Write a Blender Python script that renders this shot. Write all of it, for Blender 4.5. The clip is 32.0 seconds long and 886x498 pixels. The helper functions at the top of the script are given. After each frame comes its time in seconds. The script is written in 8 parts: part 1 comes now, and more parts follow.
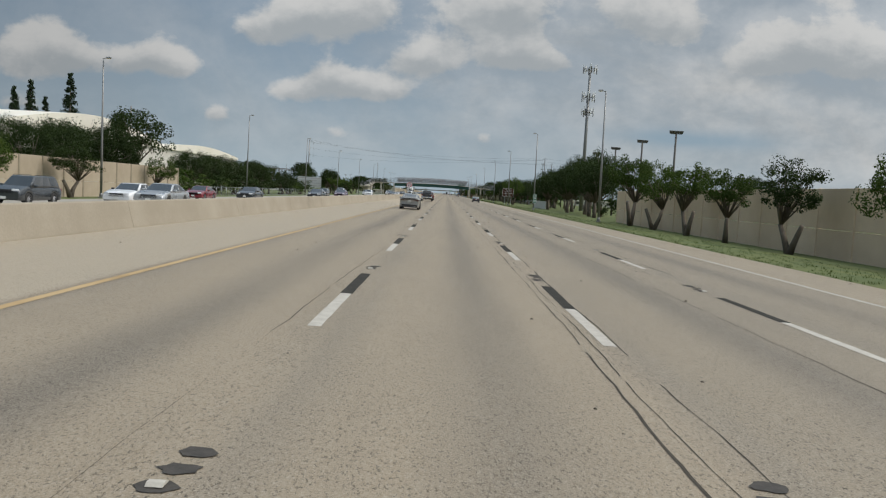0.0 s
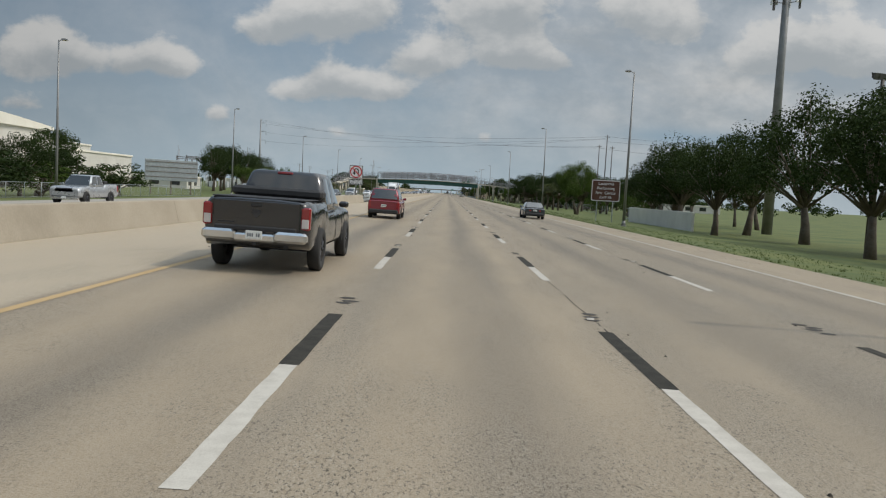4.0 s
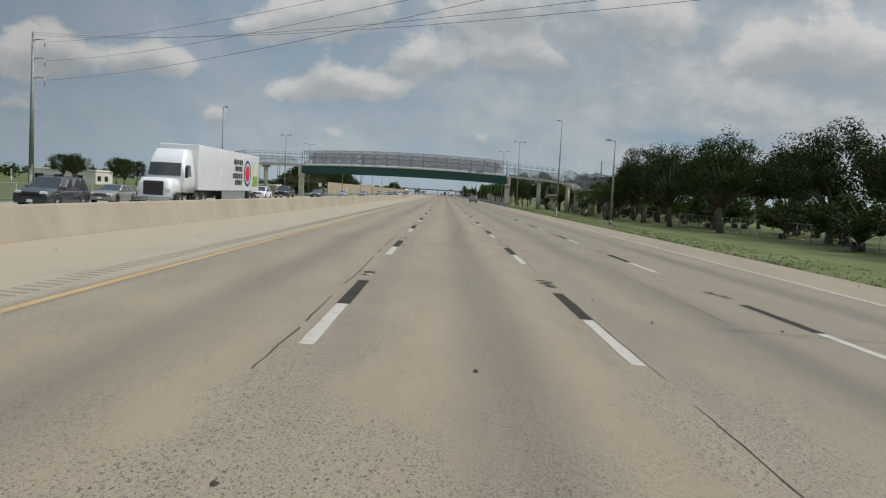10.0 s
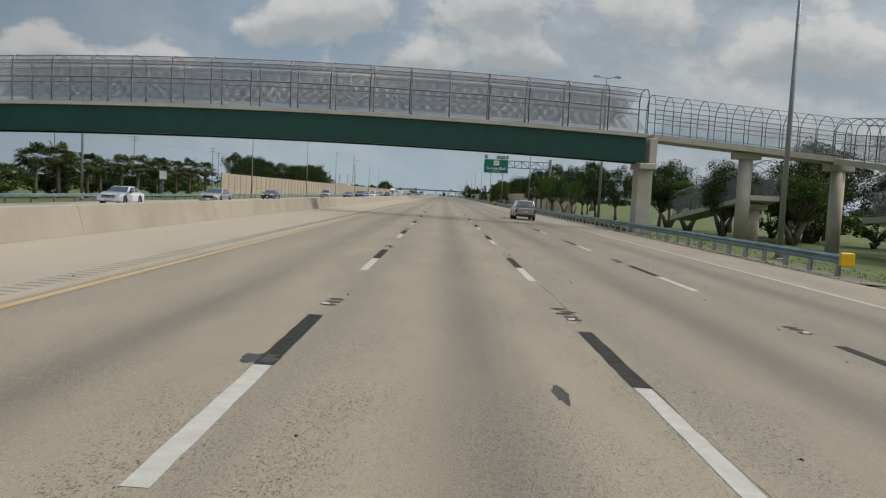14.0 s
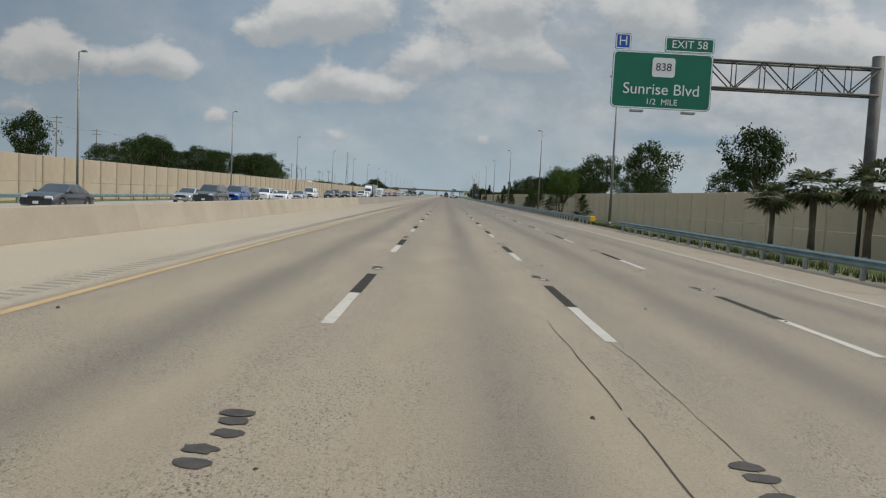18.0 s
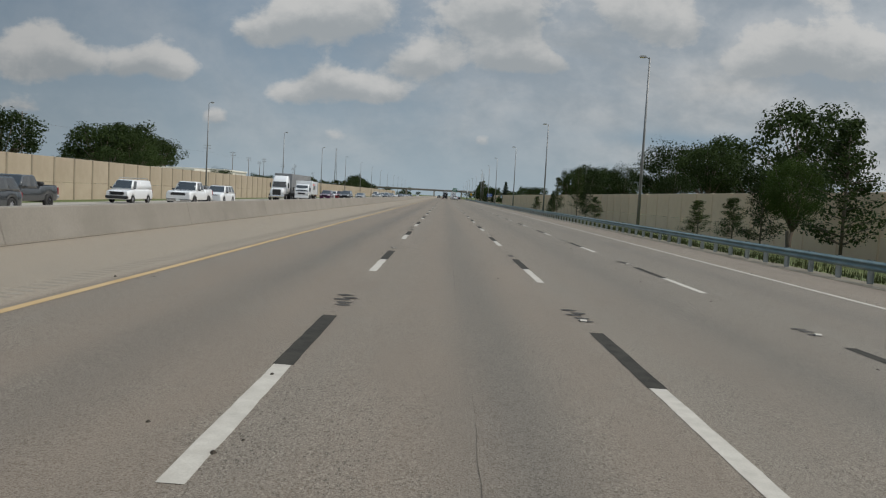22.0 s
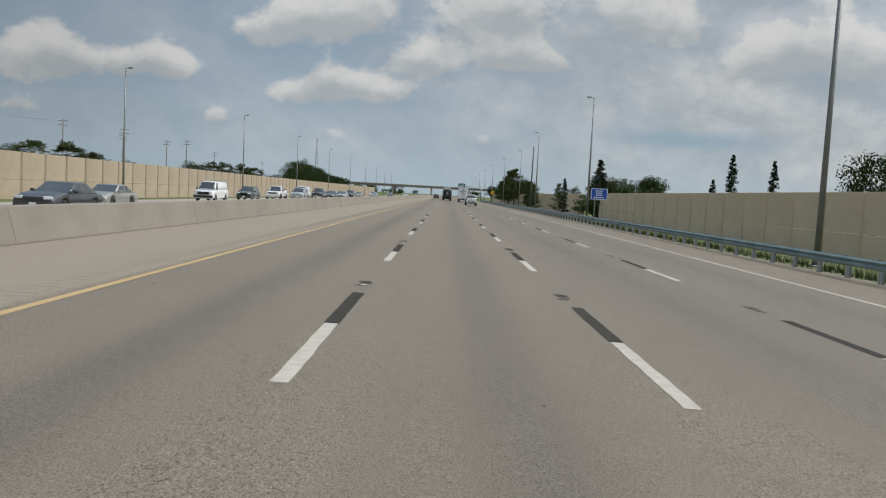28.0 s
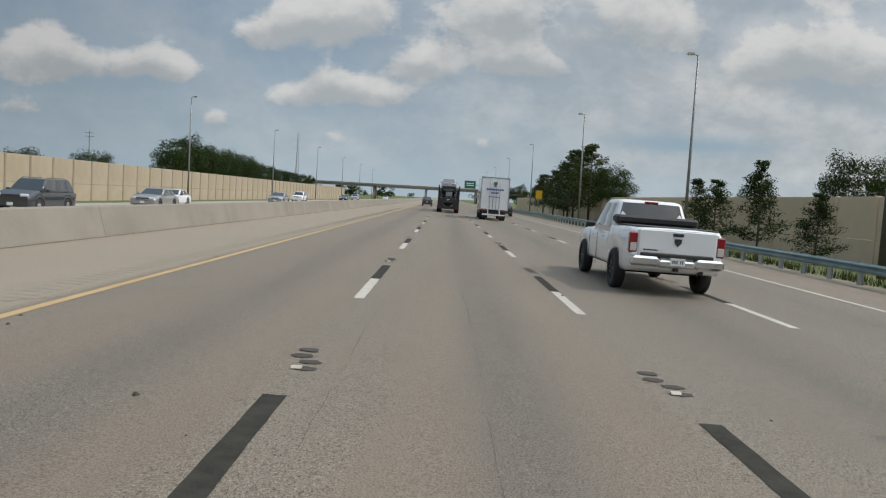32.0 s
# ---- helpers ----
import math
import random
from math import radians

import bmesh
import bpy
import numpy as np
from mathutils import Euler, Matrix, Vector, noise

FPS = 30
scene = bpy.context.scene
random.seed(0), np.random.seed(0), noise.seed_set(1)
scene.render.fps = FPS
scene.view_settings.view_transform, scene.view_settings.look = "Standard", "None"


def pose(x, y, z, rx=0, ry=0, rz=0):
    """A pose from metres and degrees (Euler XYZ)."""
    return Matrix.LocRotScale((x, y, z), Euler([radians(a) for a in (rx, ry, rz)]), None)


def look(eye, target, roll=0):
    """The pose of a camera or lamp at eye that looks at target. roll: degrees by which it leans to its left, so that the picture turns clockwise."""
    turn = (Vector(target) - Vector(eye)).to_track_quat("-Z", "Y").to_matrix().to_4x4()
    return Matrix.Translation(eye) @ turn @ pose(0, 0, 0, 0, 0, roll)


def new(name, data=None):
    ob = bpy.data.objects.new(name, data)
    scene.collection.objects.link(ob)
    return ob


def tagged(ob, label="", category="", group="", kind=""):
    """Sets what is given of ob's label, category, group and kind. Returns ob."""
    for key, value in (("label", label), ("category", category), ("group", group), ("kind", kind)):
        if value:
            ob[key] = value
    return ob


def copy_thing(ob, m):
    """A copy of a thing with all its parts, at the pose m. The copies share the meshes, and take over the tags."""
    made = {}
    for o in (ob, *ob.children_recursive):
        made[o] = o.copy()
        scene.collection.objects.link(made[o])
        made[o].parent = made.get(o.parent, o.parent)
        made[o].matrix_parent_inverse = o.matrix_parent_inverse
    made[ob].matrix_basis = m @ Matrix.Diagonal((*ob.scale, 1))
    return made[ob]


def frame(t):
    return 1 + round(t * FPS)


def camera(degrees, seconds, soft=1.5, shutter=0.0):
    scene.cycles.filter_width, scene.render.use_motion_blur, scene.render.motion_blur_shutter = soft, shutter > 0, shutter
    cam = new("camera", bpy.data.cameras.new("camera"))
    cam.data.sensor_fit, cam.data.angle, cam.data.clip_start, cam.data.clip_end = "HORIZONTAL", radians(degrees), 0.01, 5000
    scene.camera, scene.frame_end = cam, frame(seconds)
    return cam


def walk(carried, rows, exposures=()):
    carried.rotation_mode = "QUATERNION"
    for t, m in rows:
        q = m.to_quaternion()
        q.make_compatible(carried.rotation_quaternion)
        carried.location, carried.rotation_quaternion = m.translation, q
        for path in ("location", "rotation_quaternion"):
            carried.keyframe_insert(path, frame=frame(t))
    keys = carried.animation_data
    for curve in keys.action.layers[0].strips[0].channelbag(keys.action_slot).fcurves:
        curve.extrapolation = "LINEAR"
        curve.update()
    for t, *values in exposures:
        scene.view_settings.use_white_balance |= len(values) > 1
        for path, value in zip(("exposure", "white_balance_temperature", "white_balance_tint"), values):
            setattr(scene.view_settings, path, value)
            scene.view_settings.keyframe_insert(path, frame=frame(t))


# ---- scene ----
# ---- exposure: the camera's own brightening and darkening on the way ----
EXPOSURES = [(0.0, 0.0), (19.0, 0.0), (20.5, -0.04), (22.0, -0.12), (23.0, -0.06), (24.0, 0.07), (25.0, 0.09), (28.0, 0.11), (32.0, 0.13)]
# ---- camera ----
cam = camera(60.27, 32.0, soft=1.2)
walk(cam, [
    (0.0, pose(-0.30, 0.03, 1.74, 85.81, -3.17, 0.25)),
    (1.0, pose(-0.33, 31.74, 1.74, 85.92, -3.18, 0.13)),
    (2.0, pose(-0.40, 63.70, 1.74, 85.96, -3.20, 0.25)),
    (3.0, pose(-0.39, 95.35, 1.74, 85.70, -3.12, 0.31)),
    (6.0, pose(-0.48, 190.81, 1.74, 85.96, -2.93, 0.25)),
    (7.0, pose(-0.46, 222.91, 1.74, 85.83, -2.99, 0.13)),
    (8.0, pose(-0.42, 255.84, 1.74, 85.90, -2.98, 0.04)),
    (9.0, pose(-0.41, 286.55, 1.74, 86.00, -3.04, 0.06)),
    (10.0, pose(-0.41, 318.07, 1.74, 85.84, -3.02, 0.11)),
    (11.0, pose(-0.39, 349.29, 1.74, 85.86, -2.95, 0.20)),
    (12.0, pose(-0.33, 380.86, 1.74, 85.82, -2.92, 0.15)),
    (13.0, pose(-0.31, 412.22, 1.74, 86.01, -2.95, 0.15)),
    (14.0, pose(-0.19, 444.05, 1.74, 85.91, -2.91, 0.06)),
    (17.0, pose(-0.23, 541.13, 1.74, 85.99, -3.02, 0.01)),
    (18.0, pose(-0.40, 572.66, 1.74, 85.94, -2.99, 0.20)),
    (19.0, pose(-0.52, 604.53, 1.74, 85.93, -2.98, 0.23)),
    (20.0, pose(-0.52, 636.06, 1.74, 85.89, -3.00, 0.06)),
    (21.0, pose(-0.35, 667.64, 1.74, 85.94, -2.93, 0.18)),
    (22.0, pose(-0.36, 700.00, 1.74, 85.99, -3.07, 0.12)),
    (23.0, pose(-0.43, 732.37, 1.74, 85.89, -3.15, 0.03)),
    (24.0, pose(-0.42, 764.20, 1.74, 85.87, -3.20, 0.01)),
    (25.0, pose(-0.37, 797.39, 1.74, 85.90, -3.21, 0.03)),
    (28.0, pose(-0.47, 892.74, 1.74, 85.91, -3.12, 0.20)),
    (29.0, pose(-0.57, 925.08, 1.74, 85.88, -3.22, 0.35)),
    (30.0, pose(-0.60, 956.96, 1.74, 85.90, -3.33, 0.12)),
    (31.0, pose(-0.59, 988.96, 1.74, 85.92, -3.36, 0.14)),
    (32.0, pose(-0.52, 1021.07, 1.74, 86.17, -3.29, 0.14)),
], exposures=EXPOSURES)
# ---- world and sun ----
SUN_EL, SUN_AZ = radians(50), radians(94)      # azimuth from +y towards +x
world = bpy.data.worlds.new("sky")
scene.world = world
world.use_nodes = True


class Nodes:
    """Short hand for building node trees."""
    def __init__(self, tree):
        self.t = tree
        self.n = tree.nodes
        self.n.clear()

    def add(self, kind, **props):
        node = self.n.new(kind)
        for key, value in props.items():
            if key == "blend":
                node.blend_type = value
            elif key == "op":
                node.operation = value
            elif key == "dtype":
                node.data_type = value
            elif key == "sky":
                node.sky_type = value
            elif key == "feature":
                node.feature = value
            elif key == "interp":
                node.interpolation_type = value
        return node

    def put(self, sock, value):
        if isinstance(value, bpy.types.NodeSocket):
            self.t.links.new(value, sock)
        elif value is not None:
            sock.default_value = value

    def math(self, op, a, b=0.0, c=None, clamp=False):
        m = self.add("ShaderNodeMath", op=op)
        m.use_clamp = clamp
        self.put(m.inputs[0], a)
        self.put(m.inputs[1], b)
        if c is not None:
            self.put(m.inputs[2], c)
        return m.outputs[0]

    def mix(self, fac, a, b, blend="MIX"):
        m = self.add("ShaderNodeMix", dtype="RGBA", blend=blend)
        self.put(m.inputs[0], fac)
        self.put(m.inputs[6], a if isinstance(a, bpy.types.NodeSocket) else (*a, 1))
        self.put(m.inputs[7], b if isinstance(b, bpy.types.NodeSocket) else (*b, 1))
        return m.outputs[2]

    def noise(self, vec, scale, detail=3.0, rough=0.55, dist=0.0):
        m = self.add("ShaderNodeTexNoise")
        self.put(m.inputs["Vector"], vec)
        m.inputs["Scale"].default_value = scale
        m.inputs["Detail"].default_value = detail
        m.inputs["Roughness"].default_value = rough
        m.inputs["Distortion"].default_value = dist
        return m.outputs[0]

    def ramp(self, fac, lo, hi, smooth=True):
        m = self.add("ShaderNodeMapRange", interp="SMOOTHSTEP" if smooth else "LINEAR")
        self.put(m.inputs[0], fac)
        m.inputs[1].default_value, m.inputs[2].default_value = lo, hi
        return m.outputs[0]

    def scaled(self, vec, sx, sy, sz):
        m = self.add("ShaderNodeMapping")
        self.put(m.inputs[0], vec)
        m.inputs["Scale"].default_value = (sx, sy, sz)
        return m.outputs[0]


w = Nodes(world.node_tree)
sky = w.add("ShaderNodeTexSky", sky="NISHITA")
sky.sun_disc, sky.sun_elevation, sky.sun_rotation = False, SUN_EL, SUN_AZ
sky.air_density, sky.dust_density, sky.ozone_density = 1.0, 1.5, 1.0
tc = w.add("ShaderNodeTexCoord")
sep = w.add("ShaderNodeSeparateXYZ")
w.put(sep.inputs[0], tc.outputs["Generated"])
dx, dy, dz = sep.outputs
ay = w.math("MAXIMUM", w.math("ABSOLUTE", dy), 0.25)
su, sv = w.math("DIVIDE", dx, ay), w.math("DIVIDE", dz, ay)
comb = w.add("ShaderNodeCombineXYZ")
w.put(comb.inputs[0], su)
w.put(comb.inputs[1], w.math("MULTIPLY", sv, 1.45))
uv = comb.outputs[0]
warp = w.noise(uv, 5.0, 2.0, 0.5)
big = w.noise(uv, 6.0, 7.0, 0.6, 0.25)
fine = w.noise(uv, 19.0, 6.0, 0.62, 0.15)
billow = w.math("ADD", w.math("MULTIPLY", big, 0.5), w.math("MULTIPLY", fine, 0.5))
# heaps of cumulus: place across and up (tangents), half width, half height, weight
HEAPS = ((-0.562, 0.150, 0.034, 0.028, 1.2), (-0.520, 0.166, 0.034, 0.032, 1.2), (-0.485, 0.146, 0.030, 0.020, 1.0), (-0.560, 0.088, 0.036, 0.013, 0.85), (-0.424, 0.143, 0.028, 0.018, 1.05), (-0.386, 0.157, 0.030, 0.022, 1.15), (-0.352, 0.146, 0.024, 0.015, 1.0),
         (-0.303, 0.088, 0.020, 0.013, 1.0), (-0.255, 0.196, 0.034, 0.018, 0.95), (-0.215, 0.214, 0.038, 0.028, 1.05), (-0.165, 0.226, 0.042, 0.034, 1.1), (-0.115, 0.236, 0.045, 0.040, 1.1), (-0.205, 0.122, 0.032, 0.014, 1.0), (-0.165, 0.143, 0.030, 0.024, 1.15),
         (-0.122, 0.134, 0.036, 0.018, 1.05), (-0.078, 0.128, 0.034, 0.014, 0.9), (-0.060, 0.166, 0.034, 0.020, 1.0), (-0.018, 0.178, 0.030, 0.026, 1.05), (0.022, 0.238, 0.050, 0.040, 1.05), (0.082, 0.242, 0.048, 0.040, 1.05),
         (0.056, 0.178, 0.028, 0.016, 0.95), (0.094, 0.188, 0.030, 0.022, 1.1), (0.134, 0.176, 0.030, 0.015, 0.95), (0.044, 0.074, 0.018, 0.011, 0.8), (-0.150, 0.072, 0.022, 0.010, 0.6), (0.225, 0.246, 0.058, 0.036, 1.05), (0.292, 0.232, 0.048, 0.028, 0.9),
         (0.375, 0.190, 0.036, 0.020, 1.0), (0.418, 0.210, 0.042, 0.030, 1.1), (0.472, 0.216, 0.048, 0.036, 1.15), (0.540, 0.205, 0.050, 0.036, 1.1), (0.430, 0.128, 0.13, 0.016, 0.4), (-0.02, 0.31, 0.30, 0.03, 0.7), (0.45, 0.30, 0.25, 0.03, 0.8),
         (-0.9, 0.3, 0.25, 0.1, 0.9), (0.95, 0.3, 0.25, 0.12, 0.9), (-0.3, 0.62, 0.4, 0.12, 0.7), (0.5, 0.7, 0.5, 0.14, 0.8))
dens, high = None, None
for cx, cy, rx, ry, amount in HEAPS:
    ex = w.math("POWER", w.math("ABSOLUTE", w.math("DIVIDE", w.math("SUBTRACT", su, cx), rx)), 2.0)
    rel = w.math("DIVIDE", w.math("SUBTRACT", sv, cy), ry)
    ey = w.math("POWER", w.math("ABSOLUTE", rel), 2.0)
    blob = w.math("MULTIPLY", w.math("EXPONENT", w.math("MULTIPLY", w.math("ADD", ex, ey), -0.8)), amount)
    dens = blob if dens is None else w.math("ADD", dens, blob)
    up = w.math("MULTIPLY", blob, rel)
    high = up if high is None else w.math("ADD", high, up)
field = w.math("ADD", dens, w.math("MULTIPLY", w.math("SUBTRACT", billow, 0.5), 2.9))
cover = w.ramp(field, 0.26, 0.98)
veil = w.math("ADD", 0.10, w.math("MULTIPLY", w.ramp(w.noise(uv, 3.1, 6.0, 0.62, 0.5), 0.36, 0.72), 0.50))
right_veil = w.math("MULTIPLY", w.ramp(su, -0.25, 0.35), 0.48)
veil = w.math("MULTIPLY", w.math("ADD", veil, right_veil), w.math("ADD", 0.45, w.math("MULTIPLY", w.ramp(su, -0.6, 0.0), 0.55)))
# a break of clear blue low on the right
gap_x = w.math("POWER", w.math("DIVIDE", w.math("SUBTRACT", su, 0.32), 0.11), 2.0)
gap_y = w.math("POWER", w.math("ABSOLUTE", w.math("DIVIDE", w.math("SUBTRACT", sv, 0.087), 0.012)), 2.0)
gap = w.math("EXPONENT", w.math("MULTIPLY", w.math("ADD", gap_x, gap_y), -1.0))
veil = w.math("SUBTRACT", veil, w.math("MULTIPLY", gap, 0.7), clamp=True)
cover = w.math("MAXIMUM", cover, veil)
lit = w.ramp(w.math("ADD", w.math("MULTIPLY", high, 0.55), w.math("MULTIPLY", w.math("SUBTRACT", billow, 0.5), 2.4)), -0.45, 0.45)
cloud = w.mix(lit, (0.345, 0.375, 0.395), (0.560, 0.565, 0.560))
clear = w.mix(1.0, sky.outputs[0], (0.050, 0.053, 0.056), "MULTIPLY")
clear = w.mix(0.7, clear, (0.255, 0.345, 0.435))
clear = w.mix(w.math("MULTIPLY", w.ramp(sv, 0.22, -0.02), 0.5), clear, (0.34, 0.44, 0.51))
col = w.mix(cover, clear, cloud)
col = w.mix(w.math("MULTIPLY", w.ramp(sv, 0.085, 0.0), 0.62), col, (0.350, 0.440, 0.500))
# thin bright cloud round the high sun
toward = w.add("ShaderNodeVectorMath", op="DOT_PRODUCT")
w.put(toward.inputs[0], tc.outputs["Generated"])
toward.inputs[1].default_value = (math.sin(SUN_AZ) * math.cos(SUN_EL), math.cos(SUN_AZ) * math.cos(SUN_EL), math.sin(SUN_EL))
near_sun = w.math("ADD", 1.0, w.math("ADD", w.math("MULTIPLY", w.ramp(toward.outputs["Value"], 0.35, 1.0), 1.6), w.math("MULTIPLY", w.ramp(dz, 0.36, 0.75), 1.0)))
bright = w.add("ShaderNodeVectorMath", op="SCALE")
w.put(bright.inputs[0], col)
w.put(bright.inputs[3], w.math("MULTIPLY", near_sun, w.math("ADD", 0.80, w.math("MULTIPLY", w.ramp(su, -0.62, -0.18), 0.20))))
col = bright.outputs[0]
bg = w.add("ShaderNodeBackground")
w.put(bg.inputs[0], col)
bg.inputs[1].default_value = 1.0
wo = w.add("ShaderNodeOutputWorld")
w.put(wo.inputs[0], bg.outputs[0])

sun = new("sun", bpy.data.lights.new("sun", "SUN"))
sun.data.energy, sun.data.angle, sun.data.color = 1.75, radians(0.8), (1.0, 0.91, 0.79)
SUN_WAY = Vector((math.sin(SUN_AZ) * math.cos(SUN_EL), math.cos(SUN_AZ) * math.cos(SUN_EL), math.sin(SUN_EL)))
sun.matrix_world = look((40, 300, 200), Vector((40, 300, 200)) - SUN_WAY)
# ---- materials ----
def surf(name, c1, c2, scale=2.0, rough=0.8, metal=0.0, bump=0.15, grain=40.0, spots=0.0, world_space=False, spec=0.5, coat=0.0):
    """A surface of two tones mixed by coarse and fine noise, with fine relief. Sizes in metres: scale per metre."""
    m = bpy.data.materials.new(name)
    m.use_nodes = True
    k = Nodes(m.node_tree)
    if world_space:
        vec = k.add("ShaderNodeNewGeometry").outputs["Position"]
    else:
        vec = k.add("ShaderNodeTexCoord").outputs["Object"]
    a = k.noise(vec, scale, 4.0)
    b = k.noise(vec, grain, 2.0, 0.6)
    both = k.math("ADD", k.math("MULTIPLY", a, 0.65), k.math("MULTIPLY", b, 0.35))
    rnd = k.add("ShaderNodeObjectInfo").outputs["Random"]
    both = k.math("ADD", both, k.math("MULTIPLY", k.math("SUBTRACT", rnd, 0.5), 0.10))
    base = k.mix(k.ramp(both, 0.3, 0.7), c1, c2)
    if spots:
        base = k.mix(k.math("MULTIPLY", k.ramp(k.noise(vec, scale * 0.37, 5.0, 0.65), 0.56, 0.75), spots), base, tuple(v * 0.45 for v in c1))
    p = k.add("ShaderNodeBsdfPrincipled")
    k.put(p.inputs["Base Color"], base)
    k.put(p.inputs["Roughness"], k.math("ADD", rough - 0.06, k.math("MULTIPLY", b, 0.12)))
    p.inputs["Metallic"].default_value = metal
    p.inputs["Specular IOR Level"].default_value = spec
    p.inputs["Coat Weight"].default_value = coat
    p.inputs["Coat Roughness"].default_value = 0.06
    if bump:
        bn = k.add("ShaderNodeBump")
        bn.inputs["Strength"].default_value = bump
        bn.inputs["Distance"].default_value = 0.02
        k.put(bn.inputs["Height"], both)
        k.put(p.inputs["Normal"], bn.outputs[0])
    o = k.add("ShaderNodeOutputMaterial")
    k.put(o.inputs[0], p.outputs[0])
    return m


def paint(name, c, rough=0.25, metal=0.0, coat=0.8):
    return surf(name, c, tuple(min(1, v * 1.05) for v in c), 1.2, rough, metal, 0.0, 1.7, 0.0, coat=coat)


def glow(name, c, strength):
    m = bpy.data.materials.new(name)
    m.use_nodes = True
    p = m.node_tree.nodes["Principled BSDF"]
    p.inputs["Base Color"].default_value = (*c, 1)
    p.inputs["Emission Color"].default_value = (*c, 1)
    p.inputs["Emission Strength"].default_value = strength
    return m


def road_material():
    """Tined concrete: warm grey, darker oil band along the middle of each lane, paler inner shoulder, pitted patches, bare aggregate beside the lane lines."""
    m = bpy.data.materials.new("road_concrete")
    m.use_nodes = True
    k = Nodes(m.node_tree)
    pos = k.add("ShaderNodeNewGeometry").outputs["Position"]
    s = k.add("ShaderNodeSeparateXYZ")
    k.put(s.inputs[0], pos)
    x, y = s.outputs[0], s.outputs[1]
    long = k.noise(k.scaled(pos, 1.0, 0.05, 1.0), 0.8, 4.0)
    mottled = k.noise(k.scaled(pos, 1.0, 0.22, 1.0), 1.1, 5.0, 0.6)
    grit = k.noise(pos, 70.0, 3.0, 0.75)
    holes = k.noise(k.scaled(pos, 1.0, 0.5, 1.0), 44.0, 4.0, 0.78, 0.3)
    stones = k.noise(k.scaled(pos, 1.0, 0.5, 1.0), 80.0, 2.0, 0.6, 0.2)
    first = k.ramp(y, 104.4, 104.2, False)
    old = k.ramp(y, 585.0, 695.0)
    base = k.mix(k.ramp(mottled, 0.3, 0.72), (0.225, 0.171, 0.108), (0.278, 0.214, 0.139))
    base = k.mix(k.math("MULTIPLY", first, 0.25), base, (0.285, 0.225, 0.155))
    # greyer, older slabs further along, their colour also darkened for cloud shade
    base = k.mix(old, base, k.mix(k.ramp(mottled, 0.3, 0.72), (0.091, 0.0625, 0.0425), (0.115, 0.080, 0.0545)))
    # the outer lanes are darker
    base = k.mix(k.math("MULTIPLY", k.ramp(x, 1.0, 4.2), k.ramp(x, 9.4, 9.1)), base, k.mix(k.math("ADD", 0.30, k.math("MULTIPLY", old, 0.20)), base, (0.03, 0.028, 0.024)))
    # oil band in the middle of each lane: distance to the lane's centre line
    wob = k.math("MULTIPLY", k.math("SUBTRACT", k.noise(k.scaled(pos, 0.0, 0.05, 0.0), 1.0, 2.0), 0.5), 0.5)
    lane = k.math("ABSOLUTE", k.math("SUBTRACT", k.math("MODULO", k.math("ADD", k.math("ADD", x, wob), 3.66 * 20 + 1.83 - 0.25), 3.66), 1.83))
    strength = k.math("ADD", 0.62, k.math("MULTIPLY", old, 0.26))
    band = k.math("MULTIPLY", k.ramp(lane, 0.85, 0.0), k.math("MULTIPLY", k.math("ADD", 0.55, k.math("MULTIPLY", k.ramp(long, 0.3, 0.65), 0.6)), strength))
    inlanes = k.math("MULTIPLY", k.ramp(x, -5.6, -5.2), k.ramp(x, 9.3, 8.9))
    base = k.mix(k.math("MULTIPLY", band, inlanes), base, (0.027, 0.0195, 0.015))
    # worn, stained seam beside the lane lines
    beside = k.ramp(lane, 0.95, 1.55)
    seam = k.math("MULTIPLY", k.ramp(lane, 1.25, 1.83), k.math("MULTIPLY", k.ramp(long, 0.40, 0.62), 0.40))
    base = k.mix(k.math("MULTIPLY", seam, inlanes), base, (0.095, 0.082, 0.066))
    # pale inner shoulder
    base = k.mix(k.math("MULTIPLY", k.ramp(x, -5.5, -5.9), k.math("SUBTRACT", 0.55, k.math("MULTIPLY", old, 0.22))), base, (0.48, 0.405, 0.300))
    # brown dirt held in the joint along the yellow line
    rim = k.ramp(k.math("ABSOLUTE", k.math("ADD", x, 5.50)), 0.24, 0.08)
    base = k.mix(k.math("MULTIPLY", rim, k.math("ADD", 0.35, k.math("MULTIPLY", k.ramp(long, 0.35, 0.6), 0.3))), base, (0.085, 0.058, 0.034))
    # where the skin has worn off: patches, most of them beside the lane lines, and all of the first stretch
    patchy = k.noise(k.scaled(pos, 1.0, 0.35, 1.0), 0.75, 5.0, 0.62)
    worn = k.math("ADD", k.math("MULTIPLY", k.ramp(patchy, 0.44, 0.63), 0.85), k.math("MULTIPLY", k.math("MULTIPLY", beside, inlanes), k.ramp(patchy, 0.30, 0.56)), clamp=True)
    worn = k.math("MAXIMUM", k.math("MULTIPLY", worn, k.ramp(x, -8.2, -6.0)), k.math("ADD", k.math("MULTIPLY", first, 0.72), k.math("MULTIPLY", old, 0.22)))
    base = k.mix(k.math("MULTIPLY", worn, 0.16), base, (0.075, 0.064, 0.050))
    # dark pits and pale bare stones
    pit = k.math("MULTIPLY", k.ramp(holes, 0.535, 0.62), k.math("ADD", 0.17, k.math("MULTIPLY", worn, 0.68)))
    pale = k.math("MULTIPLY", k.ramp(stones, 0.53, 0.64), k.math("ADD", 0.05, k.math("MULTIPLY", worn, 0.34)))
    base = k.mix(k.ramp(grit, 0.42, 0.68), k.mix(0.27, base, (0.55, 0.50, 0.42)), base)
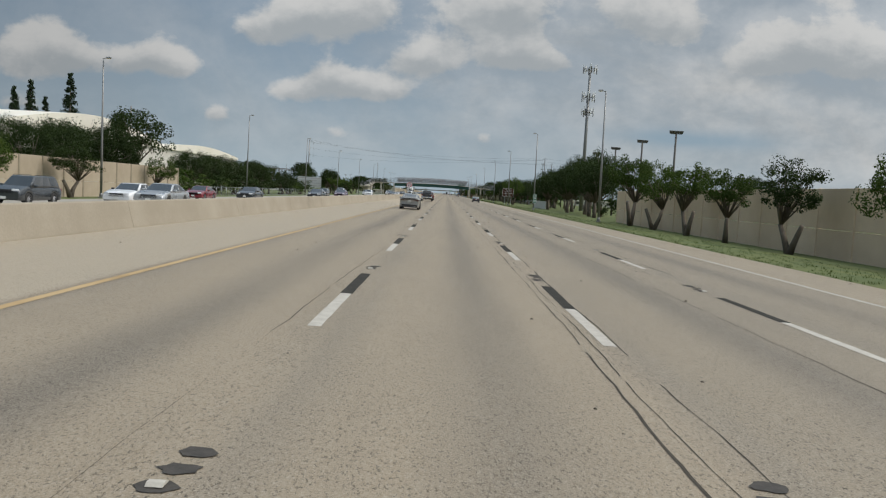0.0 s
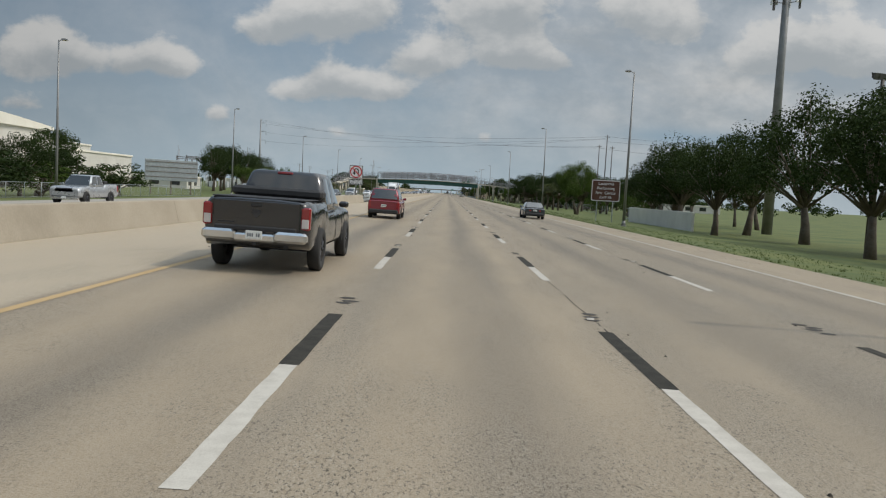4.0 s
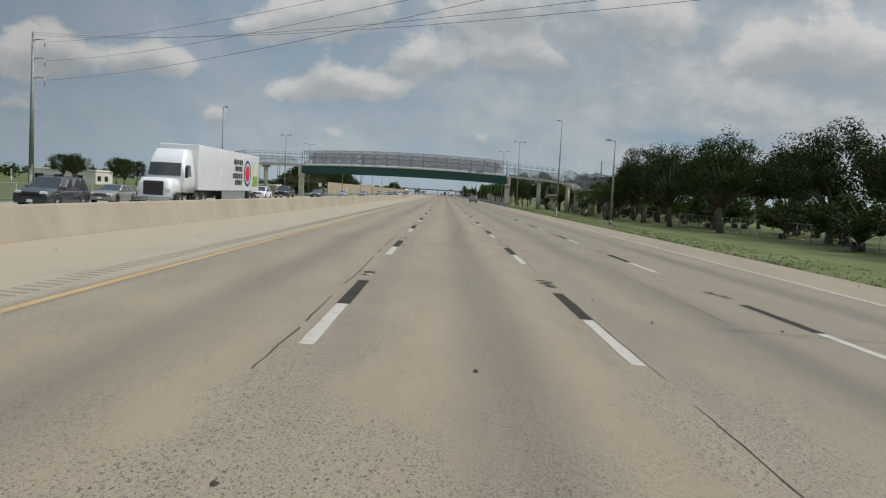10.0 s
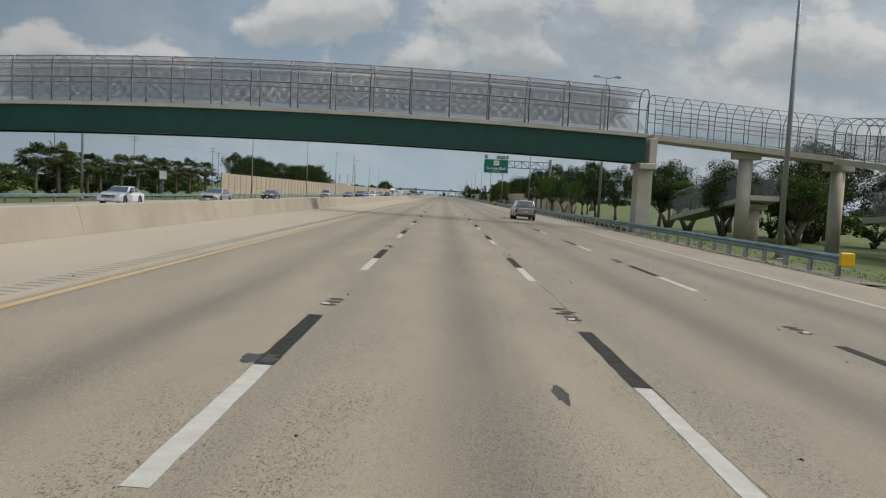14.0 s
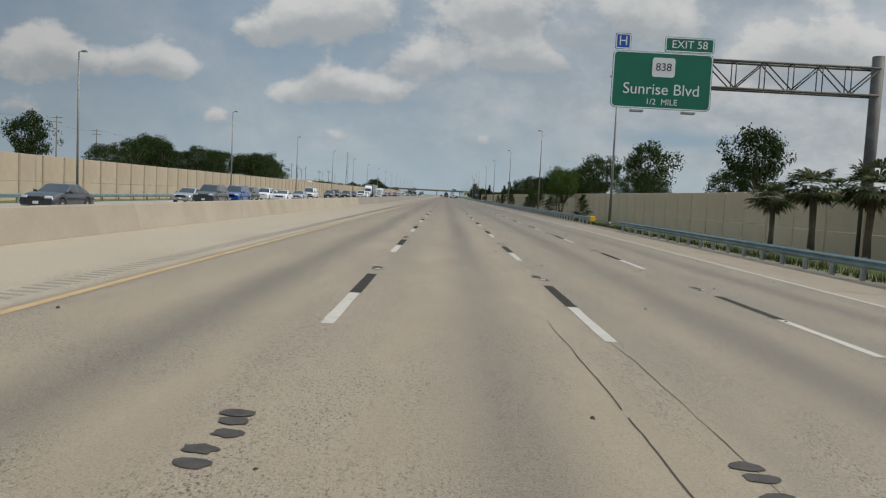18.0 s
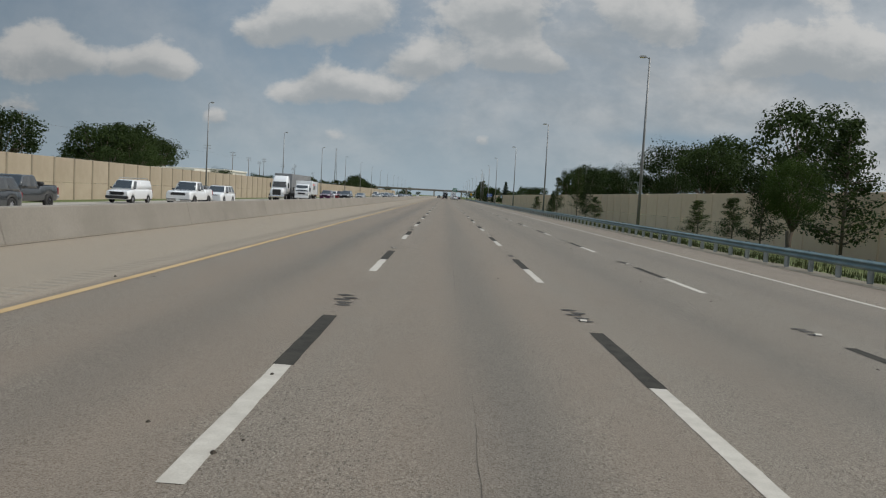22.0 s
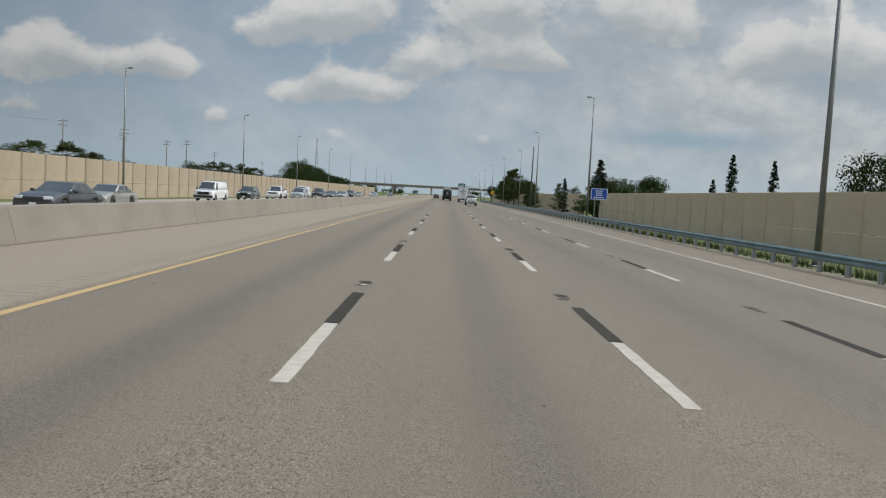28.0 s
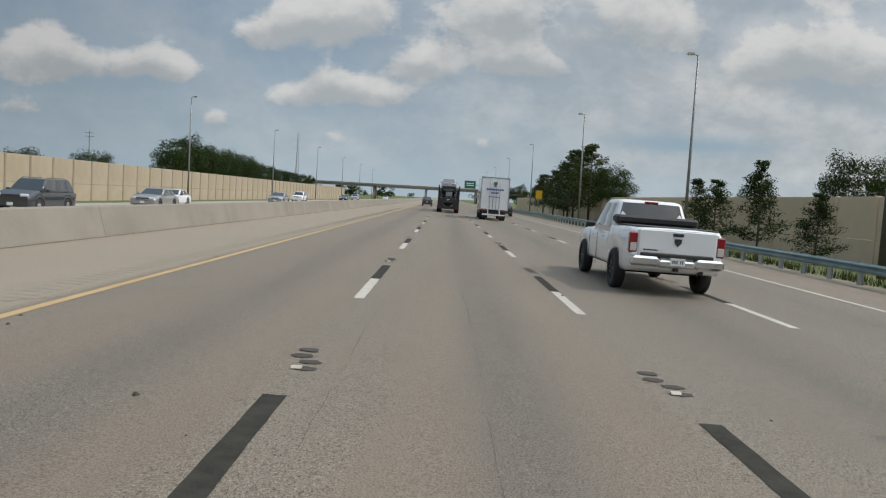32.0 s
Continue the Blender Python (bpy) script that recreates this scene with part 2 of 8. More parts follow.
    base = k.mix(pale, base, (0.46, 0.42, 0.35))
    base = k.mix(pit, base, (0.040, 0.034, 0.026))
    p = k.add("ShaderNodeBsdfPrincipled")
    k.put(p.inputs["Base Color"], base)
    p.inputs["Roughness"].default_value = 0.62
    p.inputs["Specular IOR Level"].default_value = 0.35
    p.inputs["Specular Tint"].default_value = (1.0, 0.92, 0.78, 1)
    # warm sheen added to brighten the far road, seen at a low angle
    p.inputs["Sheen Weight"].default_value = 0.16
    p.inputs["Sheen Roughness"].default_value = 0.18
    p.inputs["Sheen Tint"].default_value = (1.0, 0.86, 0.66, 1)
    b = k.add("ShaderNodeBump")
    b.inputs["Strength"].default_value = 0.35
    b.inputs["Distance"].default_value = 0.012
    k.put(b.inputs["Height"], k.math("SUBTRACT", grit, k.math("MULTIPLY", pit, 1.6)))
    k.put(p.inputs["Normal"], b.outputs[0])
    o = k.add("ShaderNodeOutputMaterial")
    k.put(o.inputs[0], p.outputs[0])
    return m


def glass_material(name, tint, rough=0.03):
    """Dark tinted vehicle glass: glossy over a nearly black body."""
    return surf(name, tint, tuple(v * 1.2 for v in tint), 2.0, max(rough, 0.07), 0.0, 0.0, 30.0, spec=0.8, coat=1.0)


def leaf_material(name, c1, c2):
    m = bpy.data.materials.new(name)
    m.use_nodes = True
    k = Nodes(m.node_tree)
    g = k.add("ShaderNodeNewGeometry")
    rnd = g.outputs["Random Per Island"]
    tone = k.noise(k.add("ShaderNodeTexCoord").outputs["Object"], 0.7, 2.0)
    base = k.mix(k.math("ADD", k.math("MULTIPLY", rnd, 0.6), k.math("MULTIPLY", tone, 0.4)), c1, c2)
    orand = k.add("ShaderNodeObjectInfo").outputs["Random"]
    base = k.mix(k.math("MULTIPLY", orand, 0.45), base, tuple(v * 0.55 for v in c1))
    d = k.add("ShaderNodeBsdfPrincipled")
    k.put(d.inputs["Base Color"], base)
    d.inputs["Roughness"].default_value = 0.65
    d.inputs["Specular IOR Level"].default_value = 0.10
    t = k.add("ShaderNodeBsdfTranslucent")
    k.put(t.inputs[0], base)
    mx = k.add("ShaderNodeMixShader")
    mx.inputs[0].default_value = 0.25
    k.put(mx.inputs[1], d.outputs[0])
    k.put(mx.inputs[2], t.outputs[0])
    o = k.add("ShaderNodeOutputMaterial")
    k.put(o.inputs[0], mx.outputs[0])
    return m


M_ROAD = road_material()
M_GRASS = surf("grass_turf", (0.046, 0.076, 0.014), (0.118, 0.134, 0.030), 0.22, 0.9, 0, 0.6, 9.0, 0.25, True)
M_DIRT = surf("far_ground", (0.09, 0.11, 0.05), (0.17, 0.16, 0.10), 0.05, 0.9, 0, 0.3, 0.9, 0.3, True)
M_CONC = surf("barrier_concrete", (0.285, 0.245, 0.185), (0.36, 0.315, 0.245), 0.5, 0.85, 0, 0.25, 18.0, 0.40, True)
M_CONCGREY = surf("grey_barrier_concrete", (0.205, 0.185, 0.155), (0.265, 0.24, 0.205), 0.5, 0.85, 0, 0.25, 18.0, 0.40, True)
M_CONC2 = surf("pier_concrete", (0.42, 0.37, 0.30), (0.55, 0.50, 0.42), 0.9, 0.85, 0, 0.25, 20.0, 0.4)
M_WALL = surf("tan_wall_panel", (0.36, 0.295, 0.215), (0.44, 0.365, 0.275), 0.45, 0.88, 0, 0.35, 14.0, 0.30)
# the tan wall again, colour lightened to make up for shade on it
M_WALLSHADED = surf("shaded_wall_lightened", (0.66, 0.50, 0.345), (0.75, 0.585, 0.42), 0.45, 0.88, 0, 0.35, 14.0, 0.35)
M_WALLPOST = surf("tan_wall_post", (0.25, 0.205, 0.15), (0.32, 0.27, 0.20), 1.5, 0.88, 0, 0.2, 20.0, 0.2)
M_STEEL = surf("galvanised_steel", (0.30, 0.33, 0.34), (0.42, 0.45, 0.46), 3.0, 0.45, 0.7, 0.05, 50.0, 0.15)
M_RAIL = surf("weathered_rail", (0.15, 0.225, 0.235), (0.25, 0.325, 0.33), 1.2, 0.5, 0.35, 0.08, 30.0, 0.3)
M_POLE = surf("pole_aluminium", (0.20, 0.20, 0.195), (0.29, 0.29, 0.285), 1.0, 0.5, 0.5, 0.03, 30.0, 0.1)
M_WOOD = surf("grey_timber", (0.11, 0.09, 0.07), (0.20, 0.17, 0.14), 1.0, 0.85, 0, 0.3, 24.0, 0.2)
M_DARKPOLE = surf("dark_pole", (0.07, 0.065, 0.06), (0.12, 0.11, 0.10), 1.0, 0.7, 0.0, 0.1, 24.0)
M_GREEN = surf("green_girder", (0.004, 0.040, 0.030), (0.007, 0.060, 0.044), 0.6, 0.5, 0, 0.03, 12.0, 0.2)
M_MESH = surf("chain_link_wire", (0.27, 0.265, 0.275), (0.37, 0.365, 0.375), 2.0, 0.55, 0.2, 0.0, 30.0)
M_FRAME = surf("cage_tube", (0.13, 0.14, 0.15), (0.21, 0.22, 0.23), 2.0, 0.5, 0.5, 0.03, 30.0)
M_WHITE = surf("white_road_paint", (0.40, 0.37, 0.32), (0.51, 0.48, 0.42), 6.0, 0.7, 0, 0.2, 60.0, 0.3, True)
M_BLACK = surf("black_road_paint", (0.020, 0.019, 0.015), (0.046, 0.042, 0.034), 5.0, 0.8, 0, 0.3, 60.0, 0.0, True, 0.2)
M_YELLOW = surf("yellow_road_paint", (0.40, 0.265, 0.115), (0.47, 0.335, 0.17), 0.8, 0.7, 0, 0.2, 50.0, 0.35, True)
M_PATCH = surf("bitumen_patch", (0.030, 0.027, 0.023), (0.070, 0.061, 0.052), 8.0, 0.8, 0, 0.3, 60.0)
M_SIGNG = surf("green_sign_sheet", (0.0, 0.13, 0.075), (0.0, 0.15, 0.09), 1.0, 0.4, 0, 0.0, 20.0)
M_SIGNB = surf("blue_sign_sheet", (0.01, 0.07, 0.36), (0.015, 0.09, 0.42), 1.0, 0.4, 0, 0.0, 20.0)
M_SIGNBR = surf("brown_sign_sheet", (0.075, 0.028, 0.018), (0.09, 0.035, 0.022), 1.0, 0.4, 0, 0.0, 20.0)
M_SIGNW = surf("white_sign_sheet", (0.72, 0.72, 0.72), (0.8, 0.8, 0.8), 1.0, 0.4, 0, 0.0, 20.0)
M_SIGNR = surf("red_sign_sheet", (0.5, 0.015, 0.02), (0.55, 0.02, 0.03), 1.0, 0.4, 0, 0.0, 20.0)
M_SIGNY = surf("yellow_sign_sheet", (0.75, 0.42, 0.0), (0.8, 0.48, 0.02), 1.0, 0.4, 0, 0.0, 20.0)
M_BLK = surf("matt_black", (0.012, 0.012, 0.012), (0.022, 0.022, 0.022), 3.0, 0.6, 0, 0.0, 30.0)
M_LAMPGLASS = surf("lamp_lens", (0.75, 0.62, 0.35), (0.85, 0.75, 0.5), 3.0, 0.2, 0, 0.0, 30.0)
M_BARK = surf("bark", (0.09, 0.07, 0.05), (0.17, 0.14, 0.11), 2.0, 0.9, 0, 0.5, 20.0)
L_OAK = leaf_material("oak_leaf", (0.016, 0.032, 0.009), (0.058, 0.084, 0.023))
L_LIGHT = leaf_material("light_leaf", (0.032, 0.066, 0.012), (0.105, 0.145, 0.030))
L_YOUNG = leaf_material("young_leaf", (0.026, 0.048, 0.012), (0.085, 0.105, 0.030))
L_PINE = leaf_material("pine_needle", (0.012, 0.024, 0.012), (0.034, 0.052, 0.022))
L_PALM = leaf_material("palm_frond", (0.035, 0.055, 0.018), (0.11, 0.12, 0.045))
M_ROOFW = surf("white_roof_membrane", (0.72, 0.68, 0.58), (0.82, 0.78, 0.69), 0.2, 0.6, 0, 0.05, 6.0, 0.15)
M_BLDG = surf("pale_render_wall", (0.55, 0.53, 0.48), (0.65, 0.63, 0.58), 0.4, 0.85, 0, 0.1, 10.0, 0.2)
M_GLASSD = glass_material("dark_window_glass", (0.012, 0.015, 0.017))
# ---- mesh helpers ----
class MB:
    """Gathers vertices and faces of one mesh."""
    def __init__(self):
        self.v, self.f, self.s = [], [], []

    def face(self, pts, smooth=False):
        n = len(self.v)
        self.v.extend([tuple(p) for p in pts])
        self.f.append(tuple(range(n, n + len(pts))))
        self.s.append(smooth)

    def box(self, x0, x1, y0, y1, z0, z1, c=0.0):
        if c <= 0:
            n = len(self.v)
            self.v += [(x0, y0, z0), (x1, y0, z0), (x1, y1, z0), (x0, y1, z0), (x0, y0, z1), (x1, y0, z1), (x1, y1, z1), (x0, y1, z1)]
            for q in ((3, 2, 1, 0), (4, 5, 6, 7), (0, 1, 5, 4), (1, 2, 6, 5), (2, 3, 7, 6), (3, 0, 4, 7)):
                self.f.append(tuple(n + i for i in q))
                self.s.append(False)
            return self
        c = min(c, (x1 - x0) * 0.45, (y1 - y0) * 0.45, (z1 - z0) * 0.45)
        rings = [(z0, c), (z0 + c, 0), (z1 - c, 0), (z1, c)]
        loops = []
        for z, d in rings:
            a, b, e, g = x0 + d, x1 - d, y0 + d, y1 - d
            loops.append([(a + c, e, z), (b - c, e, z), (b, e + c, z), (b, g - c, z), (b - c, g, z), (a + c, g, z), (a, g - c, z), (a, e + c, z)])
        return self.loft(loops, cap=True, smooth=False)

    def loft(self, loops, cap=True, smooth=True, closed=True):
        n, k = len(self.v), len(loops[0])
        for lp in loops:
            self.v.extend([tuple(p) for p in lp])
        for i in range(len(loops) - 1):
            for j in range(k if closed else k - 1):
                a, b = n + i * k + j, n + i * k + (j + 1) % k
                self.f.append((a, b, b + k, a + k))
                self.s.append(smooth)
        if cap and closed:
            self.f.append(tuple(n + j for j in reversed(range(k))))
            self.f.append(tuple(n + (len(loops) - 1) * k + j for j in range(k)))
            self.s += [False, False]
        return self

    def tube(self, pts, radii, sides=8, smooth=True):
        """A round bar along points, with a radius (or one for each)."""
        pts = [Vector(p) for p in pts]
        if not isinstance(radii, (list, tuple)):
            radii = [radii] * len(pts)
        loops = []
        for i, p in enumerate(pts):
            way = (pts[min(i + 1, len(pts) - 1)] - pts[max(i - 1, 0)]).normalized()
            side = way.cross(Vector((0, 0, 1)) if abs(way.z) < 0.95 else Vector((0, 1, 0))).normalized()
            up = side.cross(way)
            loops.append([p + (side * math.cos(a) + up * math.sin(a)) * radii[i] for a in (2 * math.pi * j / sides for j in range(sides))])
        return self.loft(loops, smooth=smooth)

    def disc(self, c, axis, r, sides=16):
        c, axis = Vector(c), Vector(axis).normalized()
        a = axis.cross(Vector((0, 0, 1)) if abs(axis.z) < 0.9 else Vector((1, 0, 0))).normalized()
        b = axis.cross(a)
        self.face([c + (a * math.cos(t) + b * math.sin(t)) * r for t in (2 * math.pi * j / sides for j in range(sides))])
        return self

    def mesh(self, name, material):
        me = bpy.data.meshes.new(name)
        me.from_pydata(self.v, [], self.f)
        me.polygons.foreach_set("use_smooth", self.s)
        me.materials.append(material)
        me.update()
        return me


def part(name, mb, material, parent=None, label=""):
    """Links gathered geometry as one mesh object, under a thing or part."""
    ob = new(name, mb.mesh(name, material))
    ob.parent = parent
    if label:
        tagged(ob, label)
    return ob


def piece(name, me, parent, m):
    """One more object on a shared mesh, under its thing."""
    ob = new(name, me)
    ob.parent = parent
    ob.matrix_basis = m
    return ob


def thing(name, label, category, m=None, group="", kind=""):
    ob = new(name)
    ob.empty_display_size = 0.2
    if m is not None:
        ob.matrix_basis = m
    return tagged(ob, label, category, group, kind)


def words(text, size, material, parent, m, name="lettering", depth=0.004):
    """Raised lettering in Blender's built-in font, as a mesh part."""
    cu = bpy.data.curves.new(name, "FONT")
    cu.body, cu.size, cu.align_x, cu.align_y = text, size, "CENTER", "CENTER"
    cu.extrude = depth
    tmp = bpy.data.objects.new(name + "_curve", cu)
    scene.collection.objects.link(tmp)
    me = bpy.data.meshes.new_from_object(tmp.evaluated_get(bpy.context.evaluated_depsgraph_get()))
    bpy.data.objects.remove(tmp)
    bpy.data.curves.remove(cu)
    me.materials.clear()
    me.materials.append(material)
    ob = new(name, me)
    ob.parent = parent
    ob.matrix_basis = m
    return ob


SLOPE = 0.0194


def zroad(x):
    """Height of the ground across the road."""
    table = ((-900, -1.0), (-60, -1.05), (-41, -0.90), (-36, -0.72), (-33, -0.58), (-10.6, 0.20), (11.9, -0.231), (14, -0.32), (20, -0.75), (28, -1.2), (60, -1.3), (900, -1.4))
    for (a, za), (b, zb) in zip(table, table[1:]):
        if x <= b:
            return za + (zb - za) * (x - a) / (b - a)
    return -1.4
# ---- ground, road, markings ----
Y0, Y1 = -60.0, 2300.0


def strip(name, xs, material, y0=Y0, y1=Y1, lift=0.0, step=30.0, label="", category=""):
    mb = MB()
    ys = [y0 + (y1 - y0) * i / max(1, round((y1 - y0) / step)) for i in range(max(1, round((y1 - y0) / step)) + 1)]
    mb.loft([[(x, y, zroad(x) + lift) for x in xs] for y in ys], cap=False, smooth=True, closed=False)
    mb.f = [tuple(reversed(q)) for q in mb.f]
    ob = part(name, mb, material)
    return tagged(ob, label, category, kind="structure")


GX = [-2600, -900, -300, -120, -60, -48, -41, -36, -33, -10.6, 11.9, 13, 14, 17, 20, 24, 28, 40, 60, 120, 300, 900, 2600]
gb = MB()
gy = [-300, -100] + [-50 + 40 * i for i in range(40)] + [1600, 2000, 2800, 4300]
gb.loft([[(x, y, zroad(x) - (0.06 if -33.2 <= x <= 12 else 0.0)) for x in GX] for y in gy], cap=False, closed=False)
gb.f = [tuple(reversed(q)) for q in gb.f]
tagged(part("ground", gb, M_GRASS), "mown green grass verge and flat land beyond", "ground", kind="structure")
strip("road", [-9.95, -5.5, -1.83, 1.83, 5.49, 9.15, 11.9], M_ROAD, label="pale concrete motorway carriageway with worn lanes", category="road")
M_ROAD2 = surf("far_carriageway_concrete", (0.30, 0.272, 0.232), (0.36, 0.33, 0.285), 0.6, 0.85, 0, 0.2, 12.0, 0.25, True)
strip("road_opposite", [-33.0, -25.0, -18.0, -10.85], M_ROAD2, label="pale concrete carriageway of the oncoming traffic", category="road")

# solid edge lines
def edge_line(name, x, wdt, material, label, y0=Y0, y1=Y1):
    tagged(strip(name, [x - wdt / 2, x + wdt / 2], material, y0, y1, 0.004), label, "road marking")


# grainy brown strip that stands in for the shade under the guardrail
M_RAILSHADE = surf("brown_rail_shade", (0.12, 0.105, 0.078), (0.21, 0.185, 0.14), 0.9, 0.95, 0, 0.5, 22.0, 0.4, True)
strip("verge_dirt", [11.88, 12.5, 13.3], M_RAILSHADE, 466.0, 1185.0, 0.012, label="brown ground strip standing for the shade under the guardrail", category="ground")
edge_line("edge_line_yellow", -5.50, 0.145, M_YELLOW, "worn solid yellow edge line on concrete")
edge_line("edge_line_white", 9.22, 0.15, M_WHITE, "worn solid white edge line on concrete")
edge_line("edge_line_far", -31.0, 0.15, M_WHITE, "solid white edge line of the far carriageway")

# broken lane lines: white stripe, then a black contrast stripe, every 12.19 m
CYCLE, STRIPE, PHASE = 12.192, 3.048, 9.267
def stripe_mesh(name, wdt, material, slope, ragged=0.0, seed=0):
    rng = random.Random(seed)
    mb = MB()
    n = 12
    left = [(-wdt / 2 + rng.uniform(-1, 1) * ragged, STRIPE * i / n) for i in range(n + 1)]
    right = [(wdt / 2 + rng.uniform(-1, 1) * ragged, STRIPE * i / n) for i in range(n + 1)]
    mb.loft([[(a[0], a[1], -a[0] * slope), (b[0], b[1], -b[0] * slope)] for a, b in zip(left, right)], cap=False, closed=False, smooth=False)
    mb.f = [tuple(reversed(q)) for q in mb.f]
    return mb.mesh(name, material)


white_stripes = [stripe_mesh("white_stripe", 0.17, M_WHITE, SLOPE, 0.006, s) for s in range(3)]
black_stripes = [stripe_mesh("black_stripe", 0.20, M_BLACK, SLOPE, 0.005, s + 9) for s in range(3)]


def dab_cluster(seed):
    """A short row of bitumen dabs where old markers sat."""
    rng = random.Random(seed)
    mb = MB()
    for j in range(rng.choice((3, 4, 5))):
        cx, cy = rng.uniform(-0.07, 0.07), 0.27 * j + rng.uniform(-0.05, 0.05)
        pts = []
        for i in range(12):
            a = 2 * math.pi * i / 12
            r = rng.uniform(0.75, 1.15)
            px = cx + 0.13 * r * math.cos(a)
            pts.append((px, cy + 0.095 * r * math.sin(a), 0.001 * j - px * SLOPE))
        mb.face(pts)
    return mb.mesh("bitumen_dabs", M_PATCH)


clusters = [dab_cluster(s) for s in range(9)]
mm = MB()
mm.loft([[(-0.05, -0.05, 0), (0.05, -0.05, 0), (0.05, 0.05, 0), (-0.05, 0.05, 0)], [(-0.05, -0.02, 0.018), (0.05, -0.02, 0.018), (0.05, 0.02, 0.018), (-0.05, 0.02, 0.018)]], smooth=False)
MARKER = mm.mesh("reflective_marker", M_WHITE)
rng = random.Random(4)
for name, x, dy in (("lane_line_1", -1.83, 0.0), ("lane_line_2", 1.83, 0.11), ("lane_line_3", 5.49, 0.4)):
    line = thing(name, "broken white lane line with black contrast stripes", "road marking", kind="structure")
    for i in range(-2, 97):
        y = PHASE + CYCLE * i + dy
        z = zroad(x)
        piece("white_stripe", white_stripes[i % 3], line, pose(x, y, z + 0.004))
        piece("black_stripe", black_stripes[i % 3], line, pose(x, y + STRIPE, z + 0.004))
    for i in range(-1, 87):
        y = PHASE + CYCLE * i + dy + 7.1
        d = piece("bitumen_dabs", clusters[rng.randrange(9)], line, pose(x, y, zroad(x) + 0.006))
        if rng.random() < 0.65:
            piece("reflective_marker", MARKER, d, pose(rng.uniform(-0.03, 0.03), -0.02, 0.006, 0, 0, rng.uniform(-6, 6)))


def crack(pts, w0, seed, step=0.22, mat=None):
    """A thin wandering dark crack along points on the road."""
    rng = random.Random(seed)
    loops, off, wd = [], 0.0, w0
    for (xa, ya), (xb, yb) in zip(pts, pts[1:]):
        ln = math.hypot(xb - xa, yb - ya)
        n = max(2, int(ln / step))
        tx, ty = (xb - xa) / ln, (yb - ya) / ln
        for i in range(n):
            u = i / n
            off = 0.9 * off + rng.uniform(-0.012, 0.012)
            wd = max(w0 * 0.3, min(w0 * 1.7, wd + rng.uniform(-0.3, 0.3) * w0))
            cx, cy = xa + (xb - xa) * u - ty * off, ya + (yb - ya) * u + tx * off
            a, b = (cx - ty * wd / 2, cy + tx * wd / 2), (cx + ty * wd / 2, cy - tx * wd / 2)
            loops.append([(a[0], a[1], zroad(a[0]) + 0.0035), (b[0], b[1], zroad(b[0]) + 0.0035)])
    mb = MB()
    i = 0
    while i < len(loops) - 2:
        run = rng.randrange(6, 30)
        bit = loops[i:i + run]
        if len(bit) > 1:
            mb.loft(bit, cap=False, closed=False, smooth=False)
        i += run + rng.randrange(0, 7)
    mb.f = [tuple(reversed(q)) for q in mb.f]
    return part("road_crack", mb, mat or M_CRACK)


M_JOINT = surf("hairline_joint", (0.07, 0.058, 0.046), (0.12, 0.10, 0.08), 6.0, 0.9, 0, 0.2, 60.0)
M_CRACK = surf("crack_shadow", (0.035, 0.028, 0.020), (0.07, 0.056, 0.042), 6.0, 0.9, 0, 0.2, 60.0)
CRACKS = (((1.45, -5), (1.45, 62)), ((1.47, 62), (1.45, 104)), ((1.35, 70), (1.4, 96)), ((1.9, 104.4), (1.85, 150)), ((-2.05, 20), (-2.1, 62)), ((4.4, 4), (4.1, 60), (4.15, 104)), ((5.85, 20), (5.9, 104)),
          ((-2.1, 255), (-2.05, 285)), ((1.95, 258), (1.93, 300)), ((1.92, 320), (1.94, 372)), ((1.35, 346), (1.34, 368)), ((4.2, 330), (4.2, 372)), ((-2.1, 325), (-2.2, 352)), ((1.95, 405), (1.93, 460)), ((-2.15, 412), (-2.1, 436)), ((6.9, 150), (6.95, 330)),
          ((1.84, 556), (1.82, 585)), ((1.2, 572), (1.2, 584)), ((0.21, 358), (0.41, 356.1), (0.54, 355.6)), ((-6.5, 1030), (-4.0, 1034), (-2.2, 1038)), ((5.2, 20), (5.22, 64)), ((1.95, 2), (1.90, 60), (1.93, 104)), ((1.62, 4), (1.6, 30)), ((-2.3, 2), (-2.1, 20)))
FINE = (((-0.05, 596), (-0.02, 680)), ((-0.05, 690), (-0.1, 760)), ((-0.1, 860), (-0.05, 960)), ((-0.1, 985), (-0.05, 1100)), ((6.85, 400), (6.9, 700)), ((-1.4, 1026), (-1.45, 1046)))
for i, pts in enumerate(FINE):
    tagged(crack(pts, 0.004, 200 + i, 0.22, M_JOINT), "hairline dark joint along the concrete lane", "road joint", kind="structure")
for i, pts in enumerate(CRACKS):
    tagged(crack(pts, 0.010 if i % 3 else 0.018, i), "thin dark crack wandering along the concrete", "road crack", kind="structure")
for i, y in enumerate((104.3, 246.0, 344.0, 528.0, 700.0, 868.0)):
    tagged(crack(((-5.4, y), (11.6, y + 0.15)), 0.03, 90 + i), "dark cross joint in the concrete road", "road joint", kind="structure")

# dark open joint where the shoulder meets the foot of the median barrier
tagged(strip("shoulder_joint", [-9.60, -9.53], M_CRACK, 676.0, 1180.0, 0.003), "dark open joint along the foot of the barrier", "road joint", kind="structure")

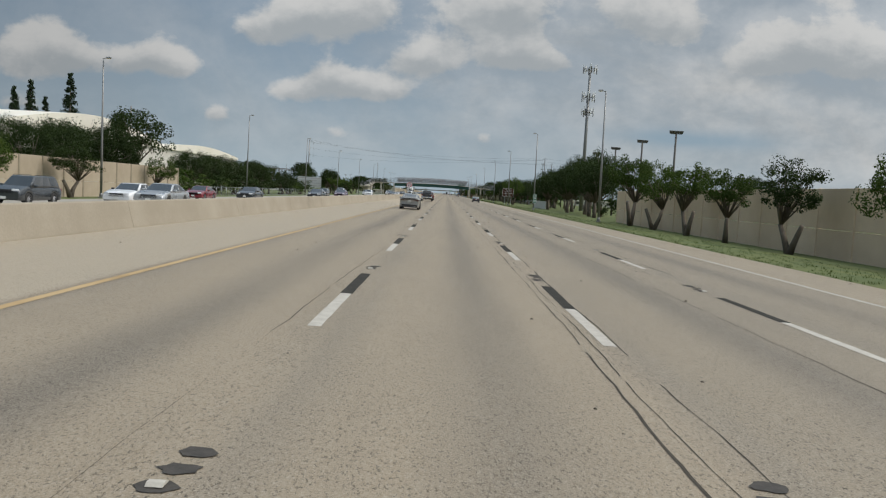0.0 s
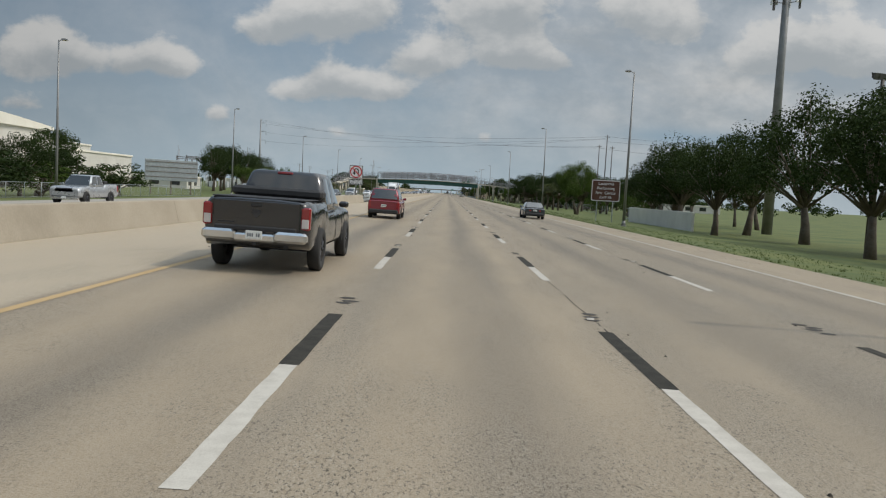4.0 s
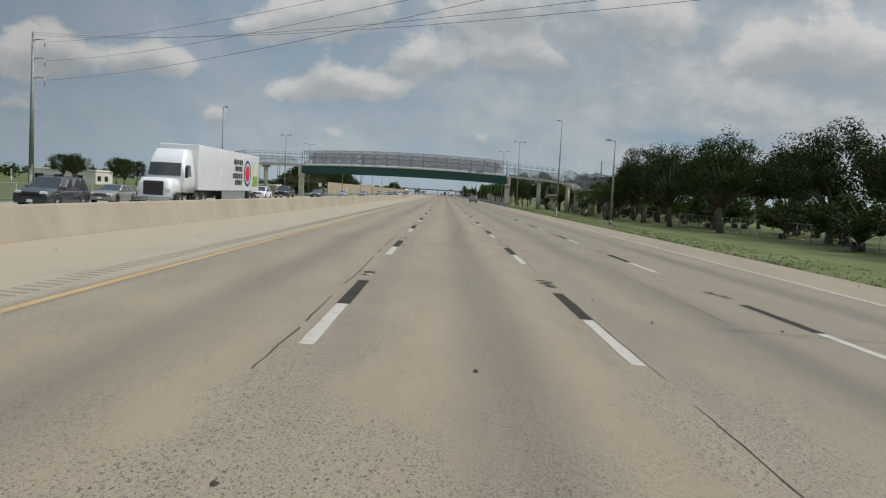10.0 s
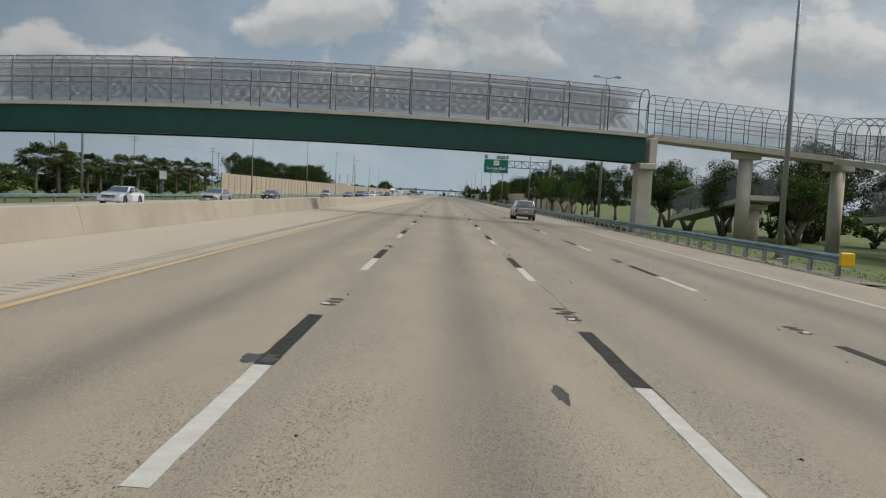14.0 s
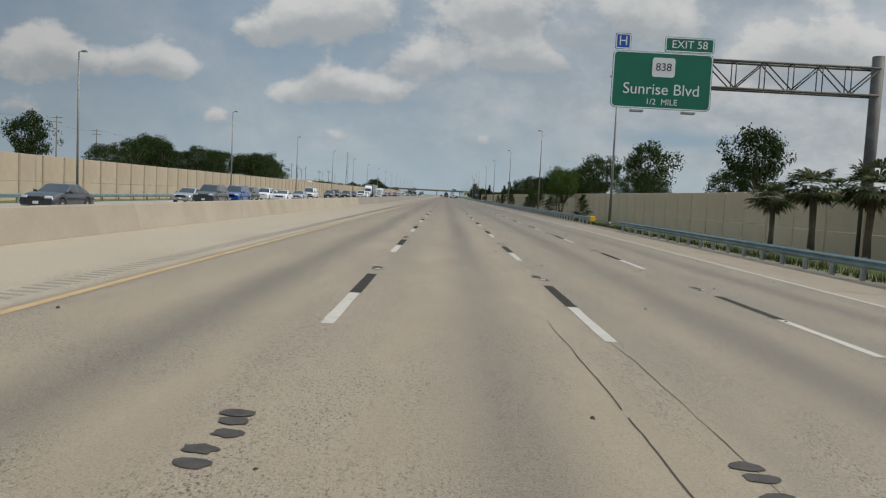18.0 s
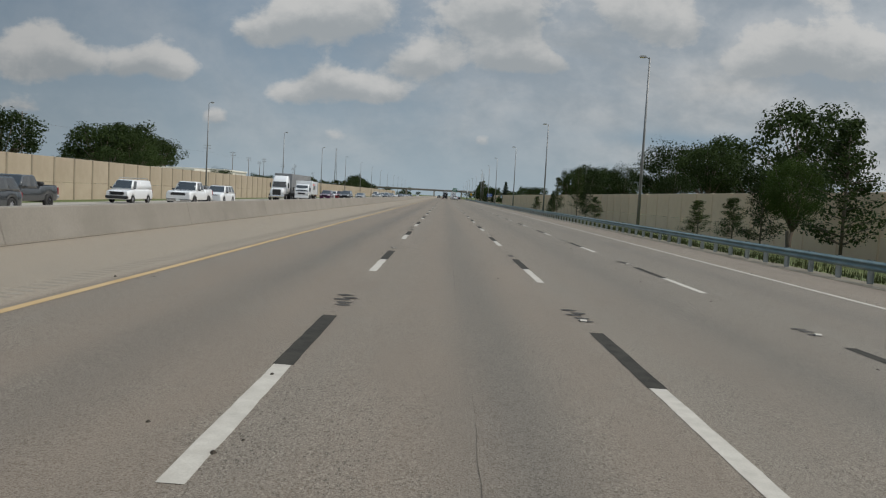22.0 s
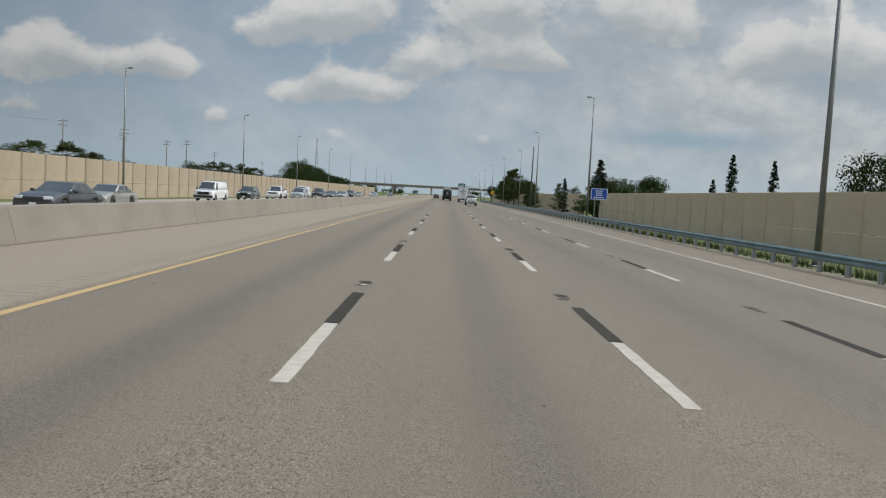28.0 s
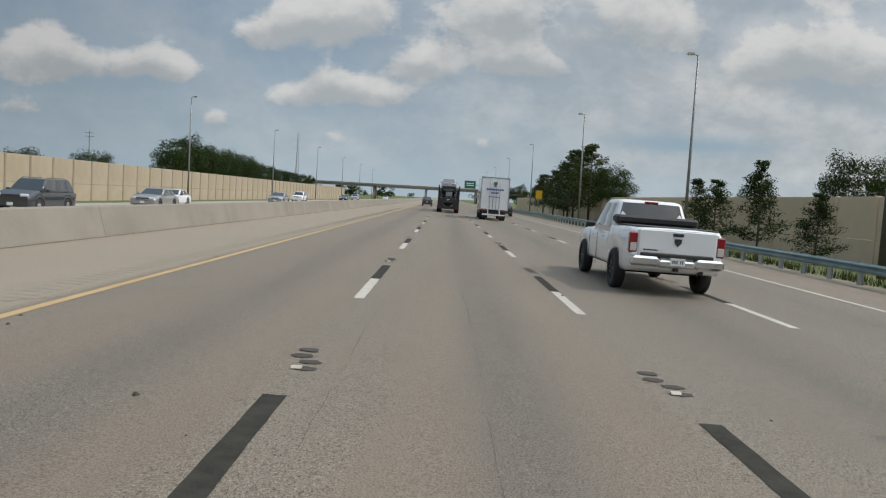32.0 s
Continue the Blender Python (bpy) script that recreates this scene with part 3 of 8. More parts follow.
# milled rumble strip beside the yellow line
rb = MB()
y = 300.0
while y < 1120.0:
    rb.face([(-6.35, y, zroad(-6.35) + 0.003), (-5.95, y, zroad(-5.95) + 0.003), (-5.95, y + 0.13, zroad(-5.95) + 0.003), (-6.35, y + 0.13, zroad(-6.35) + 0.003)])
    y += 0.31
M_RUMBLE = surf("milled_groove", (0.235, 0.205, 0.16), (0.29, 0.255, 0.205), 3.0, 0.9, 0, 0.2, 60.0)
tagged(part("rumble_strip", rb, M_RUMBLE), "row of shallow milled rumble grooves on the shoulder", "rumble strip", kind="stuff")

# small dark crumbs of tyre and stone lying on the lanes
cr = MB()
rngc = random.Random(31)
for i in range(1500):
    x, y = rngc.uniform(-9.0, 11.5), rngc.uniform(0, 1080)
    if rngc.random() < 0.6:
        x = rngc.choice((1.0, -1.6, 2.2, 5.0, 11.2, -5.2)) + rngc.gauss(0, 0.25)
    r = rngc.uniform(0.008, 0.03)
    h = r * rngc.uniform(0.4, 0.9)
    z = zroad(x)
    cr.loft([[(x + r * rngc.uniform(0.7, 1.4) * math.cos(a), y + 1.6 * r * math.sin(a), z) for a in (0.3, 1.6, 2.9, 4.1, 5.3)], [(x + 0.4 * r * math.cos(a), y + 0.5 * r * math.sin(a), z + h) for a in (0.3, 1.6, 2.9, 4.1, 5.3)]], smooth=False)
tagged(part("road_debris", cr, M_CRACK), "scattered dark crumbs of rubber and stone on the lanes", "debris", kind="stuff")

# oily and bituminous stains with their own outlines
def stain(x, y, rx, ry, seed):
    rng = random.Random(seed)
    mb = MB()
    mb.face([(x + rx * rng.uniform(0.6, 1.2) * math.cos(a), y + ry * rng.uniform(0.6, 1.2) * math.sin(a), zroad(x) + 0.003) for a in (2 * math.pi * j / 18 for j in range(18))])
    tagged(part("road_stain", mb, M_PATCH), "small dark stain on the concrete lane", "stain", kind="structure")


for i, (x, y, rx, ry) in enumerate(((0.97, 450.9, 0.07, 0.36), (-1.75, 998.2, 0.16, 0.14), (-1.95, 451.5, 0.22, 0.25), (0.9, 740, 0.07, 0.1), (1.2, 572.5, 0.06, 0.2), (0.55, 359, 0.05, 0.5), (-2.0, 739.0, 0.16, 0.25), (1.35, 930.5, 0.06, 0.15))):
    stain(x, y, rx, ry, i)


# rough grass along the right verge and weeds under the rail
def tufts(name, spots, hmin, hmax, blades, material, label):
    rng = random.Random(17)
    mb = MB()
    for x, y in spots:
        z = zroad(x) - 0.01
        for _ in range(blades):
            a = rng.uniform(0, 6.283)
            h = rng.uniform(hmin, hmax)
            bx, by = x + rng.gauss(0, 0.06), y + rng.gauss(0, 0.06)
            lean = h * rng.uniform(0.1, 0.6)
            w2 = rng.uniform(0.008, 0.02)
            k = len(mb.v)
            mb.v += [(bx - w2 * math.sin(a), by + w2 * math.cos(a), z), (bx + w2 * math.sin(a), by - w2 * math.cos(a), z), (bx + lean * math.cos(a), by + lean * math.sin(a), z + h)]
            mb.f.append((k, k + 1, k + 2))
            mb.s.append(False)
    tagged(part(name, mb, material), label, "grass", kind="stuff")


rng_g = random.Random(23)
L_BLADE = leaf_material("grass_blade", (0.060, 0.100, 0.026), (0.140, 0.160, 0.055))
L_WEED = leaf_material("weed_blade", (0.022, 0.040, 0.012), (0.085, 0.085, 0.035))
tufts("verge_grass", [(12.0 + 6.5 * rng_g.random() ** 1.6, rng_g.uniform(4, 500)) for _ in range(9000)], 0.03, 0.10, 5, L_BLADE, "rough mown grass along the road edge")
tufts("rail_weeds", [(13.1 + abs(rng_g.gauss(0, 1.1)), rng_g.uniform(500, 1130)) for _ in range(11000)], 0.10, 0.42, 5, L_WEED, "unmown weeds growing under the guardrail")
# ---- median barrier, gates, guardrails, noise walls ----
def barrier_profile():
    return [(-0.33, 0.0), (-0.325, 0.05), (-0.235, 0.36), (-0.125, 0.79), (-0.10, 0.82), (0.10, 0.82), (0.125, 0.79), (0.235, 0.36), (0.325, 0.05), (0.33, 0.0)]


def run_of_barrier(name, y0, y1, label, mat=None):
    """Cast barrier in 12 m lengths with open joints between them."""
    top = thing(name, label, "barrier", pose(-10.02, 0, 0.165), kind="structure")
    n = max(1, round((y1 - y0) / 12.0))
    ln = (y1 - y0) / n
    mb = MB()
    loops = []
    for y, d in zip((0.006, 0.03, ln - 0.03, ln - 0.006), (0.02, 0, 0, 0.02)):
        loops.append([(px * (1 - d * 3), y, pz * (1 - d)) for px, pz in barrier_profile()])
    mb.loft([list(reversed(lp)) for lp in loops], smooth=False)
    me = mb.mesh("barrier_length", mat or M_CONC)
    for i in range(n):
        piece("barrier_length", me, top, pose(0, y0 + ln * i, 0))
    return top


run_of_barrier("median_barrier_1", -60, 213, "long pale concrete median barrier with stained joints")
run_of_barrier("median_barrier_2", 238.0, 512, "long pale concrete median barrier with stained joints")
run_of_barrier("median_barrier_3", 512, 656, "long pale concrete median barrier with stained joints")
run_of_barrier("median_barrier_4", 656, 1500, "long grey concrete median barrier", M_CONCGREY)


def wbeam(h=0.31, d=0.08):
    """Section of a corrugated steel rail, as (out, up)."""
    out = []
    for i in range(13):
        u = i / 12
        out.append((d * 0.5 * (1 - math.cos(2 * math.pi * 2 * u)), h * (u - 0.5)))
    return out


def guardrail(name, x, y0, y1, side, label, marker=True, every=1.905):
    """A steel guardrail on posts; side: +1 when its face looks to +x."""
    zg = zroad(x)
    top = thing(name, label, "guardrail", pose(x, 0, zg))
    sec = wbeam()
    mb = MB()
    n = max(1, round((y1 - y0) / 7.62))
    ln = (y1 - y0) / n
    mb.loft([[(side * (0.11 + o), y, 0.58 + u) for o, u in sec] for y in (0, ln + 0.03)], cap=False, closed=False, smooth=True)
    mb.loft([[(side * (0.106 + o), y, 0.58 + u) for o, u in sec] for y in (0, ln + 0.03)], cap=False, closed=False, smooth=True)
    me = mb.mesh("rail", M_RAIL)
    for i in range(n):
        piece("rail", me, top, pose(0, y0 + ln * i, 0))
    pm = MB()
    pm.box(-0.075, 0.075, -0.01, 0.01, -0.1, 0.75)
    pm.box(-0.078, -0.068, -0.05, 0.05, -0.1, 0.75)
    pm.box(0.068, 0.078, -0.05, 0.05, -0.1, 0.75)
    bm_ = MB()
    bm_.box(side * 0.093 - 0.018, side * 0.093 + 0.018, -0.07, 0.07, 0.42, 0.76, 0.008)
    pme, bme = pm.mesh("rail_post", M_STEEL), bm_.mesh("spacer_block", M_WOOD)
    k = int((y1 - y0) / every)
    for i in range(k + 1):
        po = piece("rail_post", pme, top, pose(0, y0 + 0.3 + i * every, 0))
        if every < 3:
            piece("spacer_block", bme, po, Matrix.Identity(4))
    if marker:
        q = MB()
        q.box(-0.16, 0.30, -0.14, 0.0, 0.36, 0.80, 0.03)
        part("end_marker", q, M_SIGNY, top, "yellow end marker").matrix_basis = pose(0, y0, 0)
    return top


guardrail("guardrail", 12.75, 468.5, 629.5, -1, "weathered blue-grey steel guardrail with yellow end marker on the verge", True)
guardrail("guardrail", 12.75, 641.0, 648.5, -1, "short end of weathered steel guardrail with yellow marker", True)
guardrail("guardrail", 12.75, 650.5, 1180.0, -1, "long weathered blue-grey steel guardrail on the grassy verge", False)
guardrail("guardrail", -34.6, 500.0, 743.84, 1, "low steel guardrail along the far carriageway", False, 3.81)


def steel_gate(y0, y1, marker):
    """Stacked steel rails that close a gap in the median."""
    top = thing("median_gate", "double-faced stacked steel median rail on dark feet" + (" with yellow end cap" if marker else ""), "barrier", pose(-10.05, 0, 0.17))
    sec = wbeam(0.31, 0.09)
    for s in (-1, 1):
        for z in (0.28, 0.66):
            mb = MB()
            mb.loft([[(s * (0.22 + o), y, z + u) for o, u in sec] for y in (y0, y1)], cap=False, closed=False)
            part("rail", mb, M_STEEL, top)
    y = y0 + 0.4
    while y < y1:
        q = MB()
        q.box(-0.22, 0.22, y - 0.08, y + 0.08, 0.0, 0.86, 0.01)
        part("rail_post", q, M_WOOD, top)
        y += 1.9
    q = MB()
    q.box(-0.30, 0.30, y0, y1, 0.0, 0.10, 0.02)
    part("foot", q, M_TRIMMY, top)
    if marker:
        q = MB()
        q.box(-0.32, 0.32, y0 - 0.25, y0, 0.25, 0.86, 0.04)
        part("end_cap", q, M_SIGNY, top, "yellow end cap")


M_TRIMMY = surf("dark_rubber_foot", (0.02, 0.02, 0.02), (0.04, 0.04, 0.04), 3.0, 0.8, 0, 0.1, 30.0)
steel_gate(213.2, 220.5, False)
steel_gate(228.8, 237.8, True)


def noise_wall(name, x, y0, y1, top_z, side, label, bay=4.33):
    """Posts with two stacked concrete panels between them; side: the way its face looks."""
    zg = zroad(x) - 0.05
    wall = thing(name, label, "wall", pose(x, 0, zg), kind="structure")
    h = top_z - zg
    lo = h * 0.42
    rng = random.Random(int(x * 3 + y0))
    a, b, p = MB(), MB(), MB()
    a.box(-0.07, 0.07, 0.16, bay - 0.16, 0, lo - 0.012, 0.012)
    b.box(-0.07, 0.07, 0.16, bay - 0.16, lo + 0.012, h, 0.012)
    p.box(-0.13, 0.13, -0.15, 0.15, 0, h + 0.02, 0.03)
    # walls facing -x stand in shade, so their colour is lifted
    panel = M_WALL if side > 0 else M_WALLSHADED
    lower, upper, post = a.mesh("lower_panel", panel), b.mesh("upper_panel", panel), p.mesh("wall_post", M_WALLPOST if side > 0 else M_WALLSHADED)
    n = round((y1 - y0) / bay)
    for i in range(n + 1):
        piece("wall_post", post, wall, pose(0, y0 + bay * i, 0))
        if i < n:
            t = pose(rng.uniform(-0.012, 0.012), y0 + bay * i, 0, 0, rng.uniform(-0.15, 0.15), 0)
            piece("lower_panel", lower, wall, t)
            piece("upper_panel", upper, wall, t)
    return wall


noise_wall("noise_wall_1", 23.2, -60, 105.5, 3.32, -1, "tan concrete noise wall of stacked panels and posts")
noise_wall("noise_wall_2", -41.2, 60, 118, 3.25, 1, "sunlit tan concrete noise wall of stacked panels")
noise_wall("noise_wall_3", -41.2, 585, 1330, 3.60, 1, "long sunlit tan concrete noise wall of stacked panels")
noise_wall("noise_wall_4", 23.2, 581, 1010, 3.18, -1, "tan concrete noise wall of stacked panels and slim posts, lightened for its shaded face")
noise_wall("noise_wall_5", 23.2, 1024, 1270, 3.18, -1, "tan concrete noise wall of stacked panels and slim posts, lightened for its shaded face")
# ---- street lamps, poles, wires, masts ----
def street_lamp(label, height=13.7, arm=0.30, double=False):
    lamp = thing("street_lamp", label, "street lamp", group="street lamps along the motorway")
    q = MB()
    q.tube([(0, 0, 0), (0, 0, height * 0.5), (0, 0, height)], [0.135, 0.10, 0.06], 12)
    part("pole", q, M_POLE, lamp)
    q = MB()
    q.box(-0.22, 0.22, -0.22, 0.22, -0.05, 0.10, 0.02)
    q.tube([(0, 0, 0.1), (0, 0, 0.45)], [0.19, 0.15], 12)
    part("base", q, M_POLE, lamp)
    for s in ((1, -1) if double else (1,)):
        q = MB()
        q.tube([(0, 0, height - 0.12), (s * arm * 0.5, 0, height - 0.02), (s * arm, 0, height)], 0.035, 8)
        a = part("arm", q, M_POLE, lamp)
        q = MB()
        q.loft([[(s * (arm + u), v, height + z) for u, v, z in ((-0.05, -w, -0.02), (-0.05, w, -0.02), (0.55, w * 0.8, 0.0), (0.55, -w * 0.8, 0.0))] for w, dz in ((0.13, 0),)] + [[(s * (arm + u), v, height + 0.13) for u, v in ((0.02, -0.09), (0.02, 0.09), (0.45, 0.07), (0.45, -0.07))]], smooth=False)
        part("lamp_head", q, M_POLE, lamp)
        q = MB()
        q.box(s * (arm + 0.25) - 0.2, s * (arm + 0.25) + 0.2, -0.09, 0.09, height - 0.06, height - 0.012, 0.02)
        part("lens", q, M_LAMPGLASS, lamp)
    return lamp


RIGHT_Y = ((14.9, 78.4), (14.7, 135.5), (14.7, 193.1), (14.8, 253.4), (14.8, 326.0), (15.2, 428.4), (15.3, 589.0), (14.1, 641.0), (14.1, 700.0), (14.2, 757.8), (14.0, 814.3),
           (14.2, 868.6), (13.6, 920.4), (14.2, 975.7), (14.4, 1024.0), (16.3, 1074.7), (15.6, 1115.2), (15.5, 1170), (15.5, 1225), (15.5, 1280), (15.5, 1335), (15.5, 1390))
RIGHT_Y = tuple((x * 1.045 + 0.18, y + 2.6) for x, y in RIGHT_Y)
LEFT_Y = (26, 81, 139.8, 198.3, 256.3, 318.7, 378.9, 443.1, 590, 648.3, 702.4, 758.8, 816.8, 871.9, 925.2, 979, 1029.8, 1079.2, 1129.2, 1182, 1236, 1290, 1345, 1400)
ASIDE = {431.0: 0.2, 702.6: 0.45, 978.3: 0.4}
single = street_lamp("tall grey aluminium street lamp on the verge")
single.matrix_basis = pose(RIGHT_Y[0][0] + 0.2, RIGHT_Y[0][1], zroad(14.9), 0, 0.6, 180)
for i, (x, y) in enumerate(RIGHT_Y[1:]):
    copy_thing(single, pose(x + ASIDE.get(round(y, 1), 0.0), y, zroad(x), 0, random.Random(i).uniform(-0.2, 0.3), 180))
for i, y in enumerate(LEFT_Y):
    copy_thing(single, pose(-36.85, y, zroad(-36.6), 0, random.Random(i + 50).uniform(-0.5, 0.5), 0) @ Matrix.Diagonal((1, 1, 1.065, 1)))
double = street_lamp("tall grey street lamp with two arms beside the footbridge", 13.6, 0.75, True)
double.matrix_basis = pose(14.7, 477.6, zroad(15.0))
copy_thing(double, pose(14.3, 515.3, zroad(14.3)))
copy_thing(double, pose(-36.4, 490.1, zroad(-36.4)))
copy_thing(double, pose(-36.5, 520.8, zroad(-36.5)))
amber = street_lamp("short grey pole with an amber warning lamp", 8.0, 0.45)
amber.matrix_basis = pose(15.5, 390.8, zroad(15.5), 0, 0, 180)


def utility_pole(label, height, arms=2, mat=None, arm_len=1.3, step=1.1):
    up = thing("utility_pole", label, "utility pole")
    q = MB()
    q.tube([(0, 0, 0), (0, 0, height)], [0.19, 0.11], 10)
    part("pole", q, mat or M_WOOD, up)
    for k in range(arms):
        z = height - 0.5 - step * k
        q = MB()
        q.box(-arm_len, arm_len, -0.06, 0.06, z - 0.06, z + 0.06, 0.01)
        ar = part("crossarm", q, mat or M_WOOD, up)
        for x in (-arm_len + 0.1, -arm_len * 0.5, arm_len * 0.5, arm_len - 0.1):
            q = MB()
            q.tube([(x, 0, z + 0.06), (x, 0, z + 0.26)], [0.04, 0.055], 6)
            part("insulator", q, M_STEEL, ar)
    return up


first = utility_pole("dark timber utility pole with two crossarms", 17.0)
first.matrix_basis = pose(-107, 805.4, -0.9, 0, 0, 10)
for x, y, turn in ((-110, 1151.5, 5), (-89, 984, 8), (-95, 1040, 0), (-100, 880, 4), (-112, 1260, 0), (-104, 700, 2), (-100, 640, 6), (-96, 760, 9), (-118, 1380, 0), (-102, 1095, 3), (-98, 930, 5)):
    copy_thing(first, pose(x, y, -0.9, 0, 0, turn))
tall = utility_pole("tall weathered timber power pole with one crossarm", 20.6, 1, M_DARKPOLE, 0.9)
tall.matrix_basis = pose(41.5, 333.2, -1.25, 0, 0.4, 30)
copy_thing(tall, pose(47.5, 353.9, -1.25, 0, 0, 30) @ Matrix.Diagonal((1, 1, 0.93, 1)))
copy_thing(tall, pose(43.1, 351.0, -1.25, 0, 0, 30) @ Matrix.Diagonal((1, 1, 0.93, 1)))
bare = utility_pole("bare dark timber pole above the trees", 13.0, 0, M_DARKPOLE)
bare.matrix_basis = pose(17.1, 1051.5, -0.5, 0, 0.4, 0)
copy_thing(bare, pose(37.8, 506.8, -1.25))
copy_thing(bare, pose(44.7, 300.0, -1.25))

mono = thing("transmission_pole", "tall grey steel transmission pole with three stacked arms", "utility pole", pose(-87.1, 478.5, -0.95))
q = MB()
q.tube([(0, 0, 0), (0, 0, 31.6)], [0.55, 0.22], 14)
part("pole", q, M_POLE, mono)
for z in (29.8, 26.0, 22.0):
    q = MB()
    q.tube([(0, 0, z), (1.2, 0, z + 0.25), (2.6, 0, z + 0.25)], [0.13, 0.10, 0.06], 8)
    a = part("arm", q, M_POLE, mono)
    q = MB()
    q.tube([(2.5, 0, z + 0.2), (2.5, 0, z - 1.3)], 0.09, 8)
    part("insulator", q, M_STEEL, a)
for x, y, z in ((-105, 1140.6, 18.4), (-98, 1159, 16.2), (-90.3, 1156.6, 16.5)):
    copy_thing(first, pose(x, y, -0.9, 0, 0, 12) @ Matrix.Diagonal((1, 1, z / 17.0, 1)))
far_mono = copy_thing(mono, pose(-104, 250, -0.95) @ Matrix.Diagonal((1, 1, 0.8, 1)))


def wire(a, b, sag, r=0.022, mat=None):
    a, b = Vector(a), Vector(b)
    q = MB()
    pts = []
    for i in range(17):
        u = i / 16
        p = a.lerp(b, u)
        p.z -= sag * 4 * u * (1 - u)
        pts.append(p)
    q.tube(pts, r, 5)
    return part("overhead_wire", q, mat or M_DARKPOLE)


for k, (a, b, sag) in enumerate((((41.5, 333.2, 18.9), (-84.5, 478.5, 28.6), 2.6), ((41.0, 333.0, 18.4), (-84.5, 478.5, 24.8), 2.6), ((42.0, 333.4, 18.4), (-84.5, 478.5, 20.8), 2.4),
                                 ((47.5, 353.9, 17.4), (-87.1, 478.5, 30.5), 3.0), ((43.1, 351.0, 17.4), (-87.1, 478.5, 30.0), 3.0),
                                 ((41.5, 333.2, 19.0), (95.0, 330.0, 19.0), 1.0), ((41.5, 333.2, 17.6), (95.0, 300.0, 17.5), 1.2), ((43.1, 351.0, 17.0), (100, 360, 17), 1.0))):
    tagged(wire(a, b, sag), "thin dark power line strung across the motorway", "power line", "power lines over the motorway")
for y0, y1 in ((640, 700), (700, 760), (760, 805.4), (805.4, 880), (880, 930), (984, 1040), (1040, 1095)):
    tagged(wire((-105, y0, 15.6), (-105, y1, 15.6), 0.8, 0.02), "thin dark power line beyond the noise wall", "power line", "power lines beyond the wall")

# lattice mast far off
mast = thing("lattice_mast", "slender grey steel lattice radio mast far away", "mast", pose(-176, 1921, -1))
q = MB()
for ang in (0, 120, 240):
    c, s = math.cos(radians(ang)), math.sin(radians(ang))
    q.tube([(3.0 * c, 3.0 * s, 0), (0.8 * c, 0.8 * s, 69)], 0.22, 5)
part("leg", q, M_POLE, mast)
q = MB()
for i in range(20):
    z0, z1 = 3.4 * i, 3.4 * (i + 1)
    r0, r1 = 3.0 - 2.2 * z0 / 69, 3.0 - 2.2 * z1 / 69
    for ang in (0, 120, 240):
        b = ang + 120
        q.tube([(r0 * math.cos(radians(ang)), r0 * math.sin(radians(ang)), z0), (r1 * math.cos(radians(b)), r1 * math.sin(radians(b)), z1)], 0.10, 4)
part("bracing", q, M_POLE, mast)

# phone mast with three rings of antennas
cell = thing("phone_mast", "tall grey monopole phone mast with three rings of antennas", "mast", pose(38.5, 219.7, -1.25))
q = MB()
q.tube([(0, 0, 0), (0, 0, 41.0)], [0.62, 0.30], 14)
part("pole", q, M_POLE, cell)
for z, r, n, hgt in ((40.3, 1.75, 12, 1.9), (32.6, 1.65, 12, 2.3), (28.4, 1.5, 9, 2.0)):
    q = MB()
    ring = [(r * math.cos(2 * math.pi * j / 12), r * math.sin(2 * math.pi * j / 12), z) for j in range(13)]
    q.tube(ring, 0.07, 6)
    q.tube([(p[0], p[1], z - 0.5) for p in ring], 0.05, 6)
    for j in range(3):
        a = 2 * math.pi * j / 3
        q.tube([(0, 0, z - 0.2), (r * math.cos(a), r * math.sin(a), z - 0.2)], 0.09, 6)
    plat = part("antenna_platform", q, M_DARKPOLE, cell)
    for j in range(n):
        a = 2 * math.pi * (j + 0.35 * (j % 3)) / n
        q = MB()
        q.box(-0.09, 0.09, -0.17, 0.17, -hgt / 2, hgt / 2, 0.03)
        an = part("antenna", q, M_SIGNW if j % 3 else M_DARKPOLE, plat)
        an.matrix_basis = pose((r + 0.15) * math.cos(a), (r + 0.15) * math.sin(a), z - 0.1 + 0.35 * ((j * 7) % 3 - 1), 0, 0, math.degrees(a))

# floodlight masts of the park
flood = thing("floodlight_mast", "dark park floodlight mast with a bank of lamps", "floodlight", pose(37.4, 128.4, -1.25), group="park floodlights")
q = MB()
q.tube([(0, 0, 0), (0, 0, 15.2)], [0.24, 0.16], 10)
part("pole", q, M_DARKPOLE, flood)
q = MB()
q.box(-1.0, 1.0, -0.07, 0.07, 14.9, 15.05, 0.02)
bar = part("crossbar", q, M_DARKPOLE, flood)
for x in (-0.85, -0.28, 0.28, 0.85):
    q = MB()
    q.loft([rounded_box for rounded_box in ([(x - 0.22, -0.12, 15.0), (x + 0.22, -0.12, 15.0), (x + 0.22, 0.10, 15.0), (x - 0.22, 0.10, 15.0)], [(x - 0.28, -0.30, 15.42), (x + 0.28, -0.30, 15.42), (x + 0.28, 0.14, 15.50), (x - 0.28, 0.14, 15.50)])], smooth=False)
    part("floodlight", q, M_DARKPOLE, bar)
for y in (150.4, 173.9, 195.5):
    copy_thing(flood, pose(37.4, y, -1.25, 0, 0, 15))
# ---- footbridge over the motorway ----
BX0, BX1, BY, BW = -34.4, 14.2, 499.5, 2.7


def bulge(x):
    u = (x - (BX0 + BX1) / 2) / ((BX1 - BX0) / 2)
    return 1 - u * u


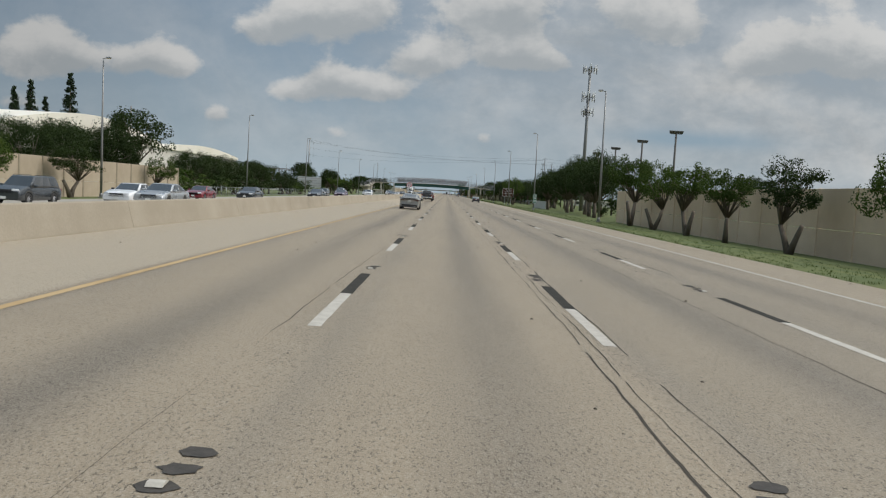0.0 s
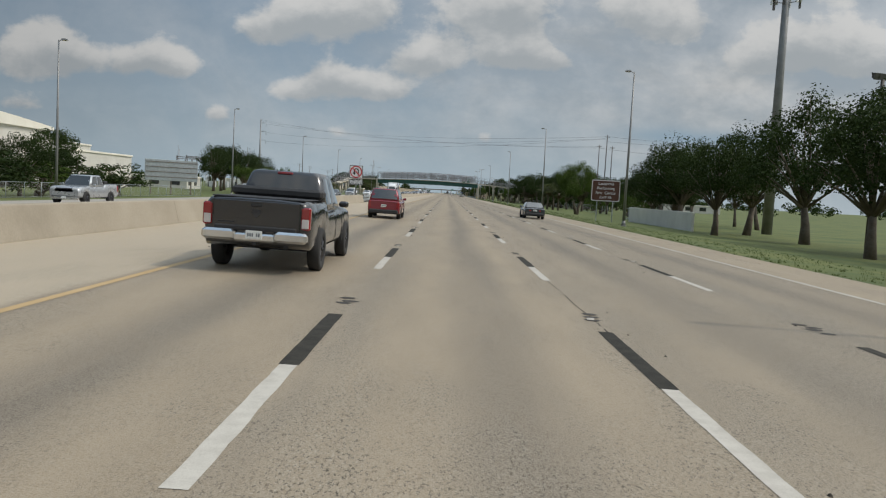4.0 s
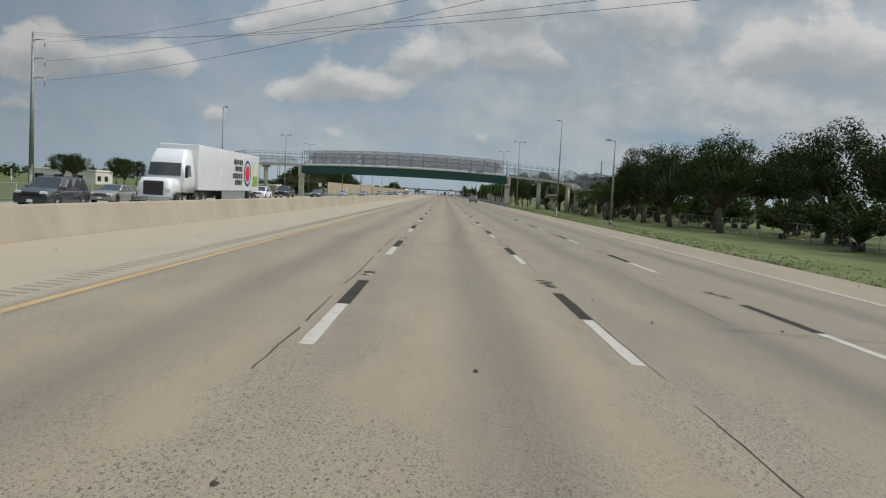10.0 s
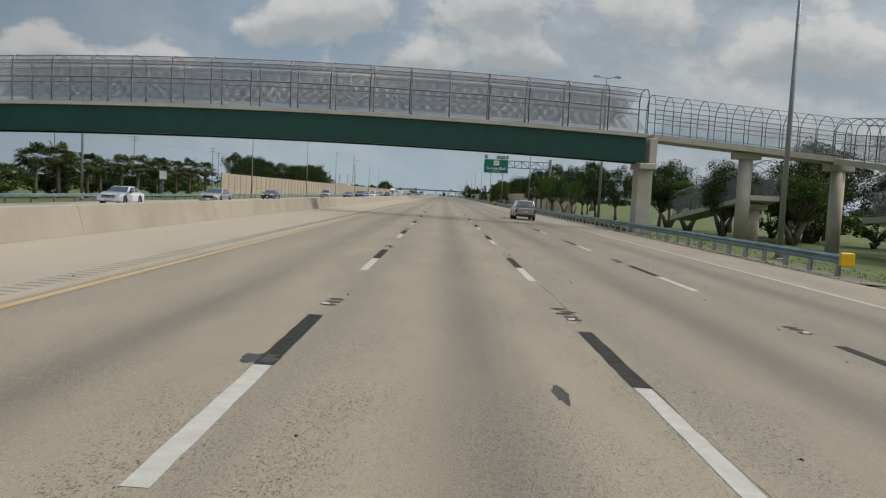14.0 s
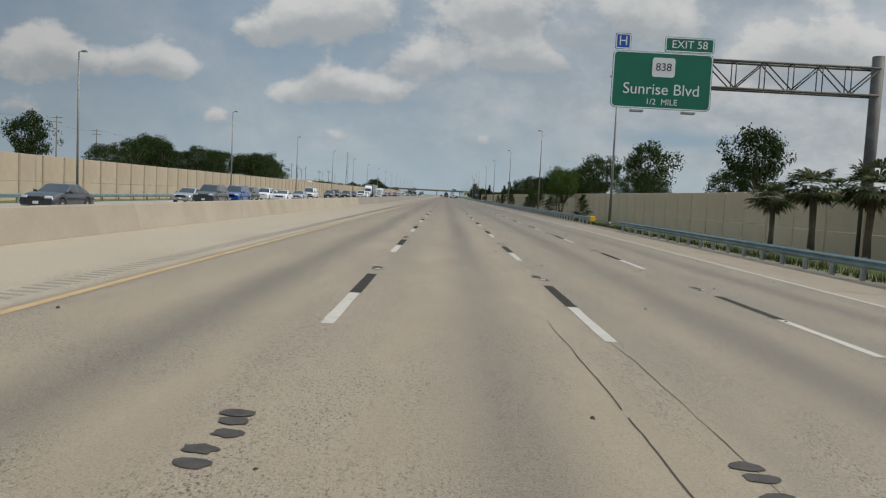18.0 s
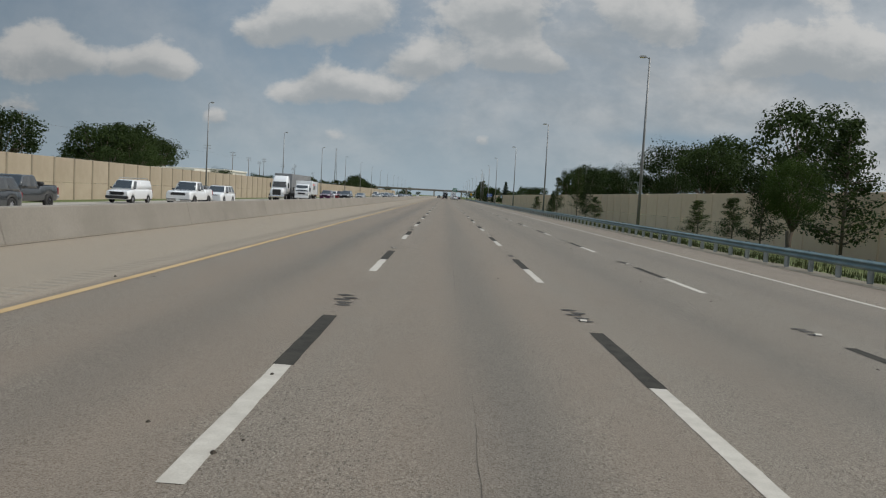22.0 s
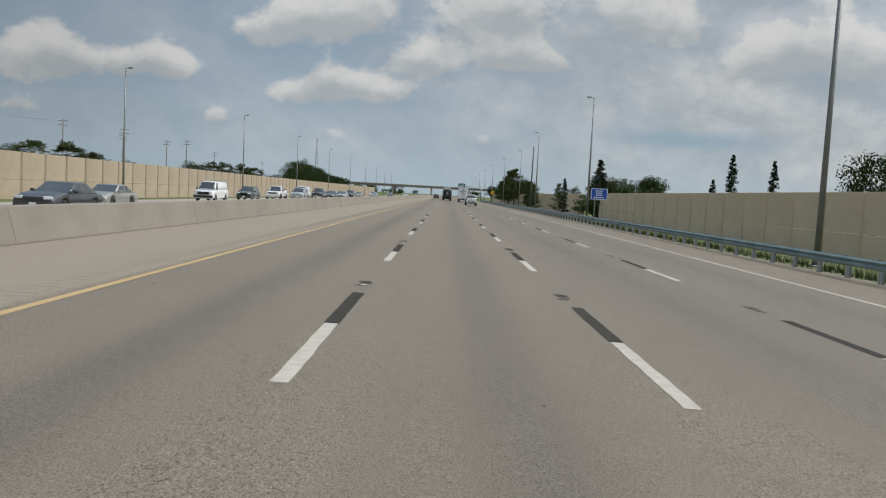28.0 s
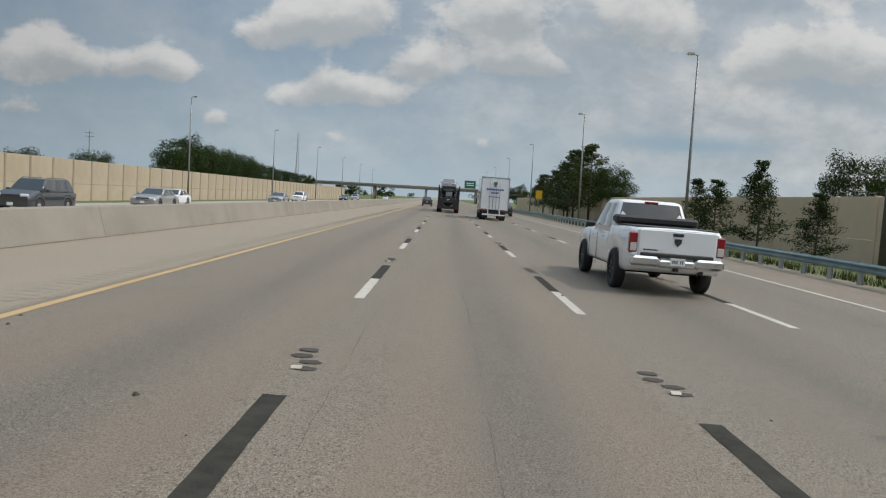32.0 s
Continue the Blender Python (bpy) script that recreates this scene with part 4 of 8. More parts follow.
fb = thing("footbridge", "arched footbridge with dark green girder and grey wire-mesh cage", "footbridge", pose(0, BY, 0))
XS = [BX0 + (BX1 - BX0) * i / 32 for i in range(33)]
for yy in (0.10, BW - 0.35):
    q = MB()
    q.loft([[(x, yy, 4.78 + 0.45 * bulge(x)), (x, yy + 0.22, 4.78 + 0.45 * bulge(x)), (x, yy + 0.22, 6.55 + 0.55 * bulge(x)), (x, yy, 6.55 + 0.55 * bulge(x))] for x in XS], smooth=False)
    part("girder", q, M_GREEN, fb, "dark green steel girder")
    q = MB()
    q.loft([[(x, yy - 0.10, 4.74 + 0.45 * bulge(x)), (x, yy + 0.32, 4.74 + 0.45 * bulge(x)), (x, yy + 0.32, 4.80 + 0.45 * bulge(x)), (x, yy - 0.10, 4.80 + 0.45 * bulge(x))] for x in XS], smooth=False)
    part("girder_flange", q, M_GREEN, fb)
q = MB()
q.loft([[(x, -0.12, 6.56 + 0.55 * bulge(x)), (x, BW + 0.12, 6.56 + 0.55 * bulge(x)), (x, BW + 0.12, 6.82 + 0.55 * bulge(x)), (x, -0.12, 6.82 + 0.55 * bulge(x))] for x in XS], smooth=False)
part("deck", q, M_CONC2, fb, "pale concrete deck edge")


def cage_section(v):
    """The cage's outline across: 0 at the near foot, 1 at the far foot, as (across, up)."""
    pts = [(0, 0), (0, 1.0), (0, 2.3), (0.06, 2.75), (0.28, 3.08), (0.7, 3.22), (BW / 2, 3.26), (BW - 0.7, 3.22), (BW - 0.28, 3.08), (BW - 0.06, 2.75), (BW, 2.3), (BW, 1.0), (BW, 0)]
    k = v * (len(pts) - 1)
    i = min(int(k), len(pts) - 2)
    u = k - i
    return (pts[i][0] + (pts[i + 1][0] - pts[i][0]) * u, pts[i][1] + (pts[i + 1][1] - pts[i][1]) * u)


def on_cage(x, v):
    a, b = cage_section(v)
    return (x, a, 6.82 + 0.60 * bulge(x) + b * (1.02 + 0.05 * bulge(x)))


n_hoops = 17
for i in range(n_hoops + 1):
    x = BX0 + (BX1 - BX0) * i / n_hoops
    q = MB()
    q.tube([on_cage(x, j / 12) for j in range(13)], 0.05, 6)
    part("cage_hoop", q, M_FRAME, fb)
for v in (0.125, 0.215, 0.36, 0.5, 0.64, 0.785, 0.875):
    q = MB()
    q.tube([on_cage(x, v) for x in XS], 0.045 if v in (0.125, 0.875) else 0.026, 5)
    part("cage_rail", q, M_FRAME, fb)
# woven wire: crossing flat wires, side faces and top
mesh_ = MB()
step, wr = 0.036, 0.0062
for v0, v1, y_off in ((0.02, 0.25, 0.0), (0.98, 0.75, 0.0), (0.27, 0.73, 0.0)):
    for sgn in (1, -1):
        x = BX0
        span = 2.6
        while x < BX1:
            xa, xb = x, x + sgn * span
            if BX0 <= xb <= BX1:
                pts = []
                for k in range(4):
                    u = k / 3
                    pts.append(on_cage(xa + (xb - xa) * u, v0 + (v1 - v0) * u))
                mesh_.loft([[(p[0] - wr, p[1], p[2]), (p[0] + wr, p[1], p[2])] for p in pts], cap=False, closed=False, smooth=False)
            x += step
part("wire_mesh", mesh_, M_MESH, fb, "grey woven wire mesh")


def hoop_span(top, pts, width=2.5, every=1.35, mesh_step=0.16):
    """A deck with a hooped cage along points (x, y, z of the deck top)."""
    pts = [Vector(p) for p in pts]
    total = sum((b - a).length for a, b in zip(pts, pts[1:]))

    def along(d):
        for a, b in zip(pts, pts[1:]):
            seg = (b - a).length
            if d <= seg + 1e-6:
                p = a.lerp(b, d / seg)
                way = (b - a).normalized()
                return p, Vector((way.y, -way.x, 0)).normalized()
            d -= seg
        return pts[-1], Vector((1, 0, 0))

    n = max(2, round(total / every))
    q = MB()
    loops = []
    for i in range(n + 1):
        p, s = along(total * i / n)
        a, b = p - s * width / 2, p + s * width / 2
        loops.append([a - Vector((0, 0, 0.42)), b - Vector((0, 0, 0.42)), b, a])
    q.loft(loops, smooth=False)
    part("deck", q, M_CONC2, top)

    def sec(p, s, v):
        a = math.pi * v
        h = 1.75 + 1.25 * math.sin(a) if 0.0 < v < 1.0 else 0
        return p + s * (-math.cos(a) * width / 2) + Vector((0, 0, 1.75 + 1.2 * math.sin(a)))

    for i in range(n + 1):
        p, s = along(total * i / n)
        q = MB()
        q.tube([p - s * width / 2] + [sec(p, s, k / 8) for k in range(9)] + [p + s * width / 2], 0.032, 5)
        part("cage_hoop", q, M_FRAME, top)
    for side in (-1, 1):
        for h in (0.12, 1.1, 1.75):
            q = MB()
            q.tube([along(total * i / n)[0] + along(total * i / n)[1] * side * width / 2 + Vector((0, 0, h)) for i in range(n + 1)], 0.026, 5)
            part("cage_rail", q, M_FRAME, top)
    for v in (0.2, 0.5, 0.8):
        q = MB()
        q.tube([sec(*along(total * i / n), v) for i in range(n + 1)], 0.022, 5)
        part("cage_rail", q, M_FRAME, top)
    for side in (-1, 1):
        q = MB()
        for sgn in (1, -1):
            d = 0.0
            while d < total:
                e = d + sgn * 1.8
                if 0 <= e <= total:
                    (p, s), (p2, s2) = along(d), along(e)
                    a, b = p + s * side * width / 2, p2 + s2 * side * width / 2 + Vector((0, 0, 1.8))
                    t = (pts[1] - pts[0]).normalized() * 0.008
                    q.loft([[a - t, a + t], [b - t, b + t]], cap=False, closed=False, smooth=False)
                d += mesh_step
        part("wire_mesh", q, M_MESH, top)


def pier(name, x, y, ztop, r, label, cap=None):
    zg = zroad(x) - 0.1
    top = thing(name, label, "bridge pier", pose(x, y, zg))
    q = MB()
    q.tube([(0, 0, 0), (0, 0, ztop - zg - (0.45 if cap else 0))], r, 18)
    part("column", q, M_CONC2, top)
    if cap:
        q = MB()
        q.box(-cap, cap, -0.55, 0.55, ztop - zg - 0.5, ztop - zg, 0.04)
        part("cap", q, M_CONC2, top)
    return top


def main_pier(x, s):
    zg = zroad(x) - 0.1
    top = thing("bridge_pier", "square stepped concrete bridge pier with stained faces", "bridge pier", pose(x, BY + BW / 2, zg))
    q = MB()
    q.box(-0.55, 0.55, -0.75, 0.75, 0, 4.72 - zg, 0.05)
    part("column", q, M_CONC2, top)
    q = MB()
    q.box(-0.62, 0.62, -1.45, 1.45, 4.30 - zg, 4.74 - zg, 0.05)
    part("cap", q, M_CONC2, top)
    q = MB()
    q.box(s * 0.05 if s > 0 else -0.60, 0.60 if s > 0 else -0.05, -1.35, 1.35, 4.74 - zg, 6.54 - zg, 0.04)
    part("upstand", q, M_CONC2, top)


main_pier(BX1 + 0.25, 1)
main_pier(BX0 - 0.25, -1)
east = thing("footbridge_ramp", "descending concrete footbridge ramp with hooped wire cage", "footbridge ramp", pose(0, 0, 0))
hoop_span(east, [(14.75, BY + 1.35, 6.85), (22.0, BY + 1.35, 6.35), (29.0, BY + 1.35, 5.85)])
hoop_span(east, [(29.0, BY - 0.1, 5.75), (29.0, 486.0, 4.3), (29.0, 464.0, 4.2)], mesh_step=0.06)
hoop_span(east, [(31.8, 464.0, 4.1), (31.8, 500.0, 1.6)], mesh_step=0.06)
hoop_span(east, [(26.6, 508.0, 3.0), (26.6, 530.0, 0.6)], mesh_step=0.06)
west = thing("footbridge_ramp", "descending concrete footbridge ramp with hooped wire cage", "footbridge ramp", pose(0, 0, 0))
hoop_span(west, [(-34.95, BY + 1.35, 6.80), (-43.0, BY + 1.35, 6.75), (-49.0, BY + 1.35, 6.6)])
hoop_span(west, [(-48.2, BY - 0.1, 6.55), (-48.2, 486.0, 5.3), (-48.2, 458.0, 3.7)])
hoop_span(west, [(-51.0, 458.0, 3.6), (-51.0, 500.0, 0.6)], mesh_step=0.06)
for x, y, zt in ((22.0, BY + 1.35, 5.93), (28.9, BY + 1.35, 5.4), (29.0, 488.9, 4.0), (29.0, 480.0, 3.83), (29.0, 471.5, 3.8), (31.8, 470.0, 3.2), (31.8, 482.0, 2.4), (26.6, 510.0, 2.3),
                 (-43.2, BY + 1.35, 6.30), (-48.9, BY + 1.35, 6.12), (-48.2, 474.4, 4.2), (-48.2, 486.0, 4.85), (-48.2, 466.5, 3.75), (-51.0, 470.0, 2.35)):
    pier("bridge_pier", x, y, zt, 0.50, "round pale concrete column under the footbridge ramp", 0.95)
# ---- signs ----
def plate(parent, name, w, h, mat, m, border=None, r=0.12, t=0.05, label=""):
    q = MB()
    q.loft([[(px, yy, py) for px, py, _ in rounded2(w / 2, h / 2, r)] for yy in (0, t)], smooth=False)
    ob = part(name, q, mat, parent, label)
    ob.matrix_basis = m
    if border:
        q = MB()
        outer, inner = rounded2(w / 2 - 0.02, h / 2 - 0.02, r), rounded2(w / 2 - 0.08, h / 2 - 0.08, max(0.02, r - 0.05))
        k = len(outer)
        for i in range(k):
            a, b, c, d = outer[i], outer[(i + 1) % k], inner[(i + 1) % k], inner[i]
            q.face([(p[0], -0.006, p[1]) for p in (a, b, c, d)])
        part("border", q, border, ob)
    return ob


def rounded2(a, b, r, k=4):
    pts = []
    for cx, cy, a0 in ((a - r, b - r, 0), (-a + r, b - r, 90), (-a + r, -b + r, 180), (a - r, -b + r, 270)):
        for i in range(k + 1):
            t = radians(a0 + 90 * i / k)
            pts.append((cx + r * math.cos(t), cy + r * math.sin(t), 0))
    return pts


FACE = pose(0, -0.008, 0, 90, 0, 0)


def letters(text, size, mat, parent, x, z):
    return words(text, size, mat, parent, pose(x, -0.010, z, 90, 0, 0))


M_RUSTY = surf("weathered_grey_steel", (0.075, 0.07, 0.064), (0.15, 0.14, 0.13), 1.5, 0.65, 0.2, 0.1, 20.0, 0.3)
# overhead exit sign on a cantilever truss
ex = thing("overhead_sign", "green exit sign hung from a dark weathered steel cantilever truss", "road sign", pose(23.3, 615.5, zroad(23.3)))
q = MB()
q.tube([(0, 0.4, 0), (0, 0.4, 11.6)], 0.32, 16)
part("post", q, M_RUSTY, ex)
q = MB()
zt, zb = 10.9, 9.4
for yy in (0.05, 0.75):
    for zz in (zt, zb):
        q.tube([(0, yy, zz), (-14.6, yy, zz)], 0.07, 8)
part("truss_chord", q, M_RUSTY, ex)
q = MB()
for i in range(9):
    x0, x1 = -1.6 * i, -1.6 * (i + 1)
    for yy in (0.05, 0.75):
        q.tube([(x0, yy, zb if i % 2 else zt), (x1, yy, zt if i % 2 else zb)], 0.04, 6)
        q.tube([(x1, yy, zb), (x1, yy, zt)], 0.035, 6)
    q.tube([(x1, 0.05, zt), (x1, 0.75, zt)], 0.03, 6)
part("truss_brace", q, M_RUSTY, ex)
pl = plate(ex, "sign_panel", 5.5, 3.1, M_SIGNG, pose(-12.15, -0.25, 9.55), M_SIGNW, 0.25, label="green sign panel with white border")
letters("Sunrise Blvd", 0.86, M_SIGNW, pl, 0.0, -0.50)
letters("1/2  MILE", 0.46, M_SIGNW, pl, 0.05, -1.17)
sh = plate(pl, "route_shield", 1.25, 1.05, M_SIGNW, pose(0.05, -0.03, 0.72), None, 0.15, 0.02)
letters("838", 0.60, M_BLK, sh, 0, 0)
tp = plate(ex, "exit_tab", 2.7, 0.82, M_SIGNG, pose(-10.75, -0.25, 11.55), M_SIGNW, 0.1, label="small green exit number tab")
letters("EXIT 58", 0.60, M_SIGNW, tp, 0, 0)
hp = plate(ex, "hospital_tab", 0.85, 0.85, M_SIGNB, pose(-14.4, -0.25, 11.6), M_SIGNW, 0.06, label="small blue hospital tab")
letters("H", 0.72, M_SIGNW, hp, 0, 0)
for x in (-13.6, -10.8):
    q = MB()
    q.box(x - 0.35, x + 0.35, -1.1, -0.7, 7.72, 7.86, 0.03)
    q.tube([(x, -0.9, 7.8), (x, 0.0, 7.95)], 0.03, 6)
    part("sign_lamp", q, M_STEEL, ex)

# brown destination sign
br = thing("brown_sign", "brown destination sign with white lettering on two posts", "road sign", pose(16.5, 209.0, zroad(16.5)))
pl = plate(br, "sign_panel", 3.05, 2.25, M_SIGNBR, pose(0, 0, 3.35), M_SIGNW, 0.16, label="brown sign panel with white border")
for i, (text, size) in enumerate((("Lauderhill", 0.42), ("Performing", 0.42), ("Arts  Center", 0.42), ("EXIT 58", 0.38))):
    letters(text, size, M_SIGNW, pl, 0, 0.72 - 0.48 * i)
for x in (-0.85, 0.85):
    q = MB()
    q.box(x - 0.05, x + 0.05, 0.06, 0.16, 0, 4.4, 0.01)
    part("post", q, M_STEEL, br)

# no U-turn sign at the gap in the median
nu = thing("no_u_turn_sign", "white no U-turn sign with red ring above a small white plate", "road sign", pose(-10.65, 212.3, 0.1))
q = MB()
q.box(-0.06, 0.06, 0.06, 0.18, 0, 4.1, 0.01)
part("post", q, M_POLE, nu)
pl = plate(nu, "sign_panel", 1.5, 1.45, M_SIGNW, pose(0, 0, 3.42), M_BLK, 0.06, label="white square sign panel")
ring = MB()
R1, R0 = 0.66, 0.55
k = 40
for i in range(k):
    a, b = 2 * math.pi * i / k, 2 * math.pi * (i + 1) / k
    ring.face([(R1 * math.cos(a), -0.014, R1 * math.sin(a)), (R1 * math.cos(b), -0.014, R1 * math.sin(b)), (R0 * math.cos(b), -0.014, R0 * math.sin(b)), (R0 * math.cos(a), -0.014, R0 * math.sin(a))])
c45 = math.sqrt(0.5)
ring.face([((-0.58 * c45 - 0.04), -0.016, (0.58 * c45 - 0.04)), ((-0.58 * c45 + 0.04), -0.016, (0.58 * c45 + 0.04)), ((0.58 * c45 + 0.04), -0.016, (-0.58 * c45 + 0.04)), ((0.58 * c45 - 0.04), -0.016, (-0.58 * c45 - 0.04))])
part("red_ring", ring, M_SIGNR, pl, "red ring with a slanting bar")
arrow = MB()
for i in range(12):
    a, b = math.pi * i / 12, math.pi * (i + 1) / 12
    arrow.face([(0.02 + 0.28 * math.cos(a), -0.011, 0.12 + 0.28 * math.sin(a)), (0.02 + 0.28 * math.cos(b), -0.011, 0.12 + 0.28 * math.sin(b)), (0.02 + 0.16 * math.cos(b), -0.011, 0.12 + 0.16 * math.sin(b)), (0.02 + 0.16 * math.cos(a), -0.011, 0.12 + 0.16 * math.sin(a))])
arrow.face([(0.18, -0.011, -0.42), (0.30, -0.011, -0.42), (0.30, -0.011, 0.12), (0.18, -0.011, 0.12)])
arrow.face([(-0.26, -0.011, 0.12), (-0.26, -0.011, -0.12), (-0.14, -0.011, -0.12), (-0.14, -0.011, 0.12)])
arrow.face([(-0.40, -0.011, -0.08), (-0.20, -0.011, -0.40), (0.0, -0.011, -0.08)])
part("arrow", arrow, M_BLK, pl)
p2 = plate(nu, "small_plate", 1.5, 0.62, M_SIGNW, pose(0, 0, 2.30), M_BLK, 0.05, label="small white plate")
letters("OFFICIAL", 0.27, M_BLK, p2, 0, 0.13)
letters("USE ONLY", 0.27, M_BLK, p2, 0, -0.14)

# green mile marker, blue service sign, yellow warning sign, small white sign
mi = thing("mile_marker", "narrow green vertical mile marker with white figures as bars", "road sign", pose(15.0, 132.3, zroad(15)))
q = MB()
q.box(-0.03, 0.03, 0.03, 0.09, 0, 2.9, 0.01)
part("post", q, M_STEEL, mi)
pl = plate(mi, "sign_panel", 0.62, 1.55, M_SIGNG, pose(0, 0, 2.0), M_SIGNW, 0.05, 0.02)
q = MB()
for z, w_ in ((0.5, 0.2), (0.2, 0.14), (0.05, 0.2), (-0.25, 0.18), (-0.5, 0.16)):
    q.box(-w_, w_, -0.012, -0.006, z - 0.06, z + 0.06)
part("figure_bars", q, M_SIGNW, pl)

bl = thing("blue_sign", "blue service sign with white lines of writing on a post", "road sign", pose(15.6, 973.0, zroad(15.6)))
for x in (-0.4, 0.4):
    q = MB()
    q.box(x - 0.04, x + 0.04, 0.06, 0.14, 0, 3.4, 0.01)
    part("post", q, M_STEEL, bl)
pl = plate(bl, "sign_panel", 1.75, 1.2, M_SIGNB, pose(0, 0, 3.10), M_SIGNW, 0.08, label="blue sign panel")
q = MB()
for z, w_ in ((0.32, 0.4), (0.10, 0.35), (-0.12, 0.35), (-0.36, 0.55)):
    n = 5
    for i in range(n):
        q.box(-w_ + 2 * w_ * i / n, -w_ + 2 * w_ * (i + 0.75) / n, -0.013, -0.007, z - 0.05, z + 0.05)
part("lettering", q, M_SIGNW, pl)

ye = thing("warning_sign", "yellow warning panel on a post beside trees", "road sign", pose(15.2, 1149.5, zroad(15.2)))
q = MB()
q.box(-0.05, 0.05, 0.06, 0.14, 0, 4.2, 0.01)
part("post", q, M_STEEL, ye)
plate(ye, "sign_panel", 1.2, 1.5, M_SIGNY, pose(0, 0, 3.6), M_BLK, 0.06)

ws = thing("small_white_sign", "small square white sign on a grey post", "road sign", pose(-37.5, 545.6, zroad(-37.5)))
q = MB()
q.box(-0.04, 0.04, 0.05, 0.13, 0, 3.6, 0.01)
part("post", q, M_STEEL, ws)
plate(ws, "sign_panel", 1.0, 1.15, M_SIGNW, pose(0, 0, 3.2), M_STEEL, 0.05)

dl = thing("delineator", "white marker post with red reflector", "marker post", pose(13.6, 412.9, zroad(13.6)))
q = MB()
q.box(-0.05, 0.05, -0.03, 0.03, 0, 1.55, 0.02)
part("stake", q, M_SIGNW, dl)
q = MB()
q.box(-0.052, 0.052, -0.036, -0.03, 1.1, 1.5)
part("reflector", q, M_SIGNR, dl)

far = thing("far_exit_sign", "green exit sign on a steel mast arm far ahead", "road sign", pose(16.0, 1250, zroad(16)))
q = MB()
q.tube([(0, 0.4, 0), (0, 0.4, 7.6)], 0.25, 12)
q.tube([(0, 0.4, 6.6), (-10.5, 0.4, 6.6)], 0.12, 8)
part("mast", q, M_STEEL, far)
pl = plate(far, "sign_panel", 3.4, 2.4, M_SIGNG, pose(-9.2, 0, 6.6), M_SIGNW, 0.15)
q = MB()
for z in (0.4, -0.2):
    q.box(-1.1, 1.1, -0.013, -0.007, z - 0.14, z + 0.14)
part("lettering", q, M_SIGNW, pl)

bb = thing("billboard", "grey back of a roadside billboard on posts", "billboard", pose(-45.5, 252.0, zroad(-45.5), 0, 0, 35))
q = MB()
q.box(-4.2, 4.2, -0.12, 0.12, 2.2, 5.6, 0.03)
part("panel", q, M_STEEL, bb)
for x in (-3.2, 0, 3.2):
    q = MB()
    q.box(x - 0.1, x + 0.1, 0.14, 0.34, 0, 5.4, 0.01)
    part("post", q, M_WOOD, bb)
for z in (2.8, 3.6, 4.4, 5.2):
    q = MB()
    q.box(-4.1, 4.1, -0.2, -0.13, z - 0.05, z + 0.05)
    part("batten", q, M_WOOD, bb)
# ---- buildings, substation, fences, far overpass ----
ar = thing("arena", "large pale hall with two white vaulted roofs behind trees", "building", pose(-75, 0, -0.9))
for y0, y1, z0, zp in ((128.0, 199.0, 10.6, 14.8), (199.0, 270.5, 10.6, 12.7)):
    q = MB()
    q.box(-58, 0, y0, y1, 0, z0)
    part("wall", q, M_BLDG, ar)
    q = MB()
    n = 20
    arc = [(y0 + (y1 - y0) * i / n, z0 + (zp - z0) * math.sin(math.pi * (0.04 + 0.92 * i / n))) for i in range(n + 1)]
    for x0, x1 in ((-58.6, 0.6),):
        q.loft([[(x, y, z) for y, z in arc] + [(x, y, z0 - 0.4) for y, z in reversed(arc)] for x in (x0, x1)], smooth=False)
    part("roof", q, M_ROOFW, ar)
q = MB()
for i in range(5):
    q.box(0.0, 0.12, 205 + 12 * i, 213 + 12 * i, 2.5, 5.5, 0.02)
part("window", q, M_GLASSD, ar)


def low_building(x, y, w, d, h, label, mat=None, turn=0.0):
    b = thing("low_building", label, "building", pose(x, y, zroad(x) - 0.1, 0, 0, turn))
    q = MB()
    q.box(-w / 2, w / 2, -d / 2, d / 2, 0, h)
    part("wall", q, mat or M_BLDG, b)
    q = MB()
    q.box(-w / 2 - 0.25, w / 2 + 0.25, -d / 2 - 0.25, d / 2 + 0.25, h, h + 0.45, 0.05)
    part("roof", q, M_ROOFW, b)
    for i in range(max(1, int(d / 5))):
        for s in (1, -1):
            q = MB()
            q.box(s * w / 2 - 0.04, s * w / 2 + 0.04, -d / 2 + 1.2 + 5 * i, -d / 2 + 3.6 + 5 * i, 1.0, min(h - 0.4, 2.6), 0.02)
            part("window", q, M_GLASSD, b)
    for i in range(max(1, int(w / 6))):
        q = MB()
        q.box(-w / 2 + 1.2 + 6 * i, -w / 2 + 4.0 + 6 * i, -d / 2 - 0.04, -d / 2 + 0.04, 1.0, min(h - 0.4, 2.6), 0.02)
        part("window", q, M_GLASSD, b)
    return b


low_building(-92, 300, 26, 34, 7.5, "white flat-roofed building beyond the grass verge")
low_building(-80, 262, 16, 14, 5.0, "pale low block with a dark window band")
low_building(-112, 330, 24, 20, 10.5, "tall white block with flat roof")
low_building(-118, 560, 20, 12, 4.0, "small pale building behind the substation")
low_building(-84, 352, 18, 12, 3.2, "grey low building beyond trees")
low_building(-47, 512, 9, 6, 2.4, "low pale concrete block beside the ramp", M_CONC2)
low_building(150, 130, 40, 22, 7.0, "pale building across the park", None, 10)
low_building(95, 455, 40, 10, 3.0, "long low white building behind the trees")
low_building(-70, 900, 30, 20, 6.0, "flat-roofed building behind the noise wall")
low_building(-62, 872, 20, 30, 5.2, "pale shed roof just above the noise wall")

